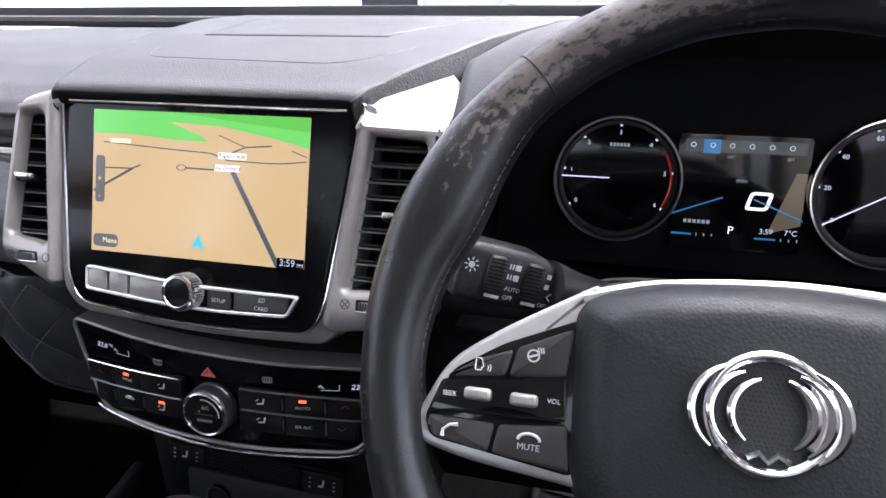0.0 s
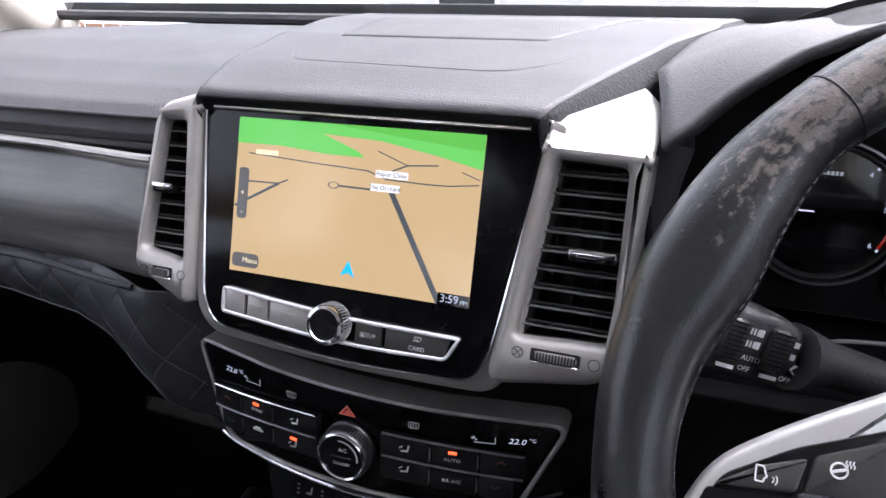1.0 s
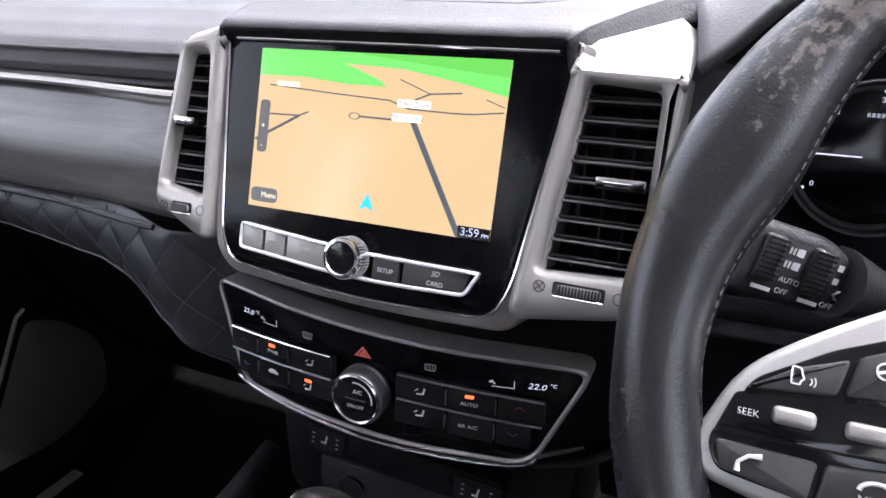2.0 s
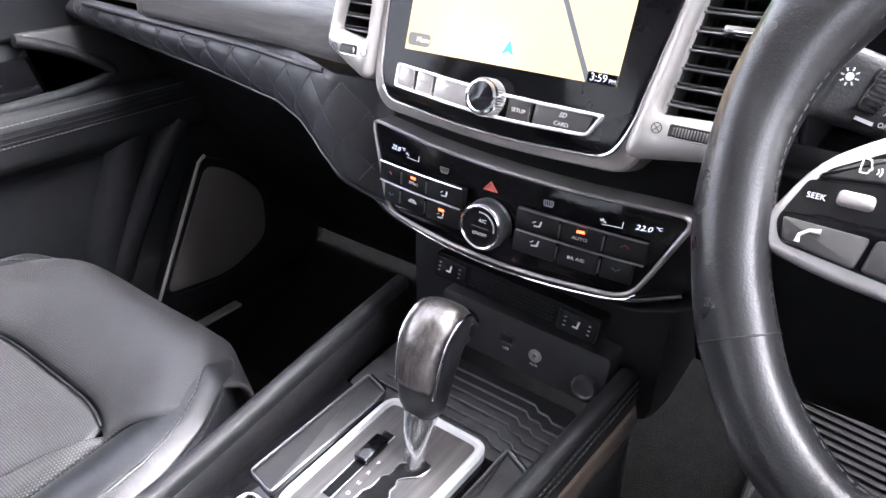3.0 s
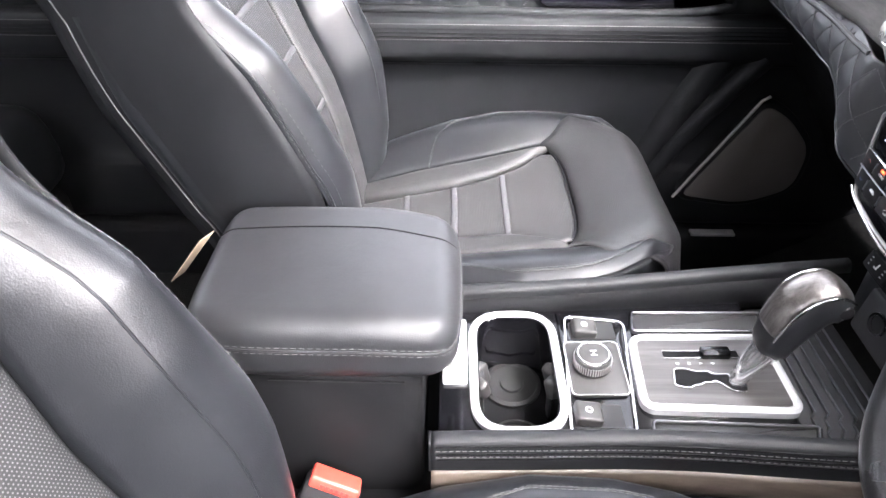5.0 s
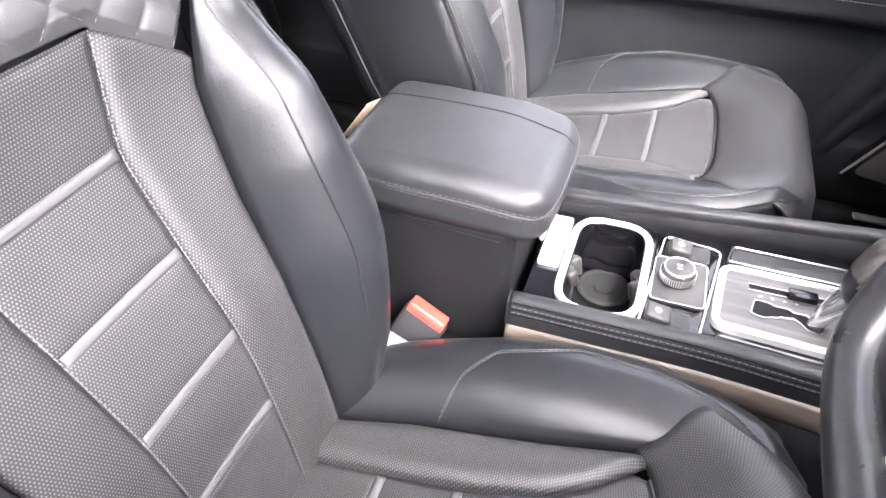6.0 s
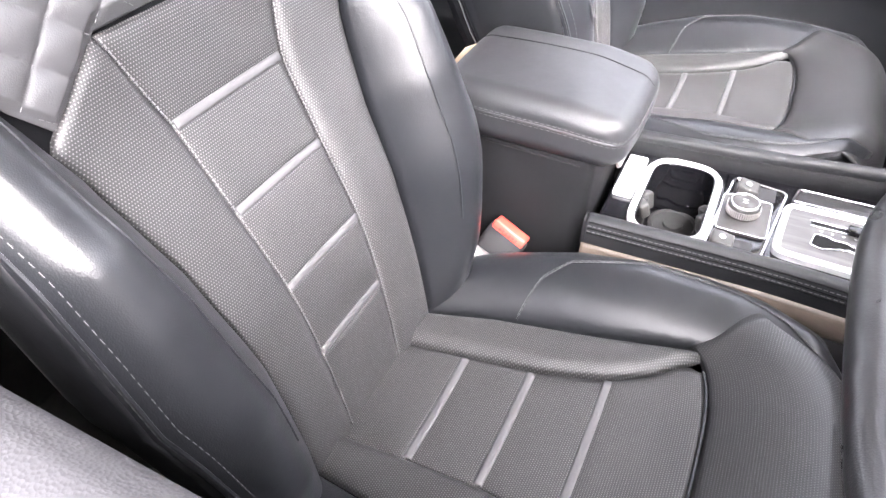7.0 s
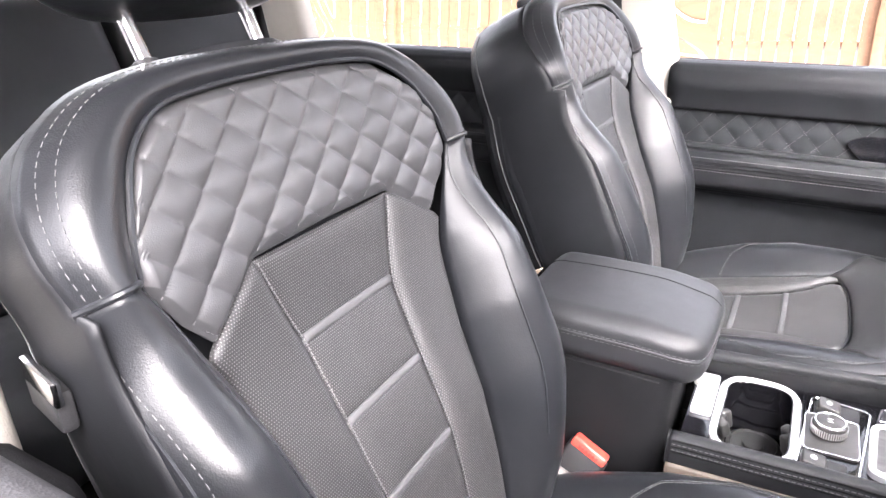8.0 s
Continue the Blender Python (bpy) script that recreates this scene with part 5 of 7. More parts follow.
def rail(sg):
    pts = rail_end[sg]
    path = spline([(x, y, 0.462 + 0.065 * (y - 0.128)) for x, y in pts], 40)
    sec = [(-0.0095, -0.030), (-0.0095, -0.002), (-0.0080, 0.006), (-0.0030, 0.0095), (0.0040, 0.0095), (0.0090, 0.0050), (0.0105, -0.006), (0.0115, -0.030)]
    sec = rounded([Vector(p) for p in sec], 0.003, 2)

    def fn(s, t):
        i = min(int(s * 40), 39)
        p = path[i].lerp(path[i + 1], s * 40 - i)
        k = len(sec) - 1
        a = sec[min(int(t * k + 0.5), k)]
        pinch = 0.35 + 0.65 * min(1.0, (s * 0.47 + 0.004) / 0.012) ** 0.5 if sg > 0 else 1.0
        return p + Vector((a.x * sg, 0, a.y if a.y < 0 else a.y * pinch))
    part("console_rail", surface(fn, 40, len(sec) - 1, flip=sg > 0), RAIL_LEATHER, console, "padded leather rail with double stitching", 60, 0.003)
    if sg > 0:
        part("rail_cap", prism([Vector(p) for p in sec], axes(path[0], (1, 0, 0), (0, 0, 1)), 0.0, 0.002), RAIL_LEATHER, console)
    for d, h in ((0.0104 * sg, -0.0010), (0.0114 * sg, -0.0085)):
        part("seam", stitches([p + Vector((d, 0, h)) for p in path[1:]], 0.004, 0.002, 0.0006), THREAD if sg > 0 else DARK_THREAD, console)
    for d, h in ((0.0094, 0.0035), (0.0107, -0.0050), (0.0112, -0.0115)):
        part("rail_groove", tube([p + Vector((d * sg, 0, h)) for p in path[1:]], 0.0010, 6), DEEP, console)
    side = [p + Vector((sg * 0.0112, 0, -0.028)) for p in path]
    trim = WOOD_BROWN if sg > 0 else DEEP
    part("side_trim", surface(lambda s, t: side[min(int(s * 40 + 0.5), 40)] + Vector((sg * 0.004 * math.sin(math.pi * t), 0, -0.036 * t)), 40, 6, flip=sg > 0), trim, console, "brown wood veneer strip" if sg > 0 else "", 60, 0.003)
    part("side_panel", surface(lambda s, t: side[min(int(s * 40 + 0.5), 40)] + Vector((sg * (0.000 + 0.012 * t), 0, -0.036 - 0.32 * t)), 40, 6, flip=sg > 0), DEEP, console, "black console side", 60, 0.003)
    inside = [p + Vector((-sg * 0.0085, 0, 0.0)) for p in path]
    part("inner_wall", surface(lambda s, t: inside[min(int(s * 40 + 0.5), 40)] + Vector((-sg * (0.003 if sg > 0 else 0.012) * t, 0, -0.034 * t)), 40, 2, flip=sg < 0), DEEP, console, "", 60, 0.002)


rail(-1), rail(1)
cup_hole = grown(rect(-0.080, -0.178, 0.088, -0.083, 0.040, 6), -0.004)
part("deck_plate", prism(rounded([(-0.100, -0.078), (0.112, -0.078), (0.118, 0.135), (-0.108, 0.135)], 0.004), D, -0.010, -0.0035, 0.002), PIANO, console, "gloss black console deck")
part("deck_rear", border(rect(-0.100, -0.21, 0.112, -0.0785, 0.004, 6), cup_hole, D, -0.010, -0.0035, 0.001), PIANO, console)
# pale block standing in for a reflection in the gloss deck
part("rear_bridge", box(on(D, -0.022, -0.194, -0.001), 0.092, 0.026, 0.010, 0.003), BRIGHT_TRIM, console, "pale block in place of a bright reflection behind the cup holder")

# twin cup holder
cup = part("cup_ring", border(grown(rect(-0.080, -0.178, 0.088, -0.083, 0.040, 8), 0.001), grown(rect(-0.080, -0.178, 0.088, -0.083, 0.040, 8), -0.0075), D, -0.008, 0.0055, 0.0035), BRIGHT_TRIM, console, "chrome ringed cup holder")
well = grown(rect(-0.080, -0.178, 0.088, -0.083, 0.040, 8), -0.0075)
part("cup_wall", border(grown(well, 0.001), grown(well, -0.0015), D, -0.080, 0.001, 0.0005), PIANO, cup)
part("cup_floor", prism(grown(well, 0.0), D, -0.084, -0.080), DEEP, cup, "rubber floor of the cup holder")
for x in (-0.042, 0.044):
    part("cup_seat", lathe([(0.034, -0.080), (0.034, -0.076), (0.030, -0.074), (0.028, -0.077), (0.014, -0.077), (0.013, -0.074), (0.0, -0.074)], on(D, x, -0.1285), 32), RUBBER, cup)
for sx in (-0.074, -0.008, 0.012, 0.076):
    for sy in (-0.166, -0.091):
        part("cup_spring", box(on(D, sx, sy, -0.022, 45 if (sx > 0) == (sy < -0.1) else -45) @ Matrix.Rotation(radians(18), 4, "X"), 0.016, 0.013, 0.024, 0.004, 3), GREY_BUTTON, cup, "sprung rubber finger")
for sy in (-0.168, -0.089):
    part("cup_waist", box(on(D, 0.001, sy, -0.045), 0.018, 0.010, 0.066, 0.004, 2), RUBBER, cup)

# drive mode switches
sw = rounded([(-0.073, -0.070), (0.090, -0.084), (0.092, -0.024), (-0.063, -0.006)], 0.010, 5)
mode = part("switch_bezel", border(grown(sw, 0.002), grown(sw, -0.0015), D, -0.006, 0.002, 0.001), CHROME, console, "thin chrome switch surround")
part("switch_plate", prism(sw, D, -0.008, -0.0005, 0.0005), PIANO, mode)
for x, y in ((-0.050, -0.052), (0.068, -0.066)):
    part("switch_well", prism(rect(x - 0.014, y - 0.016, x + 0.014, y + 0.034, 0.004), D, -0.004, 0.0003), BLACK, mode)
    part("rocker", box(on(D, x, y, 0.004) @ Matrix.Rotation(radians(-10), 4, "X"), 0.024, 0.026, 0.012, 0.003, 3), GREY_BUTTON, mode, "grey rocker switch")
    part("rocker_mark", border(circle(0, 0, 0.0036, 12), circle(0, 0, 0.0024, 12), on(D, x, y, 0.0105) @ Matrix.Rotation(radians(-10), 4, "X"), -0.001, 0.0006, 0.0001), ICON, mode)
part("dial_plinth", prism(rect(-0.030, -0.077, 0.044, -0.020, 0.007), D, -0.004, 0.003, 0.002), GREY_BUTTON, mode)
part("plinth_edge", tube([D @ Vector((p.x, p.y, 0.0028)) for p in rect(-0.030, -0.077, 0.044, -0.020, 0.007)], 0.0009, 6, closed=True), CHROME, mode)
drive = on(D, 0.004, -0.052, 0.004)
dd = part("drive_dial", lathe([(0.0190, 0), (0.0195, 0.003), (0.0190, 0.012), (0.0182, 0.0150), (0.0160, 0.0165), (0.0, 0.0170)], drive, 48), GREY_BUTTON, mode, "round drive mode dial")
for i in range(48):
    q = 2 * math.pi * i / 48
    part("knurl", box(on(drive, 0.0192 * math.cos(q), 0.0192 * math.sin(q), 0.007, math.degrees(q)), 0.0009, 0.0013, 0.009), STEEL, dd)
part("dial_ring", border(circle(0, 0, 0.0172), circle(0, 0, 0.0150), drive, 0.015, 0.0172, 0.0006), CHROME, dd)
part("dial_mark", joined(box(on(drive, -0.003, 0, 0.0172), 0.0012, 0.006, 0.0003), box(on(drive, 0.003, 0, 0.0172), 0.0012, 0.006, 0.0003), box(on(drive, 0, 0, 0.0172), 0.006, 0.0010, 0.0003)), ICON, dd)

# selector plate
sp = rounded([(-0.040, -0.007), (0.063, -0.014), (0.070, 0.142), (-0.039, 0.141)], 0.018, 6)
plate = part("selector_frame", border(sp, grown(sp, -0.0085), D, -0.004, 0.0065, 0.0025), BRIGHT_TRIM, console, "wide satin silver selector frame")
part("selector_plate", prism(grown(sp, -0.008), D, -0.004, 0.0035), DARK_STEEL, plate, "brushed metal selector plate")
gate = [(p.x, p.y) for p in rounded([(0.011, 0.030), (0.033, 0.026), (0.037, 0.040), (0.033, 0.045), (0.033, 0.052), (0.029, 0.056), (0.030, 0.063), (0.027, 0.067), (0.032, 0.074), (0.040, 0.080), (0.042, 0.094), (0.029, 0.097), (0.026, 0.086), (0.018, 0.083), (0.019, 0.068), (0.014, 0.064), (0.015, 0.050), (0.011, 0.044)], 0.0035, 3)]
part("selector_gate", prism([Vector(p) for p in gate], D, 0.0, 0.0040), DEEP, plate, "stepped black gate")
part("gate_edge", tube([D @ Vector((x, y, 0.0042)) for x, y in gate], 0.0009, 6, closed=True), CHROME, plate)
part("position_window", prism(rect(-0.014, 0.024, -0.004, 0.102, 0.003), D, 0.0, 0.0040), DEEP, plate)
for i, h in enumerate("PRND"):
    part("position_letter", lettering(h, 0.0048, on(D, 0.0035, 0.072 - 0.012 * i, 0.0040), 0.0003), ICON, plate)
part("unlock_key", box(on(D, -0.009, 0.078, 0.006), 0.013, 0.030, 0.009, 0.002), PIANO, plate, "gloss black release key")
part("slot_edge", tube([D @ Vector((x, y, 0.0042)) for x, y in ((-0.014, 0.024), (-0.004, 0.024), (-0.004, 0.102), (-0.014, 0.102))], 0.0007, 6, closed=True), CHROME, plate)

# textured pads beside the plate
for pts in ([(-0.080, 0.006), (-0.048, 0.000), (-0.046, 0.142), (-0.078, 0.152)], [(0.0725, -0.006), (0.096, -0.010), (0.108, 0.138), (0.0800, 0.150)]):
    pl = rounded(pts, 0.006, 4)
    pad_part = part("pocket_pad", prism(grown(pl, -0.003), D, -0.005, -0.001, 0.001), GRILLE_DARK, console, "fine ribbed pocket mat")
    part("pocket_rim", border(pl, grown(pl, -0.0024), D, -0.005, 0.002, 0.001), GUN, pad_part)
    part("pocket_glint", tube([D @ Vector((p.x, p.y, 0.0022)) for p in pl[8:16]], 0.0010, 6), CHROME, pad_part)
part("front_tray", prism(rounded([(-0.098, 0.140), (0.112, 0.140), (0.108, 0.235), (-0.098, 0.235)], 0.01), D, -0.03, -0.012, 0.003), BLACK, console, "dark front tray")
for i in range(6):
    y = 0.158 + 0.0120 * i
    pts = [(-0.07, y), (0.055 + 0.003 * i, y), (0.062 + 0.003 * i, y - 0.006), (0.072 + 0.003 * i, y - 0.006), (0.078 + 0.003 * i, y - 0.011), (0.112, y - 0.011)]
    part("tray_rib", tube([D @ Vector((a, b, -0.0100)) for a, b in pts], 0.0012, 6), GUN, console, "raised rib of the tray mat")

# selector lever
lever = thing("gear_selector", "brushed metal topped automatic gear selector", "gear lever", at=D @ Vector((0.028, 0.09, 0.0)))
foot, neck, crown = Vector((0.014, 0.425, 0.452)), Vector((0.006, 0.448, 0.500)), Vector((-0.004, 0.488, 0.560))
part("boot", tube(spline([foot, foot.lerp(neck, 0.5) + Vector((0, -0.002, 0.002)), neck], 12), [0.0075 + 0.0075 * (i / 12) ** 1.3 for i in range(13)], 16), CLEAR_GREY, lever, "smoky clear lever neck")
part("stalk", tube([foot, neck], 0.0055, 12), CHROME, lever)


def grip(s, t):
    """The knob: a forward-leaning head, flat sided and rounded on top."""
    q = 2 * math.pi * s
    c, sn = math.cos(q), math.sin(q)
    p = lambda x, e: abs(x) ** e * (1 if x >= 0 else -1)
    centre = spline([neck, Vector((0.003, 0.456, 0.525)), Vector((-0.001, 0.472, 0.552)), Vector((-0.002, 0.490, 0.562)), Vector((-0.002, 0.507, 0.556))], 40)[min(int(t * 40 + 0.5), 40)]
    w = between(t, [(0, 0.012), (0.1, 0.0185), (0.45, 0.0235), (0.8, 0.0235), (0.94, 0.019), (1.0, 0.006)])
    d = between(t, [(0, 0.012), (0.1, 0.0175), (0.45, 0.024), (0.8, 0.022), (0.94, 0.015), (1.0, 0.004)])
    lean = between(t, [(0, 20), (0.4, 30), (0.7, 65), (1, 110)])
    fv = Vector((0, math.cos(radians(lean)), -math.sin(radians(lean))))
    return centre + Vector((1, 0, 0)) * w * p(c, 0.75) + fv * d * p(sn, 0.75)


part("knob", surface(grip, 40, 40, wrap_u=True), LEATHER, lever, "black leather knob")
part("knob_cap", surface(lambda s, t: grip(0.5 + 0.5 * (0.20 + 0.60 * s), 0.22 + 0.74 * t) + Vector((0, -0.0010, 0.0014)), 24, 30), CAP_STEEL, lever, "streaked brushed metal cap along the knob", 70, 0.001)
part("cap_edge", tube([grip(0.5 + 0.5 * 0.81, 0.20 + 0.77 * i / 24) + Vector((0.0012, -0.0006, 0.0012)) for i in range(25)], 0.0013, 6), CHROME, lever, "bright edge of the cap")
part("cap_edge", tube([grip(0.5 + 0.5 * 0.19, 0.20 + 0.77 * i / 24) + Vector((-0.0012, -0.0006, 0.0012)) for i in range(25)], 0.0013, 6), CHROME, lever)
part("knob_button", lathe([(0.007, 0), (0.0075, 0.002), (0.006, 0.004), (0, 0.0045)], axes(grip(0.0, 0.86) + Vector((-0.002, 0, 0)), (0, 1, 0), (0, 0, 1)), 20), DARK_BUTTON, lever, "round release button")

# ---- armrest box ----
arm = thing("armrest_box", "black leather armrest lid on the storage box", "armrest", at=(-0.03, 0.03, 0.1))


def lid_drop(y):
    return 0.010 * smooth(y, 0.06, 0.152)


def soft_plan(x, y, x0, x1, y0, y1):
    """Round the corners of a rectangle by drawing them in."""
    u, v = (2 * x - x0 - x1) / (x1 - x0), (2 * y - y0 - y1) / (y1 - y0)
    k = 0.30
    return (x0 + x1) / 2 + (x1 - x0) / 2 * u * math.sqrt(1 - k * v ** 4 / 2), (y0 + y1) / 2 + (y1 - y0) / 2 * v * math.sqrt(1 - k * u ** 4 / 2)


def cushioned(x0, x1, y0, y1, z0, z1, r, n=18):
    """A box with every edge rolled to radius r, its faces finely divided and slightly domed."""
    bm = bmesh.new()
    bmesh.ops.create_cube(bm, size=2)
    bmesh.ops.subdivide_edges(bm, edges=bm.edges[:], cuts=n * 2, use_grid_fill=True)
    lo, hi = Vector((x0 + r, y0 + r, z0 + r)), Vector((x1 - r, y1 - r, z1 - r))
    for v in bm.verts:
        # points crowd towards the edges
        q = [math.copysign(abs(c) ** 0.55, c) for c in v.co]
        p = Vector(((x0 + x1) / 2 + q[0] * (x1 - x0) / 2, (y0 + y1) / 2 + q[1] * (y1 - y0) / 2, (z0 + z1) / 2 + q[2] * (z1 - z0) / 2))
        c = Vector([min(max(a, l), h) for a, l, h in zip(p, lo, hi)])
        d = p - c
        out = c + d.normalized() * r if d.length > 1e-9 else p
        top = max(0.0, (out.z - z0) / (z1 - z0))
        out.x, out.y = soft_plan(out.x, out.y, x0, x1, y0, y1)
        dome = 0.004 * (1 - q[0] ** 2) * (1 - q[1] ** 2) * (1 if q[2] > 0.9 else 0)
        v.co = Vector((out.x, out.y, out.z - lid_drop(out.y) * top + dome))
    return bm


lid = (-0.116, 0.078, -0.092, 0.150)
part("armrest_lid", cushioned(*lid, 0.518, 0.590, 0.024), ARM_LEATHER, arm, "padded leather lid with stitched seam", 80)
outline_ = [Vector(soft_plan(p.x, p.y, *lid)) for p in rounded([Vector(a).lerp(Vector(b), i / 8) for a, b in (((lid[0], lid[2]), (lid[1], lid[2])), ((lid[1], lid[2]), (lid[1], lid[3])), ((lid[1], lid[3]), (lid[0], lid[3])), ((lid[0], lid[3]), (lid[0], lid[2]))) for i in range(8)], [0.022 if i % 8 == 0 else 0.002 for i in range(32)], 4)]
for z, r in ((0.5655, 0.0005), (0.5585, 0.0004)):
    ring = [Vector((p.x, p.y, z - lid_drop(p.y) * 0.6)) for p in grown(outline_, 0.0003)]
    part("seam", stitches(ring + ring[:1], 0.004, 0.0030, r), THREAD, arm)
part("lid_piping", tube([Vector((p.x, p.y, 0.562 - lid_drop(p.y) * 0.6)) for p in outline_], 0.0014, 6, closed=True), ARM_LEATHER, arm)


def lid_top(x, y):
    q = (abs((x - (lid[0] + lid[1]) / 2) / ((lid[1] - lid[0]) / 2)), abs((y - (lid[2] + lid[3]) / 2) / ((lid[3] - lid[2]) / 2)))
    edge = max(0.0, max(lid[2] + 0.024 - y, y - lid[3] + 0.024))
    return Vector((x, y, 0.590 - 0.024 + math.sqrt(max(0.0, 0.024 ** 2 - edge ** 2)) + 0.004 * (1 - q[0] ** 2) * (1 - q[1] ** 2) - lid_drop(y)))


part("lid_crease", tube([lid_top(-0.056 - 0.004 * math.sin(math.pi * i / 40), -0.085 + 0.230 * i / 40) for i in range(41)], 0.0009, 6), DEEP, arm)
part("storage_box", box(pose(-0.018, 0.008, 0.395), 0.178, 0.215, 0.27, 0.018, 3), DEEP, arm, "black plastic storage box")
part("box_rim", tube([(0.0715, -0.02 + 0.120 * i / 12, 0.520 - 0.002 * i / 12) for i in range(13)], 0.0010, 6), DARK_BUTTON, arm)
part("lid_catch", box(pose(0.02, 0.138, 0.521, 25), 0.06, 0.006, 0.016, 0.003), SILVER_BUTTON, arm)

# belt buckle beside the driver's seat
buckle = thing("seat_belt_buckle", "black seat belt buckle with red release button", "seat belt buckle", at=(0.125, 0.04, 0.33))
bm_ = axes((0.105, 0.033, 0.413), (0.12, 1, -0.42), (-0.35, 0.3, 0.8))
part("buckle_body", box(on(bm_, 0, -0.032, 0), 0.054, 0.072, 0.024, 0.006, 3), PLASTIC, buckle)
part("release_button", box(on(bm_, 0, 0.004, 0.001), 0.048, 0.013, 0.024, 0.003, 3), RED, buckle, "red release button")
part("button_text", joined(*[box(on(bm_, -0.012 + 0.005 * i, 0.003, 0.0135), 0.003, 0.0035, 0.0004) for i in range(6)]), RED_PRINT, buckle)
part("buckle_strap", box(on(bm_, 0, -0.095, -0.004), 0.046, 0.08, 0.006, 0.002), RUBBER, buckle)

# card tucked behind the armrest
card = thing("paper_slip", "pale cardboard slip tucked behind the armrest", "paper", at=(-0.05, -0.12, 0.48))
part("slip", box(axes((-0.135, -0.160, 0.495), (0.6, -0.3, 0), (0.25, 0.45, 0.62)), 0.022, 0.11, 0.0012, 0.0004), CARD, card)


# ---- steering wheel ----
wheel = thing("steering_wheel", "worn black leather steering wheel with silver spokes", "steering wheel", at=WHEEL @ Vector((0, 0, 0)))
RIM, GRIP = 0.1840, 0.0160


def rim_radius(a):
    """The wheel is round with a flattened bottom."""
    down = math.cos(a - math.radians(270))
    if down < 0.3:
        return RIM
    flat = 0.148 / down
    return -0.012 * math.log(math.exp(-RIM / 0.012) + math.exp(-flat / 0.012))


def rim(s, t):
    a, b = 2 * math.pi * s, 2 * math.pi * t
    near = sum(math.exp(-((math.degrees(a) - c + 180) % 360 - 180) ** 2 / 200.0) for c in (22, 158))
    g = GRIP + 0.0016 * near + 0.0095 * near * max(0.0, -math.cos(b)) ** 1.5
    ripple = 0.0003 * math.sin(23 * a) * math.cos(2 * b)
    r = rim_radius(a) + (g + ripple) * math.cos(b)
    return WHEEL @ Vector((r * math.cos(a), r * math.sin(a), (g * 1.12 + ripple) * math.sin(b)))


ob = part("rim", surface(rim, 220, 28, wrap_u=True, uv=lambda s, t: (s * 1.159, t * 0.11)), RIM_LEATHER, wheel, "black leather rim, scuffed and worn pale", 80)
bmesh_weld = ob.modifiers.new("weld", "WELD")
bmesh_weld.merge_threshold = 0.0002
for a in (47, 133, 209, 331):
    q = radians(a)
    part("rim_seam", tube([rim(a / 360, i / 28) for i in range(28)], 0.0005, 6, closed=True), BLACK, wheel)
inner = [rim(i / 300, 0.455) for i in range(301)]
part("rim_stitching", stitches(inner, 0.003, 0.0018, 0.0004), GREY_BUTTON, wheel, "grey stitching round the inside of the rim")


HUB_AT = on(WHEEL, 0.0, -0.009)


def mirrored(pts):
    return [Vector((-p[0], p[1])) for p in reversed(pts)]


hub = rounded([(-0.086, -0.055), (-0.055, -0.078), (0.055, -0.078), (0.086, -0.055), (0.094, 0.034), (0.064, 0.047), (0.0, 0.0525), (-0.060, 0.047), (-0.090, 0.034)], [0.02, 0.03, 0.03, 0.02, 0.015, 0.03, 0.06, 0.03, 0.015], 6)


def dome(points, m, low, high, rings=10, roll=0.022):
    """A cushion over a polygon: rolled edges and a flat crown."""
    bm = bmesh.new()
    c = sum(points, Vector((0, 0))) / len(points)
    loops = []
    for i in range(rings + 1):
        u = i / rings
        inset = roll * (1 - math.cos(u * math.pi / 2))
        z = low + (high - low) * math.sin(u * math.pi / 2)
        loops.append([bm.verts.new((q.x, q.y, z)) for q in grown(points, -inset)])
    inner_pts = [Vector((v.co.x, v.co.y)) for v in loops[-1]]
    for f, z in ((0.66, 0.0012), (0.33, 0.0022)):
        loops.append([bm.verts.new((c.x + (p.x - c.x) * f, c.y + (p.y - c.y) * f, high + z)) for p in inner_pts])
    k = len(points)
    for a, b in zip(loops, loops[1:]):
        for i in range(k):
            bm.faces.new((a[i - 1], a[i], b[i], b[i - 1]))
    bm.faces.new(loops[-1])
    bm.transform(m)
    return bm


part("airbag_cover", dome([p + Vector((-0.010, 0)) for p in hub], HUB_AT, -0.012, 0.027), HUB, wheel, "grained black airbag cover", 80)
top_shelf = rounded([(-0.090, 0.020), (-0.062, 0.0365), (0.0, 0.0415), (0.062, 0.0365), (0.090, 0.020), (0.088, 0.044), (0.0, 0.054), (-0.088, 0.044)], [0.01, 0.03, 0.06, 0.03, 0.01, 0.012, 0.08, 0.012], 5)
part("hub_shelf", prism(top_shelf, HUB_AT, -0.02, 0.006, 0.005, 3), HUB, wheel, "grained upper hub")
part("hub_trim", tube(spline([HUB_AT @ Vector(p) for p in ((-0.094, 0.035, 0.004), (-0.06, 0.0435, 0.004), (0.0, 0.048, 0.004), (0.06, 0.0435, 0.004), (0.094, 0.035, 0.004))], 40), 0.0036, 8), SPOKE_SILVER, wheel, "thin silver line over the hub")
part("hub_back", lathe([(0.04, -0.075), (0.055, -0.04), (0.06, -0.018), (0.0, -0.014)], on(HUB_AT, 0, -0.025), 36), PLASTIC, wheel)
logo_m = on(HUB_AT, -0.018, -0.0065, 0.0285) @ Matrix.Scale(0.88, 4)
badge = part("badge_ring", border(circle(0, 0, 0.0285, 40), circle(0, 0, 0.0235, 40), logo_m, -0.002, 0.0045, 0.002), CHROME, wheel, "chrome ring badge")
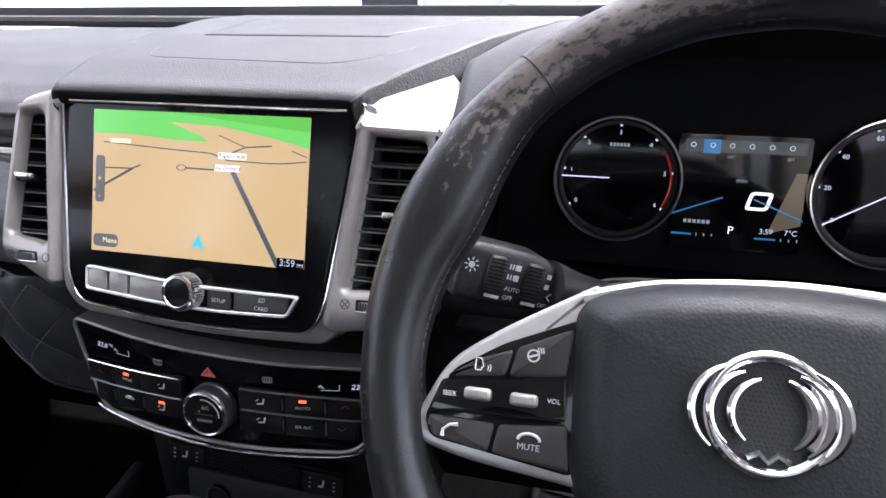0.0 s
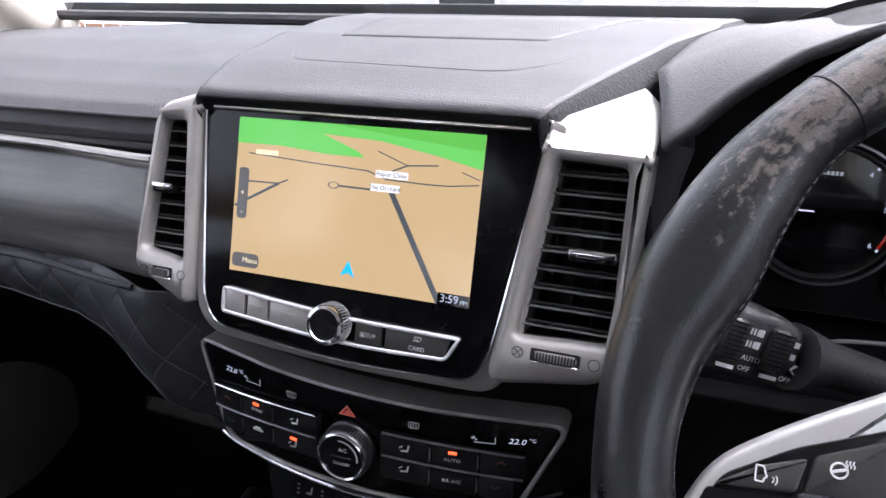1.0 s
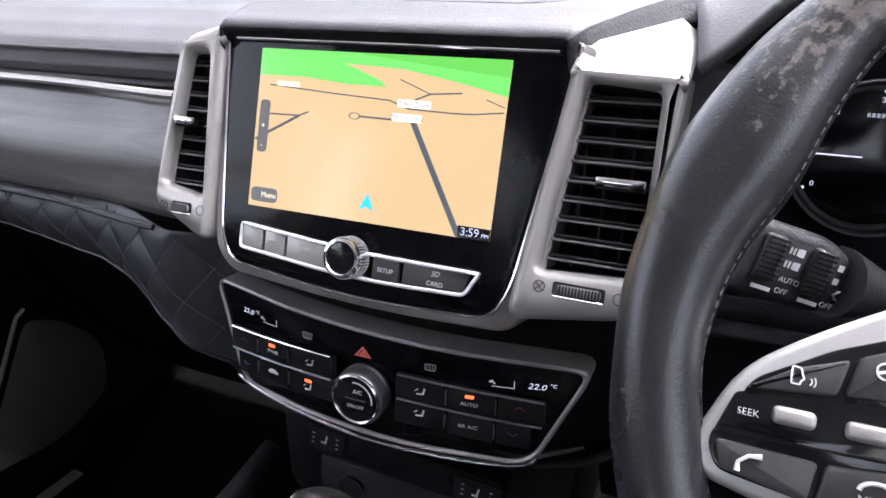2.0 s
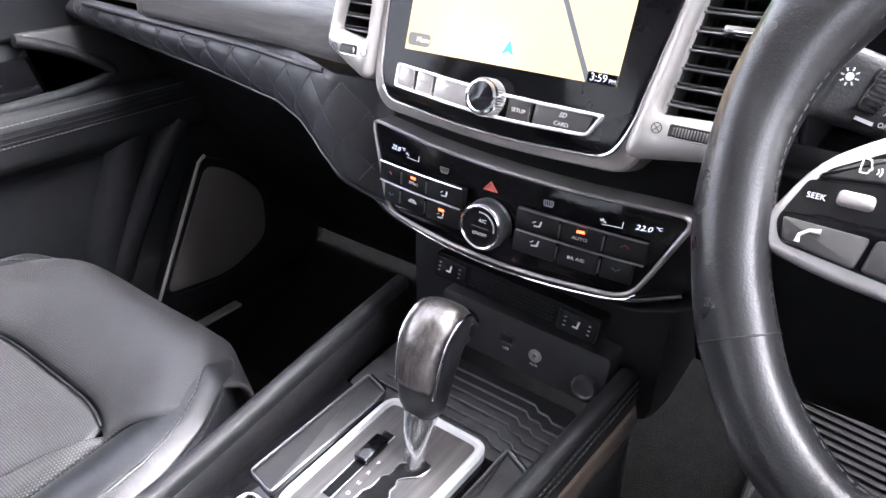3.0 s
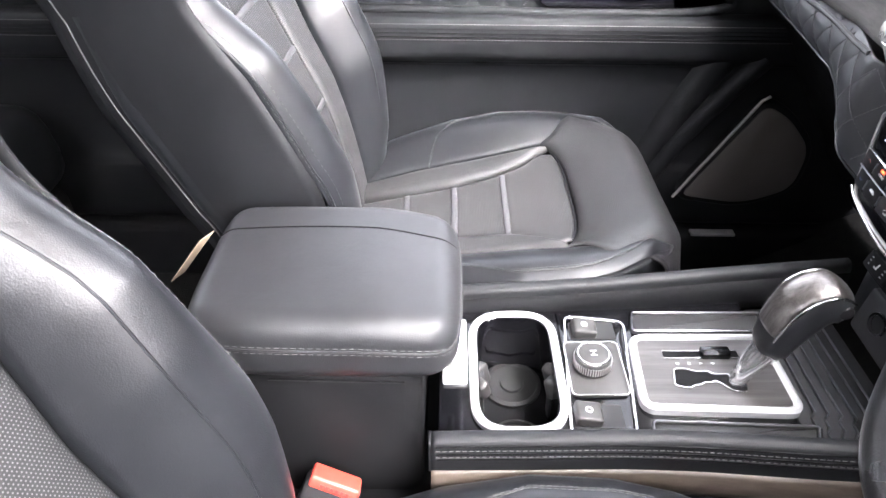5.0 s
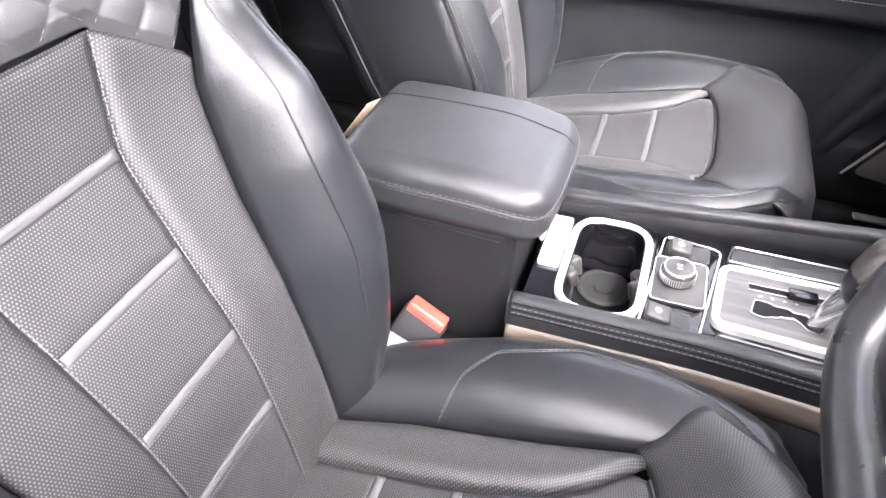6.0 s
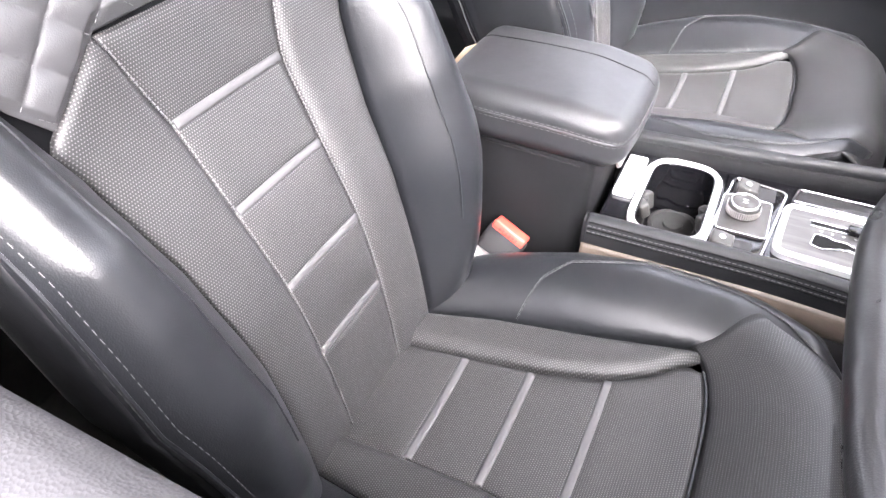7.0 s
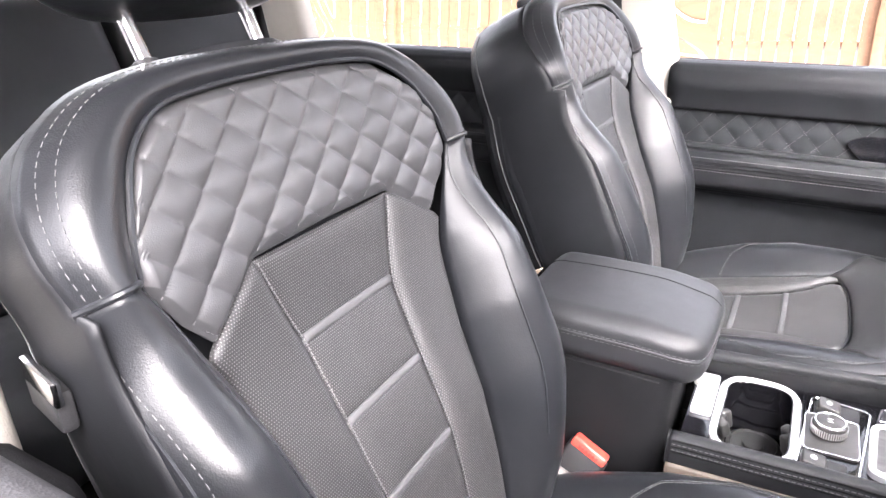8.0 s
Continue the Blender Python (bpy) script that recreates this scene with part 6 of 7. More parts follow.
part("badge_field", prism(circle(0, 0, 0.024, 40), logo_m, -0.002, 0.0012), GRILLE_DARK, badge)
for k, (r0, off) in enumerate(((0.0165, 0.0), (0.0195, -0.006), (0.0225, -0.011))):
    pts = [logo_m @ Vector((off + r0 * math.cos(radians(a)), r0 * 0.95 * math.sin(radians(a)), 0.003)) for a in range(105, 238, 8)]
    part("badge_wing", tube(pts, [0.0016 * math.sin(math.pi * (i + 0.6) / (len(pts) + 0.2)) + 0.0005 for i in range(len(pts))], 8), CHROME, badge)
for k, (r0, off) in enumerate(((0.0175, 0.001), (0.0205, 0.005), (0.0235, 0.008))):
    pts = [logo_m @ Vector((off + r0 * math.cos(radians(a)), r0 * 0.95 * math.sin(radians(a)), 0.003)) for a in range(70, -60, -8)]
    part("badge_wing", tube(pts, [0.0022 * math.sin(math.pi * (i + 0.6) / (len(pts) + 0.2)) + 0.0006 for i in range(len(pts))], 8), CHROME, badge)
wing = [Vector((0.004 + 0.0265 * math.cos(radians(a)), 0.0245 * math.sin(radians(a)))) for a in range(-42, 46, 6)] + [Vector((0.0165 * math.cos(radians(a)), 0.0165 * math.sin(radians(a)))) for a in range(44, -48, -8)]
part("badge_wing", prism(wing, logo_m, 0.0, 0.0042, 0.0012), CHROME, badge, "broad polished wing of the badge")
part("badge_tail", tube([logo_m @ Vector(p) for p in ((-0.009, -0.020, 0.003), (-0.004, -0.0175, 0.003), (0.0, -0.021, 0.003), (0.004, -0.0175, 0.003), (0.009, -0.020, 0.003))], 0.0014, 6), CHROME, badge)


def spoke(sg):
    f = (lambda pts: [Vector(p) for p in pts]) if sg < 0 else mirrored
    outer = [(-0.164, -0.041), (-0.140, -0.046), (-0.088, -0.051), (-0.086, 0.043), (-0.100, 0.035), (-0.132, 0.016), (-0.155, -0.001), (-0.168, -0.030)]
    s = part("spoke_frame", prism(rounded(f(outer), [0.006, 0.01, 0.004, 0.004, 0.01, 0.02, 0.012, 0.008][::1 if sg < 0 else -1], 4), HUB_AT, -0.003, 0.0065, 0.003, 3), SPOKE_SILVER, wheel, "satin silver spoke frame")
    dark = [(-0.159, -0.0375), (-0.092, -0.046), (-0.091, 0.026), (-0.128, 0.010), (-0.151, -0.0045), (-0.163, -0.028)]
    part("button_bed", prism(rounded(f(dark), 0.004, 4), HUB_AT, 0.0, 0.0078, 0.001), PIANO, s)
    rows = [([(-0.154, -0.0085), (-0.1265, -0.0055), (-0.1235, 0.0075), (-0.139, 0.0015)], GREY_BUTTON), ([(-0.1245, -0.0050), (-0.0985, -0.0025), (-0.0965, 0.0200), (-0.1215, 0.0085)], GREY_BUTTON), ([(-0.158, -0.0365), (-0.131, -0.0405), (-0.129, -0.0275), (-0.1605, -0.0270)], GREY_BUTTON), ([(-0.129, -0.0405), (-0.0935, -0.0440), (-0.0960, -0.0240), (-0.127, -0.0275)], GREY_BUTTON)]
    for pts, mat in rows:
        part("button", prism(rounded(f(pts), 0.002, 3), HUB_AT, 0.004, 0.0100, 0.0012), mat, s)
    for x in (-0.138, -0.1165):
        part("roller", box(on(HUB_AT, sg * -x, -0.0150, 0.0098), 0.0130, 0.0060, 0.006, 0.0020, 3), SILVER, s, "silver roller switch")
    part("roller_bed", prism(rounded(f([(-0.1615, -0.0255), (-0.0965, -0.0225), (-0.0985, -0.0038), (-0.156, -0.0100)]), 0.002, 3), HUB_AT, 0.004, 0.0084, 0.0008), PIANO, s)
    return s


left_spoke = spoke(-1)
spoke(1)
part("button_text", lettering("SEEK", 0.0033, on(HUB_AT, -0.1515, -0.0165, 0.0088), 0.0002), ICON, left_spoke)
part("button_text", lettering("VOL", 0.0032, on(HUB_AT, -0.1030, -0.0140, 0.0088), 0.0002), ICON, left_spoke)
part("button_text", lettering("MUTE", 0.0040, on(HUB_AT, -0.1125, -0.0355, 0.0104), 0.0002), ICON, left_spoke)
part("phone_symbol", tube([HUB_AT @ Vector((-0.1485 + x, -0.0330 + y, 0.0104)) for x, y in ((-0.004, -0.003), (-0.004, 0.0), (-0.001, 0.0025), (0.003, 0.003))], [0.0011, 0.0007, 0.0007, 0.0011], 6), ICON, left_spoke)
part("phone_symbol", tube([HUB_AT @ Vector((-0.1125 + 0.005 * math.cos(a), -0.0325 + 0.003 * math.sin(a), 0.0104)) for a in [math.pi * i / 8 for i in range(9)]], 0.0008, 6), ICON, left_spoke)
head = rounded([(-0.0022, -0.0030), (0.0012, -0.0030), (0.0012, -0.0016), (0.0024, -0.0008), (0.0014, 0.0010), (0.0014, 0.0022), (0.0004, 0.0032), (-0.0022, 0.0032)], 0.0006, 2)
part("voice_symbol", joined(border(head, grown(head, -0.0006), on(HUB_AT, -0.1385, -0.0012, 0.0100), 0.0, 0.0006, 0.0001), *[tube([HUB_AT @ Vector((-0.1352 + d + 0.0010 * math.cos(q), -0.0025 + r * math.sin(q), 0.0103)) for q in (-1.1, -0.5, 0.0, 0.5, 1.1)], 0.0003, 5) for d, r in ((0.0, 0.0012), (0.0011, 0.0018))]), ICON, left_spoke)
part("wheel_heat_symbol", joined(border(circle(0, 0, 0.0030, 20), circle(0, 0, 0.0023, 20), on(HUB_AT, -0.1140, 0.0055, 0.0100), 0.0, 0.0005, 0.0001), box(on(HUB_AT, -0.1140, 0.0055, 0.0102, 20), 0.0046, 0.0010, 0.0004), *[tube([HUB_AT @ Vector((-0.1118 + d + 0.0004 * math.sin(q * 2.1), 0.0068 + 0.0009 * q, 0.0103)) for q in range(4)], 0.0003, 5) for d in (0.0, 0.0011, 0.0022)]), ICON, left_spoke)
low = rounded([Vector(p) for p in ((-0.040, -0.142), (0.040, -0.142), (0.050, -0.078), (-0.050, -0.078))], 0.008, 4)
part("lower_spoke", prism(low, HUB_AT, -0.016, 0.004, 0.004, 3), SPOKE_SILVER, wheel, "silver lower spoke")
part("lower_spoke_recess", prism(grown(low, -0.016), HUB_AT, 0.0, 0.0055, 0.001), PLASTIC, wheel, "black recess of the lower spoke")

# column shroud, light stalk
column = thing("steering_column", "black plastic steering column shroud", "steering column", at=(0.383, 0.55, 0.72))
axis = WHEEL.to_3x3() @ Vector((0, 0, -1))
cen = WHEEL.translation
part("shroud", box(axes(cen + axis * 0.15 + Vector((0, 0, -0.012)), (1, 0, 0), -axis), 0.13, 0.20, 0.075, 0.025, 4), PLASTIC, column, "", 60)
stalk = thing("light_stalk", "black light stalk with grey rotary switches", "control stalk", at=(0.30, 0.52, 0.775))
st = axes((0.2395, 0.5125, 0.7895), (0.048, 0.019, -0.017), (0.10, 0.25, 1)) @ Matrix.Scale(0.90, 4)
part("stalk_arm", tube([st @ Vector(p) for p in ((0.115, -0.002, -0.01), (0.06, 0, -0.005), (0.035, 0, 0))], [0.010, 0.012, 0.017], 16), PLASTIC, stalk)
part("stalk_pod", prism(rounded([(-0.032, -0.022), (0.036, -0.018), (0.040, 0.012), (0.024, 0.020), (-0.030, 0.020)], 0.010, 5), st, -0.022, 0.006, 0.006, 3), PLASTIC, stalk, "rounded black stalk end")
for x in (-0.006, 0.020):
    part("rotary_grip", box(on(st, x, 0.002, 0.006), 0.0115, 0.024, 0.008, 0.003, 3), GREY_BUTTON, stalk, "ribbed rotary switch")
    for i in range(9):
        part("grip_rib", box(on(st, x, -0.008 + 0.0025 * i, 0.0102), 0.0112, 0.0009, 0.0008), DARK_BUTTON, stalk)
    part("grip_mark", box(on(st, x + 0.002, -0.0135, 0.0066), 0.010, 0.0020, 0.0010), ICON, stalk)
part("stalk_symbol", joined(lathe([(0.0022, 0), (0.0022, 0.0005), (0, 0.0005)], on(st, -0.0225, 0.004, 0.0062), 12), *[box(on(st, -0.0225 + 0.0040 * math.cos(radians(a)), 0.004 + 0.0040 * math.sin(radians(a)), 0.0064, a), 0.0018, 0.0008, 0.0005) for a in range(0, 360, 45)]), ICON, stalk, "white lamp symbol")
for text, x, y in (("AUTO", 0.006, -0.0065), ("OFF", 0.004, -0.0125), ("OFF", 0.029, -0.0125)):
    part("stalk_text", lettering(text, 0.0040, on(st, x + 0.003, y, 0.0064), 0.0002), ICON, stalk)
for y in (0.0085, 0.0015):
    part("stalk_symbol", joined(*[box(on(st, 0.0055 + d, y, 0.0064), 0.0010, 0.0035, 0.0004) for d in (-0.002, 0.0, 0.002)], box(on(st, 0.0095, y, 0.0064), 0.0028, 0.0040, 0.0004)), ICON, stalk)
    part("stalk_symbol", box(on(st, 0.0315, y - 0.001, 0.0064), 0.0030, 0.0032, 0.0004), ICON, stalk)
part("arrow_symbol", border(rounded([(-0.007, 0), (-0.003, 0.0035), (-0.003, 0.0015), (0.003, 0.0015), (0.003, 0.0035), (0.007, 0), (0.003, -0.0035), (0.003, -0.0015), (-0.003, -0.0015), (-0.003, -0.0035)], 0.0002, 1), grown(rounded([(-0.007, 0), (-0.003, 0.0035), (-0.003, 0.0015), (0.003, 0.0015), (0.003, 0.0035), (0.007, 0), (0.003, -0.0035), (0.003, -0.0015), (-0.003, -0.0015), (-0.003, -0.0035)], 0.0002, 1), -0.0007), on(st, 0.040, -0.006, 0.004), 0.0, 0.0026, 0.0001), ICON, stalk)

# ---- instrument cluster ----
cluster = thing("instrument_cluster", "lit instrument cluster with rev counter, speedometer and display", "instrument cluster", at=(0.41, 0.72, 0.78))
CL = axes((0.306, 0.715, 0.7945), (1, 0, 0), (0, 0.18, 1))
part("cluster_housing", prism(rect(-0.10, -0.075, 0.31, 0.10, 0.01), CL, -0.03, -0.004), DEEP, cluster)


def gauge(x, r, name):
    g = part(name, border(circle(x, 0, r, 48), circle(x, 0, r * 0.955, 48), CL, -0.004, 0.010, 0.002), CHROME if r > 0.055 else GUN, cluster, "chrome ringed dial")
    part("dial_step", border(circle(x, 0, r * 0.955, 48), circle(x, 0, r * 0.86, 48), CL, -0.004, 0.004, 0.002), GREY_BUTTON, g)
    part("dial_face", prism(circle(x, 0, r * 0.88, 48), CL, -0.004, 0.0005), LCD_BLACK, g)
    return g


def tick(g, x, r, a, length, w, mat):
    q = radians(a)
    part("tick", box(on(CL, x + (r - length / 2) * math.cos(q), (r - length / 2) * math.sin(q), 0.0012, a), length, w, 0.0006), mat, g)


rev = gauge(0.0, 0.0525, "rev_counter")
for i in range(13):
    a = 212 - 244 * i / 12
    tick(rev, 0, 0.0490, a, 0.0055 if i % 2 == 0 else 0.0030, 0.0020 if i % 2 == 0 else 0.0010, WHITE_LED)
    if i % 2 == 0:
        q = radians(a)
        part("numeral", lettering(str(i // 2), 0.0052, on(CL, 0.0385 * math.cos(q), 0.0385 * math.sin(q), 0.0012), 0.0003), WHITE_LED, rev)
part("red_zone", tube([CL @ Vector((0.0435 * math.cos(radians(a)), 0.0435 * math.sin(radians(a)), 0.0012)) for a in range(-30, 32, 4)], 0.0010, 5), RED_ZONE, rev)
part("scale_text", joined(*[box(on(CL, -0.007 + 0.0028 * i, 0.0285, 0.0010), 0.0020, 0.0028, 0.0004) for i in range(6)]), DIM_LED, rev)
part("needle", box(on(CL, -0.026, 0.0005, 0.003), 0.040, 0.0009, 0.0010), NEEDLE, rev, "lit white needle")
speed = gauge(0.205, 0.0590, "speedometer")
for i in range(15):
    a = 212 - 244 * i / 14
    tick(speed, 0.205, 0.0550, a, 0.0055 if i % 2 == 0 else 0.0030, 0.0020 if i % 2 == 0 else 0.0010, WHITE_LED)
    if i % 2 == 0:
        q = radians(a)
        part("numeral", lettering(str(i * 10), 0.0054, on(CL, 0.205 + 0.0440 * math.cos(q), 0.0440 * math.sin(q), 0.0012), 0.0003), WHITE_LED, speed)
part("needle", box(on(CL, 0.205 - 0.024, -0.015, 0.003, 31), 0.050, 0.0009, 0.0010), NEEDLE, speed, "lit white needle")
show = part("display", prism(rect(0.047, -0.054, 0.147, 0.040, 0.003), CL, -0.004, 0.0005), LCD_BLACK, cluster, "central display")
part("tab_bar", prism(rect(0.052, 0.026, 0.143, 0.036), CL, 0.0, 0.0009), DISPLAY_GREY, show)
part("tab_lit", prism(rect(0.066, 0.025, 0.079, 0.036), CL, 0.0, 0.0012), DISPLAY_BLUE, show)
for i in range(6):
    part("tab_symbol", border(circle(0.058 + 0.0148 * i, 0.0315, 0.0021, 12), circle(0.058 + 0.0148 * i, 0.0315, 0.0015, 12), CL, 0.0, 0.0016, 0.0001), WHITE_LED, show)
part("speed_digit", border(*[[Vector((p.x + 0.25 * p.y, p.y)) for p in rect(-w, -h, w, h, r, 4)] for w, h, r in ((0.0088, 0.0076, 0.0036), (0.0060, 0.0050, 0.0018))], on(CL, 0.113, -0.012, 0.0), 0.0, 0.0014, 0.0002), BRIGHT_LED, show, "large lit speed figure")
part("unit_text", lettering("MPH", 0.0042, on(CL, 0.098, 0.0035, 0.0010), 0.0003), DIM_LED, show)
part("tab_text", lettering("OFF", 0.0034, on(CL, 0.0875, 0.0225, 0.0010), 0.0002), DIM_LED, show)
part("tab_text", lettering("SET", 0.0034, on(CL, 0.132, 0.0225, 0.0010), 0.0002), DIM_LED, show)
for sg in (-1, 1):
    pts = [CL @ Vector((0.097 + sg * x, y, 0.001)) for x, y in ((0.012, -0.0105), (0.050, -0.026))]
    part("lane_line", tube(pts, 0.0007, 5), DISPLAY_BLUE, show)
# glowing tan patch that stands in for a sheen across the display
part("display_sheen", prism([Vector(p) for p in ((0.122, -0.038), (0.146, -0.030), (0.146, 0.012), (0.138, 0.012))], CL, 0.0, 0.0007), SHEEN_GLOW, show)
part("gear_letter", lettering("P", 0.0095, on(CL, 0.094, -0.0375, 0.0012), 0.0003), BRIGHT_LED, show)
part("clock_text", lettering("3:59", 0.0062, on(CL, 0.121, -0.0365, 0.0012), 0.0003), WHITE_LED, show)
part("outside_text", lettering("7°C", 0.0062, on(CL, 0.1395, -0.0365, 0.0012), 0.0003), WHITE_LED, show)
part("trip_bars", joined(*[box(on(CL, 0.058 + 0.0036 * i, -0.0315, 0.0010), 0.0026, 0.0030, 0.0004) for i in range(6)]), DIM_LED, show)
for x in (0.056, 0.121):
    part("level_bar", box(on(CL, x, -0.0425, 0.0010), 0.016, 0.0016, 0.0004), DISPLAY_BLUE, show)
    part("level_mark", joined(*[box(on(CL, x + 0.012 + 0.006 * i, -0.0425, 0.0010), 0.0008, 0.0024, 0.0004) for i in range(3)]), DIM_LED, show)

part("column_edge", tube(spline([(0.272, 0.590, 0.735), (0.293, 0.592, 0.750), (0.314, 0.594, 0.757), (0.386, 0.594, 0.759), (0.48, 0.592, 0.755)], 40), 0.0014, 6), SILVER_BUTTON, cluster, "thin bright lip below the instruments")


# ---- front seats ----
def front_seat(cx):
    rec, slope = radians(25.5), radians(11.5)
    front = Vector((0, math.cos(rec), math.sin(rec)))
    upv = Vector((0, -math.sin(rec), math.cos(rec)))
    c_back = Vector((cx, -0.0945, 0.628))
    fwd, rise = Vector((0, math.cos(slope), math.sin(slope))), Vector((0, -math.sin(slope), math.cos(slope)))
    c_cush = Vector((cx, 0.14, 0.400))

    def bk(u, v, d):
        return c_back + Vector((u, 0, 0)) + upv * v + front * (d + 0.030 * smooth(v, 0.06, 0.24) - 0.050 * (max(0.0, -0.07 - v) / 0.21) ** 1.4)

    def ck(u, f, d):
        return c_cush + Vector((u, 0, 0)) + fwd * f + rise * d

    seat = thing("front_seat", "black leather front car seat with perforated centre and quilted shoulders", "car seat", "front seats", at=(cx, 0.1, 0.15))

    outline = [(-0.26, 0.178), (-0.2, 0.2), (-0.16, 0.212), (-0.06, 0.231), (0.04, 0.229), (0.11, 0.227), (0.178, 0.227), (0.21, 0.226), (0.235, 0.198), (0.265, 0.180), (0.3, 0.140)]
    seam = [(-0.26, 0.118), (-0.1, 0.120), (0.0, 0.130), (0.09, 0.150), (0.13, 0.166), (0.178, 0.188)]
    crest = [(-0.26, 0.030), (-0.2, 0.050), (-0.1, 0.066), (0.0, 0.067), (0.06, 0.063), (0.11, 0.054), (0.16, 0.032), (0.178, 0.020)]
    inner = [(-0.26, 0.050), (-0.08, 0.056), (0.0, 0.059), (0.08, 0.064), (0.158, 0.088)]

    def dish(u, v):
        return 0.012 * (abs(u) / 0.15) ** 2

    def panel(name, pos, left, right, v0, v1, nu, nv, mat, parent, puff=0.004, extra=None, label="", thick=0.004):
        def fn(s, t):
            v = v0 + (v1 - v0) * t
            a, b = left(v), right(v)
            u = a + (b - a) * s
            e = min(s, 1 - s) * abs(b - a)
            g = min(t, 1 - t) * abs(v1 - v0)
            lift = puff * min(1.0, e / 0.012) ** 0.5 * min(1.0, g / 0.012 + 0.02) ** 0.5
            return pos(u, v, lift + (extra(u, v) if extra else 0.0))

        def uv(s, t):
            v = v0 + (v1 - v0) * t
            return (left(v) + (right(v) - left(v)) * s, v)
        return part(name, surface(fn, nu, nv, uv=uv, flip=(right(v0) > left(v0)) == (pos is bk)), mat, parent, label, 60, thick)

    # backrest: the perforated middle in five cushions between flat stitched ribs
    rest = thing_part("backrest_core", seat, bk, outline)
    ribs = [-0.162, -0.082, 0.0, 0.082]
    edges = [-0.30] + ribs + [0.158]
    for a, b in zip(edges, edges[1:]):
        panel("back_insert", bk, lambda v: -between(v, inner), lambda v: between(v, inner), a, b, 24, 12, PERF, seat, 0.0025, dish)
    for v in ribs:
        w = between(v, inner) - 0.002
        part("rib", surface(lambda s, t, v=v, w=w: bk(-w + 2 * w * s, v - 0.0045 + 0.009 * t, 0.0022 + 0.0012 * math.sin(math.pi * t) + dish(-w + 2 * w * s, v)), 24, 4, flip=True), LIT_RIB, seat, "flat stitched leather rib", 60, 0.002)
    # the perforated bands beside it, cut off slanting at the top
    top_edge = [(0.112, 0.0), (0.158, 1.0)]

    def band_outer(v):
        return between(v, seam) if v < 0.112 else between(v, seam) + (between(v, inner) + 0.004 - between(v, seam)) * between(v, top_edge)
    for sg in (-1, 1):
        panel("back_side_band", bk, lambda v, sg=sg: sg * between(v, inner), lambda v, sg=sg: sg * band_outer(v), -0.30, 0.158, 14, 66, PERF, seat, 0.007, dish)
        line = [bk(sg * between(v, inner), v, 0.0035 + dish(between(v, inner), v)) for v in [-0.29 + 0.448 * i / 60 for i in range(61)]]
        part("seam", stitches(line, 0.003, 0.0015, 0.0006), DARK_THREAD, seat)

    # quilted shoulder panel
    low = [(0.0, 0.162), (0.088, 0.160), (0.112, 0.140), (0.144, 0.118), (0.166, 0.142), (0.188, 0.178)]
    high = [(0.0, 0.287), (0.07, 0.285), (0.122, 0.277), (0.156, 0.253), (0.176, 0.220), (0.184, 0.198), (0.188, 0.179)]

    def quilt(s, t):
        u = -0.188 + 0.376 * s
        a, b = between(abs(u), low), between(abs(u), high)
        v = a + (b - a) * t
        rim = min(1.0, min(t, 1 - t) * (b - a) / 0.010, min(s, 1 - s) * 0.376 / 0.010)
        return bk(u, v, 0.002 + 0.012 * (u / 0.17) ** 2 + rim * (0.004 + 0.0052 * diamonds(u, v, 0.046, 0.86) ** 0.8))
    part("quilted_panel", surface(quilt, 220, 100, flip=True), QUILT, seat, "diamond quilted leather panel", 80, 0.004)
    def on_quilt(u, v):
        if abs(u) < 0.184 and between(abs(u), low) + 0.003 < v < between(abs(u), high) - 0.003:
            return bk(u, v, 0.0064 + 0.012 * (u / 0.17) ** 2)
    quilt_stitches(on_quilt, 0.046, 0.86, (-0.19, 0.19), (0.11, 0.29), seat, DARK_THREAD, 0.00032)
    arch = [bk(s * u, v, 0.008 + 0.012 * (u / 0.17) ** 2) for s, tab in ((-1, high[::-1]), (1, high[1:])) for u, v in tab]
    arch = spline(arch, 90)
    part("seam", stitches(arch, 0.004, 0.002, 0.0004), THREAD, seat)
    part("piping", tube(arch, 0.0022, 6), SEAT_LEATHER, seat)

    # shoulder border round the quilting
    inn = spline([(s * u, v, 0) for s, tab in ((-1, high[::-1]), (1, high[1:])) for u, v in tab], 60)
    rimline = [(0.226, 0.178), (0.231, 0.210), (0.222, 0.246), (0.197, 0.280), (0.152, 0.306), (0.085, 0.318), (0.0, 0.321)]
    out = spline([(s * u, v, 0) for s, tab in ((-1, rimline), (1, rimline[::-1][1:])) for u, v in tab], 60)

    def shoulder_round(t, v):
        """Depth across the smooth border, from the quilting to its outer seam; flatter towards its lower ends."""
        drop = 0.008 + 0.022 * smooth(v, 0.185, 0.275)
        return 0.008 * math.sin(math.pi * min(t * 1.1, 1)) - drop * t ** 3 + 0.010 * math.sin(math.pi * min(0.9 * t + 0.05, 1)) * math.exp(-max(0.0, v - 0.178) / 0.06)

    def yoke(s, t):
        i = min(int(s * 60), 59)
        w = s * 60 - i
        a, b = inn[i].lerp(inn[i + 1], w), out[i].lerp(out[i + 1], w)
        p = a.lerp(b, t)
        d = 0.005 + 0.012 * (a.x / 0.17) ** 2 + shoulder_round(t, p.y)
        return bk(p.x, p.y, d)
    part("shoulder_yoke", surface(yoke, 90, 14, flip=True), SEAT_LEATHER, seat, "smooth leather shoulder with double stitching", 80, 0.004)
    for w in (0.74, 0.86):
        part("seam", stitches([yoke(i / 120, w) + front * 0.0006 for i in range(121)], 0.004, 0.0031, 0.00034), THREAD, seat)

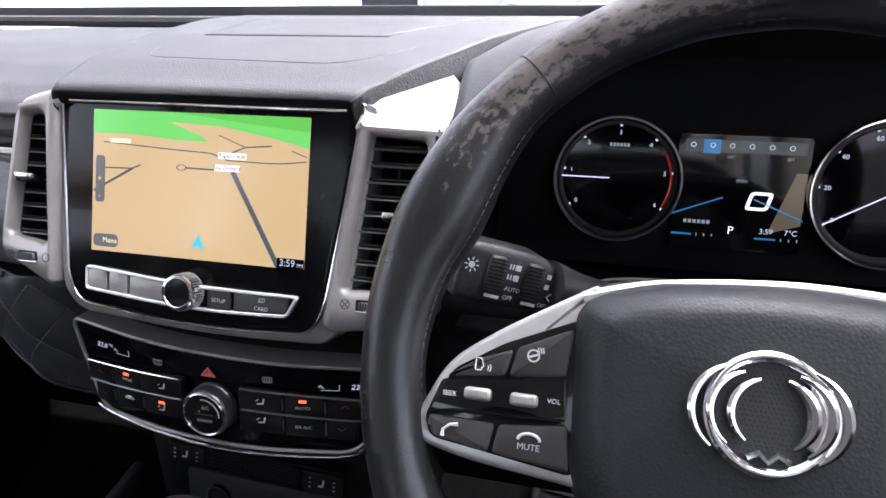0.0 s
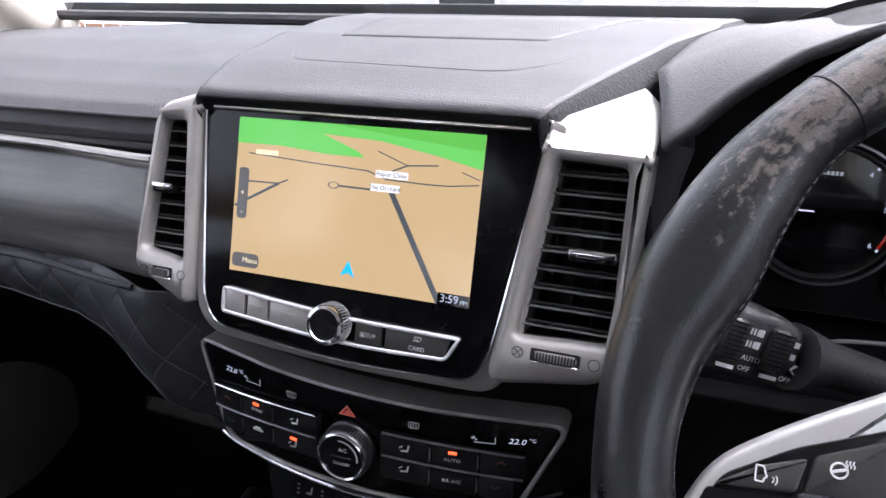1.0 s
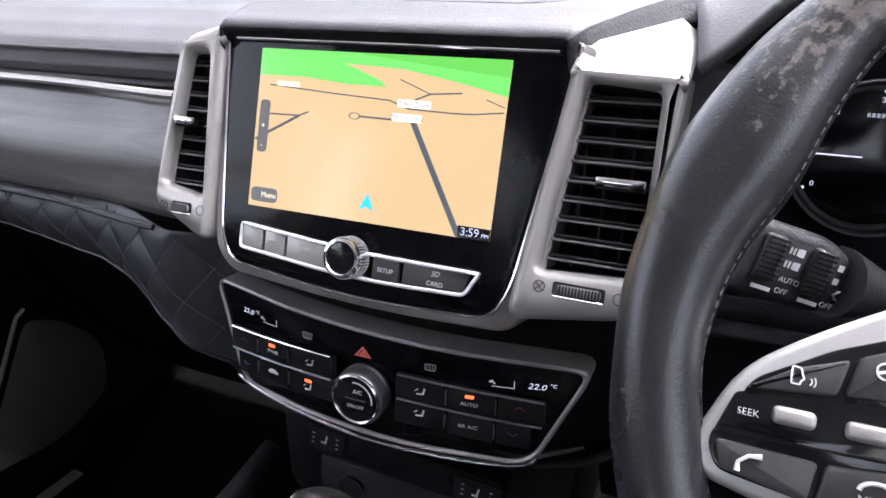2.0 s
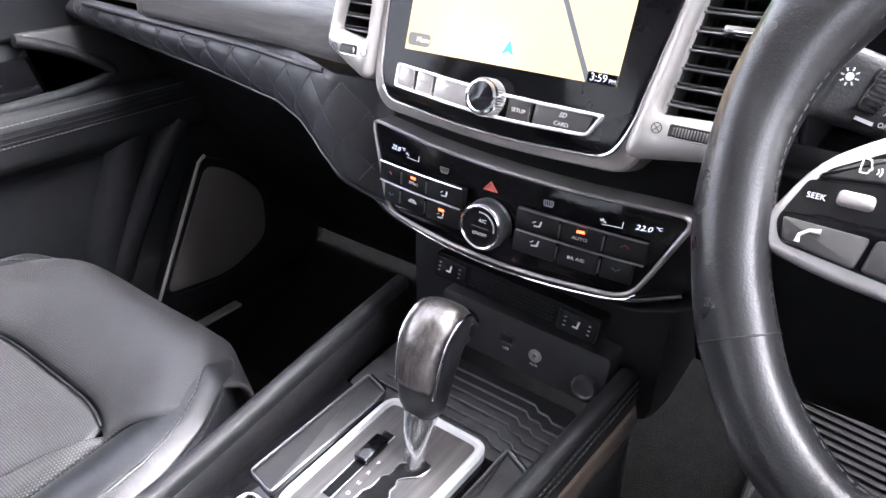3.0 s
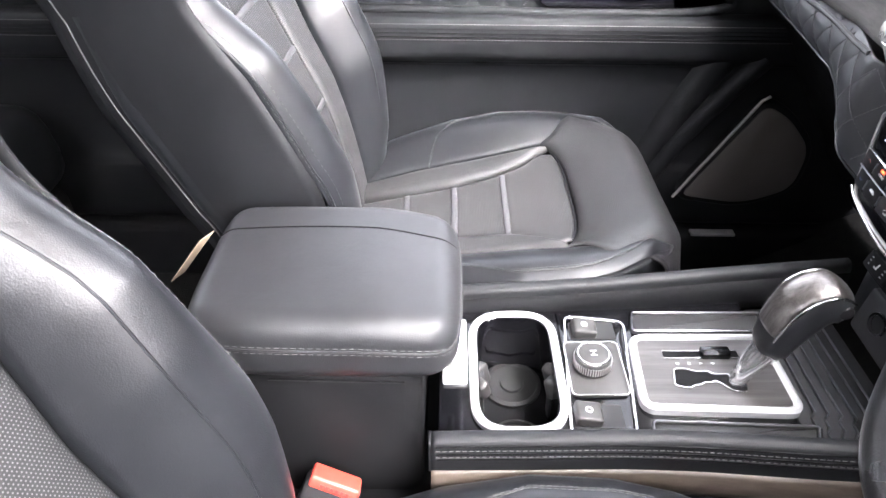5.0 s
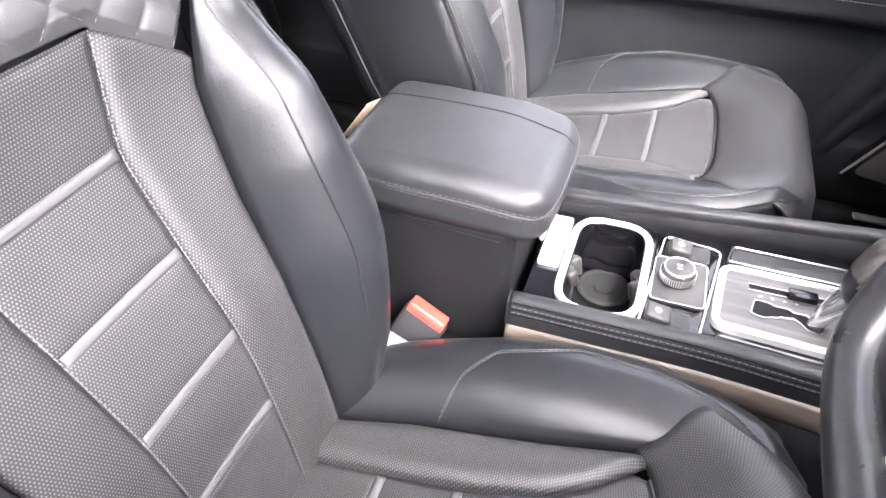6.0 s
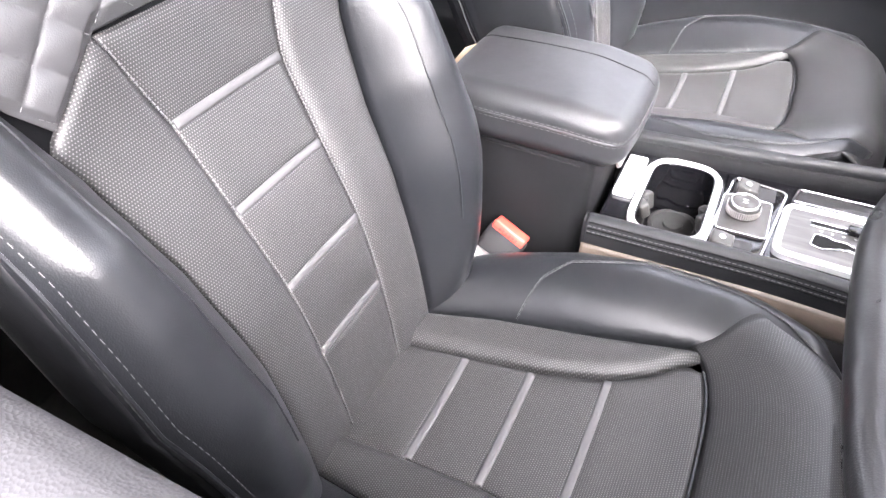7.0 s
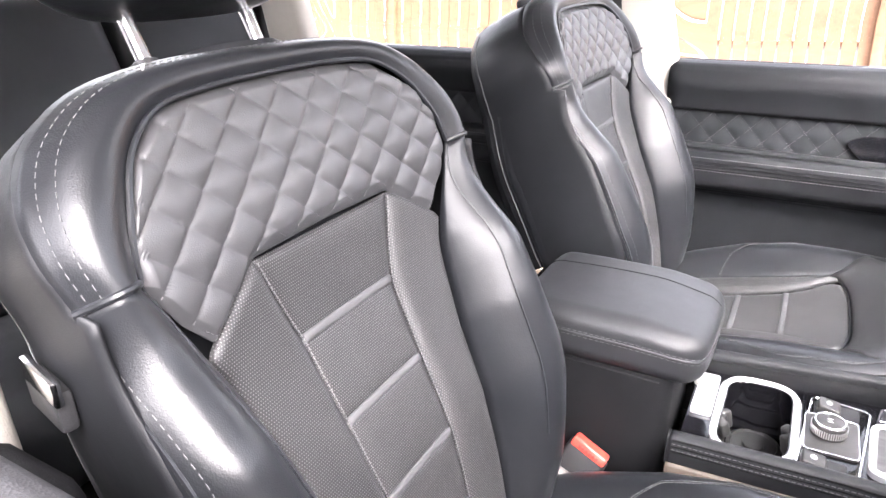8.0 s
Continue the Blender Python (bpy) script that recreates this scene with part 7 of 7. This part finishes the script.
    for end in (0.0, 1.0):
        part("cross_seam", tube([yoke(end, 0.04 + 0.96 * i / 20) for i in range(21)], 0.0026, 8), SEAT_LEATHER, seat, "seam where the shoulder meets the bolster")

    # side bolsters and the flank behind them
    def bolster(sg):
        def fn(s, t):
            v = -0.30 + 0.478 * t
            a, b, h = between(v, seam), between(v, outline), between(v, crest)
            rise_ = 1 - (1 - s / 0.6) ** 2 if s < 0.6 else 1 - 0.42 * ((s - 0.6) / 0.4) ** 2
            tuck = 0.006 * min(1.0, s / 0.06) ** 0.5
            own = dish(a, v) + h * rise_ + tuck - 0.002
            join = 0.0182 + shoulder_round(s, 0.178)
            w = smooth(v, 0.05, 0.178)
            return bk(sg * (a + (b - a) * s), v, own + (join - own) * w)
        return fn

    def flank(sg):
        def fn(s, t):
            v = -0.30 + 0.62 * t
            if v < 0.178:
                edge = bolster(sg)(1.0, (v + 0.30) / 0.478)
                u, d = between(v, outline), (edge - c_back).dot(front)
            else:
                u = between(v, [(0.178, 0.226), (0.210, 0.231), (0.246, 0.222), (0.280, 0.197), (0.306, 0.152), (0.318, 0.085), (0.321, 0.02)])
                d = 0.0185 + shoulder_round(1.0, v) - 0.012 * smooth(v, 0.25, 0.32)
            return bk(sg * (u + 0.004 * math.sin(math.pi * s) - 0.030 * s * s), v, d + (-0.125 - d) * s)
        return fn
    for sg in (-1, 1):
        part("back_bolster", surface(bolster(sg), 24, 70, flip=sg > 0), SEAT_LEATHER, seat, "smooth padded leather side bolster", 80, 0.004)
        part("back_flank", surface(flank(sg), 12, 70, flip=sg > 0), SHADED_LEATHER, seat, "", 80, 0.003)
        for w in (0.90, 0.98):
            part("seam", stitches([bolster(sg)(w, 0.05 + 0.95 * i / 100) + front * 0.001 for i in range(101)], 0.004, 0.0031, 0.00034), THREAD, seat)
        part("piping", tube([bolster(sg)(0.965, i / 60) for i in range(61)], 0.0018, 6), SEAT_LEATHER, seat)
        part("bolster_seam", tube([bolster(sg)(0.34 - 0.30 * smooth(i / 60, 0.70, 1.0), 0.30 + 0.695 * i / 60) + front * 0.0004 for i in range(61)], 0.0010, 6), SEAT_LEATHER, seat, "seam between the bolster's panels")
        part("back_piping", tube([flank(sg)(0.86, 0.06 + 0.94 * i / 50) for i in range(51)], 0.0011, 6), THREAD, seat, "pale piping along the backrest")

    # headrest on two posts
    head = part("headrest", surface(lambda s, t: headrest_point(bk, s, t), 40, 24, wrap_u=True), SEAT_LEATHER, seat, "padded leather headrest", 80)
    for sg in (-1, 1):
        part("headrest_post", tube([bk(sg * 0.062, 0.30, -0.055), bk(sg * 0.062, 0.42, -0.050)], 0.0065, 12), CHROME, head, "chrome headrest post")
        part("post_collar", lathe([(0.012, 0), (0.013, 0.004), (0.011, 0.010), (0.007, 0.012)], axes(bk(sg * 0.062, 0.318, -0.055), (1, 0, 0), front), 16), PLASTIC, seat)

    # cushion
    ins = [(-0.21, 0.066), (-0.09, 0.069), (0.0, 0.072), (0.07, 0.084), (0.11, 0.101), (0.14, 0.122), (0.155, 0.133)]
    bnd = [(-0.21, 0.108), (-0.07, 0.128), (0.05, 0.134), (0.12, 0.140), (0.155, 0.143)]
    cush_ribs = [-0.083, -0.006, 0.072]

    def sag(u, f):
        return 0.010 * (abs(u) / 0.14) ** 2 - 0.004

    def front_seam(u):
        return 0.168 - 0.018 * (abs(u) / 0.133) ** 4

    edges = [-0.2] + cush_ribs
    for a, b in zip(edges, edges[1:]):
        panel("cushion_insert", ck, lambda f: -between(f, ins), lambda f: between(f, ins), a, b, 26, 12, PERF, seat, 0.0025, sag)

    def last(s, t):
        f = 0.072 + (0.168 - 0.072) * t
        w = between(f, ins) * (1 - 0.10 * smooth(f, 0.13, 0.168))
        u = -w + 2 * w * s
        f = 0.072 + (front_seam(u) - 0.072) * t
        e = min(1.0, min(s, 1 - s) * 2 * w / 0.012, min(t, 1 - t) * 0.1 / 0.012 + 0.02) ** 0.5
        return ck(u, f, 0.004 * e + sag(u, f))
    part("cushion_insert", surface(last, 30, 18, flip=False, uv=lambda s, t: (0.25 * s, 0.1 * t)), PERF, seat, "", 80, 0.004)
    for f in cush_ribs:
        w = between(f, ins) - 0.002
        part("rib", surface(lambda s, t, f=f, w=w: ck(-w + 2 * w * s, f - 0.005 + 0.010 * t, 0.0022 + 0.0012 * math.sin(math.pi * t) + sag(-w + 2 * w * s, f)), 24, 4), LIT_RIB, seat, "flat stitched leather rib", 60, 0.002)
    hump = [(-0.21, 0.022), (-0.1, 0.036), (0.0, 0.044), (0.08, 0.040), (0.14, 0.030), (0.20, 0.019), (0.25, 0.013), (0.27, 0.008), (0.28, 0.0)]
    outer = [(-0.21, 0.185), (-0.1, 0.222), (0.0, 0.240), (0.08, 0.244), (0.15, 0.235), (0.2, 0.219), (0.24, 0.196), (0.265, 0.174), (0.28, 0.153)]
    root = [(-0.21, 0.108), (-0.07, 0.128), (0.05, 0.134), (0.13, 0.143), (0.2, 0.150), (0.28, 0.148)]

    def thigh(sg):
        def fn(s, t):
            f = -0.2 + 0.480 * t
            a, b, h = between(f, root), between(f, outer), between(f, hump)
            r = 1 - (1 - s / 0.62) ** 2 if s < 0.62 else 1 - 0.5 * ((s - 0.62) / 0.38) ** 2
            return ck(sg * (a + (b - a) * s), f, sag(a, f) + h * r + 0.006 * min(1.0, s / 0.05) ** 0.5 - 0.002 - 0.016 * smooth(f, 0.245, 0.28))
        return fn

    def apron(sg):
        def fn(s, t):
            f = -0.2 + 0.480 * t
            p = thigh(sg)(1.0, t)
            return p + Vector((sg * (0.008 * math.sin(math.pi * s) - 0.02 * s), -0.01 * s * t, -0.13 * s))
        return fn

    def nose(s, t):
        """The front of the cushion: flat behind, rolling over the edge and down."""
        w0 = 0.146 + 0.048 * smooth(t, 0.0, 0.50)
        u = -w0 + 2 * w0 * s
        k = t * 0.250
        f0 = front_seam(u) if abs(u) < 0.133 else front_seam(0.133) - 0.010 * (abs(u) - 0.133) / 0.01
        flat_len = 0.288 - f0
        if k <= flat_len * 0.8:
            f, d = f0 + k, 0.0
        else:
            q = min((k - flat_len * 0.8) / 0.05, 1.45)
            f = f0 + flat_len * 0.8 + 0.038 * math.sin(q)
            d = -0.038 * (1 - math.cos(q)) - max(0.0, k - flat_len * 0.8 - 0.0725) * 1.0
        corner = 0.022 * smooth(abs(u), 0.11, 0.178) * smooth(t, 0.35, 0.8)
        puff = 0.006 * min(1.0, t / 0.05) ** 0.5 + 0.016 * math.sin(math.pi * min(t / 0.62, 1.0)) * (1 - 0.2 * (u / 0.18) ** 2)
        return ck(u, f - corner, sag(u, f) + d + puff)
    part("cushion_front", surface(nose, 40, 40, uv=lambda s, t: (0.36 * s, 0.25 * t)), LIT_PERF, seat, "perforated leather front edge", 80, 0.004)
    arc = [last(i / 40, 1.0) + rise * 0.002 for i in range(41)]
    part("piping", tube(arc, 0.0017, 6), SEAT_LEATHER, seat)
    for sg in (-1, 1):
        panel("cushion_side_band", ck, lambda f, sg=sg: sg * between(f, ins), lambda f, sg=sg: sg * between(f, bnd), -0.2, 0.153, 12, 50, PERF, seat, 0.012, sag)
        part("thigh_bolster", surface(thigh(sg), 24, 60, flip=sg < 0), SEAT_LEATHER, seat, "smooth padded leather thigh bolster", 80, 0.004)
        part("cushion_flank", surface(apron(sg), 10, 60, flip=sg < 0), SEAT_LEATHER, seat, "", 80, 0.003)
        bow = [(0.32, 0.04), (0.36, 0.40), (0.42, 0.62), (0.58, 0.80), (0.78, 0.80), (0.88, 0.66), (0.94, 0.30), (0.95, 0.05)]
        for dw in (0.0, 0.035):
            part("seam", stitches([thigh(sg)(max(between(0.32 + 0.63 * i / 90, bow) - dw, 0.02), 0.32 + 0.63 * i / 90) + rise * 0.001 for i in range(91)], 0.004, 0.002, 0.00034), THREAD, seat)
        part("seam", stitches([apron(sg)(0.04, 0.02 + 0.96 * i / 90) for i in range(91)], 0.004, 0.002, 0.00034), THREAD, seat)
        part("piping", tube([thigh(sg)(max(between(0.32 + 0.63 * i / 60, bow) - 0.015, 0.02), 0.32 + 0.63 * i / 60) for i in range(61)], 0.0012, 6), SEAT_LEATHER, seat)
        part("recliner_cover", box(axes((cx + sg * 0.212, 0.025, 0.376), (1, 0, 0), (0, 0.80, -0.36)), 0.026, 0.13, 0.040, 0.010, 3), SILVER_BUTTON, seat, "grey hinge cover")
    part("cushion_pan", box(axes((cx, 0.10, 0.27), (1, 0, 0), fwd), 0.40, 0.40, 0.10, 0.03, 3), PLASTIC, seat, "black plastic seat base")
    for sg in (-1, 1):
        part("seat_runner", box(axes((cx + sg * 0.18, 0.1, 0.145), (1, 0, 0), (0, 1, 0)), 0.04, 0.46, 0.19, 0.006, 2), PLASTIC, seat)
    return seat


def thing_part(name, seat, bk, outline):
    """The padded body of the backrest behind its panels."""
    def fn(s, t):
        v = -0.30 + 0.62 * t
        w = (between(v, outline) if v < 0.2 else between(v, [(0.2, 0.209), (0.24, 0.196), (0.27, 0.176), (0.302, 0.132), (0.32, 0.07)])) - 0.012
        q = 2 * math.pi * s
        c, sn = math.cos(q), math.sin(q)
        x = w * abs(c) ** 0.5 * (1 if c > 0 else -1)
        y = -0.066 + 0.056 * abs(sn) ** 0.6 * (1 if sn > 0 else -1)
        return bk(x, v, y)
    ob = part(name, surface(fn, 48, 40, wrap_u=True), SEAT_LEATHER, seat, "smooth leather backrest cover", 80)
    return ob


def headrest_point(bk, s, t):
    q, g = 2 * math.pi * s, math.pi * (t - 0.5)
    c, sn, cg, sg = math.cos(q), math.sin(q), math.cos(g), math.sin(g)

    def p(x, e):
        return abs(x) ** e * (1 if x >= 0 else -1)
    return bk(0.135 * p(c, 0.6) * p(cg, 0.45), 0.445 + 0.085 * p(sg, 0.6), -0.035 + 0.05 * p(sn, 0.7) * p(cg, 0.45))


driver_seat = front_seat(0.356)
passenger_seat = copy_thing(driver_seat, Matrix.Translation((-0.368, 0.112, 0.160)))
tagged(driver_seat, "black leather driver's seat with perforated centre and quilted shoulders")
tagged(passenger_seat, "black leather passenger seat with perforated centre and quilted shoulders")
tag_m = Matrix.Translation((0.35, -0.098, 0.635)) @ Matrix.Rotation(radians(25.5), 4, "X")
part("airbag_tag", box(tag_m @ pose(0.226, 0.000, 0.135), 0.004, 0.016, 0.030, 0.0012), GREY_BUTTON, driver_seat, "small pale fabric tag")


# ---- rear bench ----
bench = thing("rear_bench", "dark leather rear bench seat", "car seat", at=(0, -0.95, 0.2))
for sg in (-1, 0, 1):
    w = 0.44 if sg else 0.36
    part("bench_cushion", box(axes((sg * 0.41, -0.82, 0.36), (1, 0, 0), (0, 1, 0.18)), w, 0.50, 0.17, 0.06, 4), TRIM_BLACK, bench)
    part("bench_back", box(axes((sg * 0.41, -1.13, 0.66), (1, 0, 0), (0, -0.38, 1)), w, 0.56, 0.15, 0.055, 4), TRIM_BLACK, bench)
part("bench_base", box(pose(0, -0.85, 0.18), 1.25, 0.5, 0.24, 0.03), CARPET, bench)

# rubber mat in the driver's footwell
mat = thing("floor_mat", "black ribbed rubber floor mat in the driver's footwell", "floor mat", at=(0.4, 0.75, 0.07))
setting("toe_board", box(axes((0.0, 0.92, 0.165), (1, 0, 0), (0, 0.87, 0.5)), 1.38, 0.46, 0.05, 0.01), CARPET, "black carpeted toe board in the footwells", "floor")
mat_m = axes((0.42, 0.895, 0.186), (1, 0, 0), (0, 0.87, 0.5))
part("mat_base", prism(rect(-0.19, -0.225, 0.19, 0.195, 0.03), mat_m, -0.01, 0.004, 0.002), RUBBER, mat)
part("mat_rim", border(rect(-0.19, -0.225, 0.19, 0.195, 0.03), grown(rect(-0.19, -0.225, 0.19, 0.195, 0.03), -0.012), mat_m, 0.0, 0.012, 0.003), RUBBER, mat)
for i in range(34):
    part("mat_rib", box(on(mat_m, 0.0, -0.200 + 0.0112 * i, 0.005, -5), 0.34, 0.0045, 0.005), RUBBER, mat)

part("mat_ring", border([Vector((0.035 * math.cos(2 * math.pi * i / 32), 0.06 + 0.035 * math.sin(2 * math.pi * i / 32))) for i in range(32)], [Vector((0.031 * math.cos(2 * math.pi * i / 32), 0.06 + 0.031 * math.sin(2 * math.pi * i / 32))) for i in range(32)], mat_m, 0.0, 0.011, 0.001), RUBBER, mat, "round moulded emblem")

# passenger's belt on its pillar
far_belt = thing("seat_belt", "dark grey seat belt webbing on the passenger's door pillar", "seat belt", "seat belts", at=(-0.67, -0.2, 0.7))
part("webbing", box(axes((-0.668, -0.205, 0.95), (0.1, 1, 0.1), (0, -0.12, 1)), 0.046, 0.60, 0.0015, 0.0005), RUBBER, far_belt)
# driver's belt on its pillar
belt = thing("seat_belt", "grey seat belt webbing hanging beside the door pillar", "seat belt", "seat belts", at=(0.62, -0.22, 0.6))
part("webbing", box(axes((0.615, -0.30, 0.62), (0.1, 1, 0.1), (0, -0.05, 1)), 0.046, 0.70, 0.0015, 0.0005), RUBBER, belt)
part("tongue", box(axes((0.590, -0.18, 0.752), (0.2, 1, 0), (0, 0, 1)), 0.05, 0.018, 0.006, 0.002), CHROME, belt, "chrome belt tongue")
part("tongue_grip", box(axes((0.585, -0.185, 0.735), (0.2, 1, 0), (0, 0, 1)), 0.05, 0.03, 0.012, 0.004), PLASTIC, belt)

# ---- outside ----
setting("ground", box(pose(0, 0, -0.53), 400, 400, 0.06), ASPHALT, "pale concrete drive reaching to the horizon", "ground")
fence = thing("fence", "tall orange-brown timber garden fence behind the car", "fence", at=(-6.0, 0, -0.5))
for i in range(150):
    y = -9.2 + 0.123 * i
    part("board", box(pose(-6.0 + 0.014 * (i % 2), y, 0.55 + 0.012 * ((i * 7) % 5)), 0.016, 0.112, 2.1, 0.003, 1), FENCE, fence)
for i in range(8):
    part("post", box(pose(-5.95, -9.0 + 2.4 * i, 0.5), 0.09, 0.09, 2.2, 0.01), FENCE, fence)
for z in (0.0, 0.75, 1.45):
    part("fence_rail", box(pose(-6.045, 0, z), 0.05, 18.4, 0.09, 0.01), FENCE, fence)
kerb = thing("low_wall", "pale low wall in front of the fence", "wall", kind="structure", at=(-5.2, 0, -0.5))
part("wall_body", box(pose(-5.2, 0, -0.15), 0.25, 18.0, 0.75, 0.02), PALE_WALL, kerb)
house = thing("house", "pale rendered house with windows behind the drive", "house", at=(2, 14, -0.5))
part("wall", box(pose(2.0, 15.0, 2.0), 16.0, 4.0, 5.0, 0.03), PALE_WALL, house)
part("roof", prism([Vector(p) for p in ((-2.6, 0), (2.6, 0), (0, 2.0))], axes((-6.4, 15.0, 4.45), (0, 1, 0), (0, 0, 1)), 0.0, 16.8), ROOF, house)
for i in range(5):
    for z in (0.6, 3.0):
        wdw = part("window", box(pose(-4.0 + 2.9 * i, 12.97, z + 0.2), 1.3, 0.12, 1.15, 0.02), PALE_FRAME, house)
        part("pane", box(pose(-4.0 + 2.9 * i, 12.90, z + 0.2), 1.14, 0.03, 0.98), LCD_BLACK, wdw)


def parked_car(x, y, turn, mat, label):
    m = pose(x, y, -0.5, 0, 0, turn)
    c = thing("parked_car", label, "car", at=(x, y, -0.5))
    side = [(-2.15, 0.30), (2.10, 0.30), (2.18, 0.62), (1.95, 0.82), (1.05, 0.95), (0.45, 1.42), (-1.15, 1.45), (-1.85, 1.0), (-2.15, 0.92)]
    mm = m @ axes((-0.85, 0, 0), (0, 1, 0), (0, 0, 1))
    part("body", prism(rounded(side, 0.12, 4), mm, 0.0, 1.70, 0.10, 3), mat, c)
    glass = [(-1.60, 0.98), (0.85, 0.98), (0.40, 1.36), (-1.10, 1.38)]
    part("side_glass", prism(rounded(glass, 0.05, 3), mm, -0.006, 1.706), LCD_BLACK, c)
    for wy in (-1.35, 1.30):
        for wx in (-0.86, 0.66):
            wh = part("wheel", lathe([(0.31, 0), (0.33, 0.05), (0.33, 0.15), (0.31, 0.2)], m @ axes((wx, wy, 0.33), (0, 1, 0), (0, 0, 1)), 28), RUBBER, c)
            part("rim", lathe([(0.20, -0.01), (0.20, 0.21), (0.0, 0.21)], m @ axes((wx, wy, 0.33), (0, 1, 0), (0, 0, 1)), 20), SILVER, wh)
    for wx in (-0.55, 0.55):
        part("headlight", box(m @ pose(wx, 2.10, 0.70), 0.40, 0.14, 0.14, 0.04, 3), CHROME, c)
    part("bumper", box(m @ pose(0, 2.15, 0.42), 1.62, 0.16, 0.20, 0.06, 3), PLASTIC, c)
    return c


parked_car(-3.9, 7.6, 150, CAR_BLUE, "blue parked hatchback on the drive")
parked_car(-1.2, 9.6, 95, CAR_WHITE, "white parked car on the drive")

# unseen plain wall, added to hold back light on the driver's side
setting("wall_side", box(pose(2.6, -2.0, 0.55), 0.2, 9.0, 2.1, 0.02), BRICKISH, "unseen plain wall added to hold back light from the driver's side", "wall")

# pale retractor cover low on the driver's door pillar
setting("pillar_cover", box(pose(0.655, -0.245, 0.62), 0.13, 0.07, 0.42, 0.03, 4), BEIGE, "beige belt retractor cover on the door pillar", "trim")
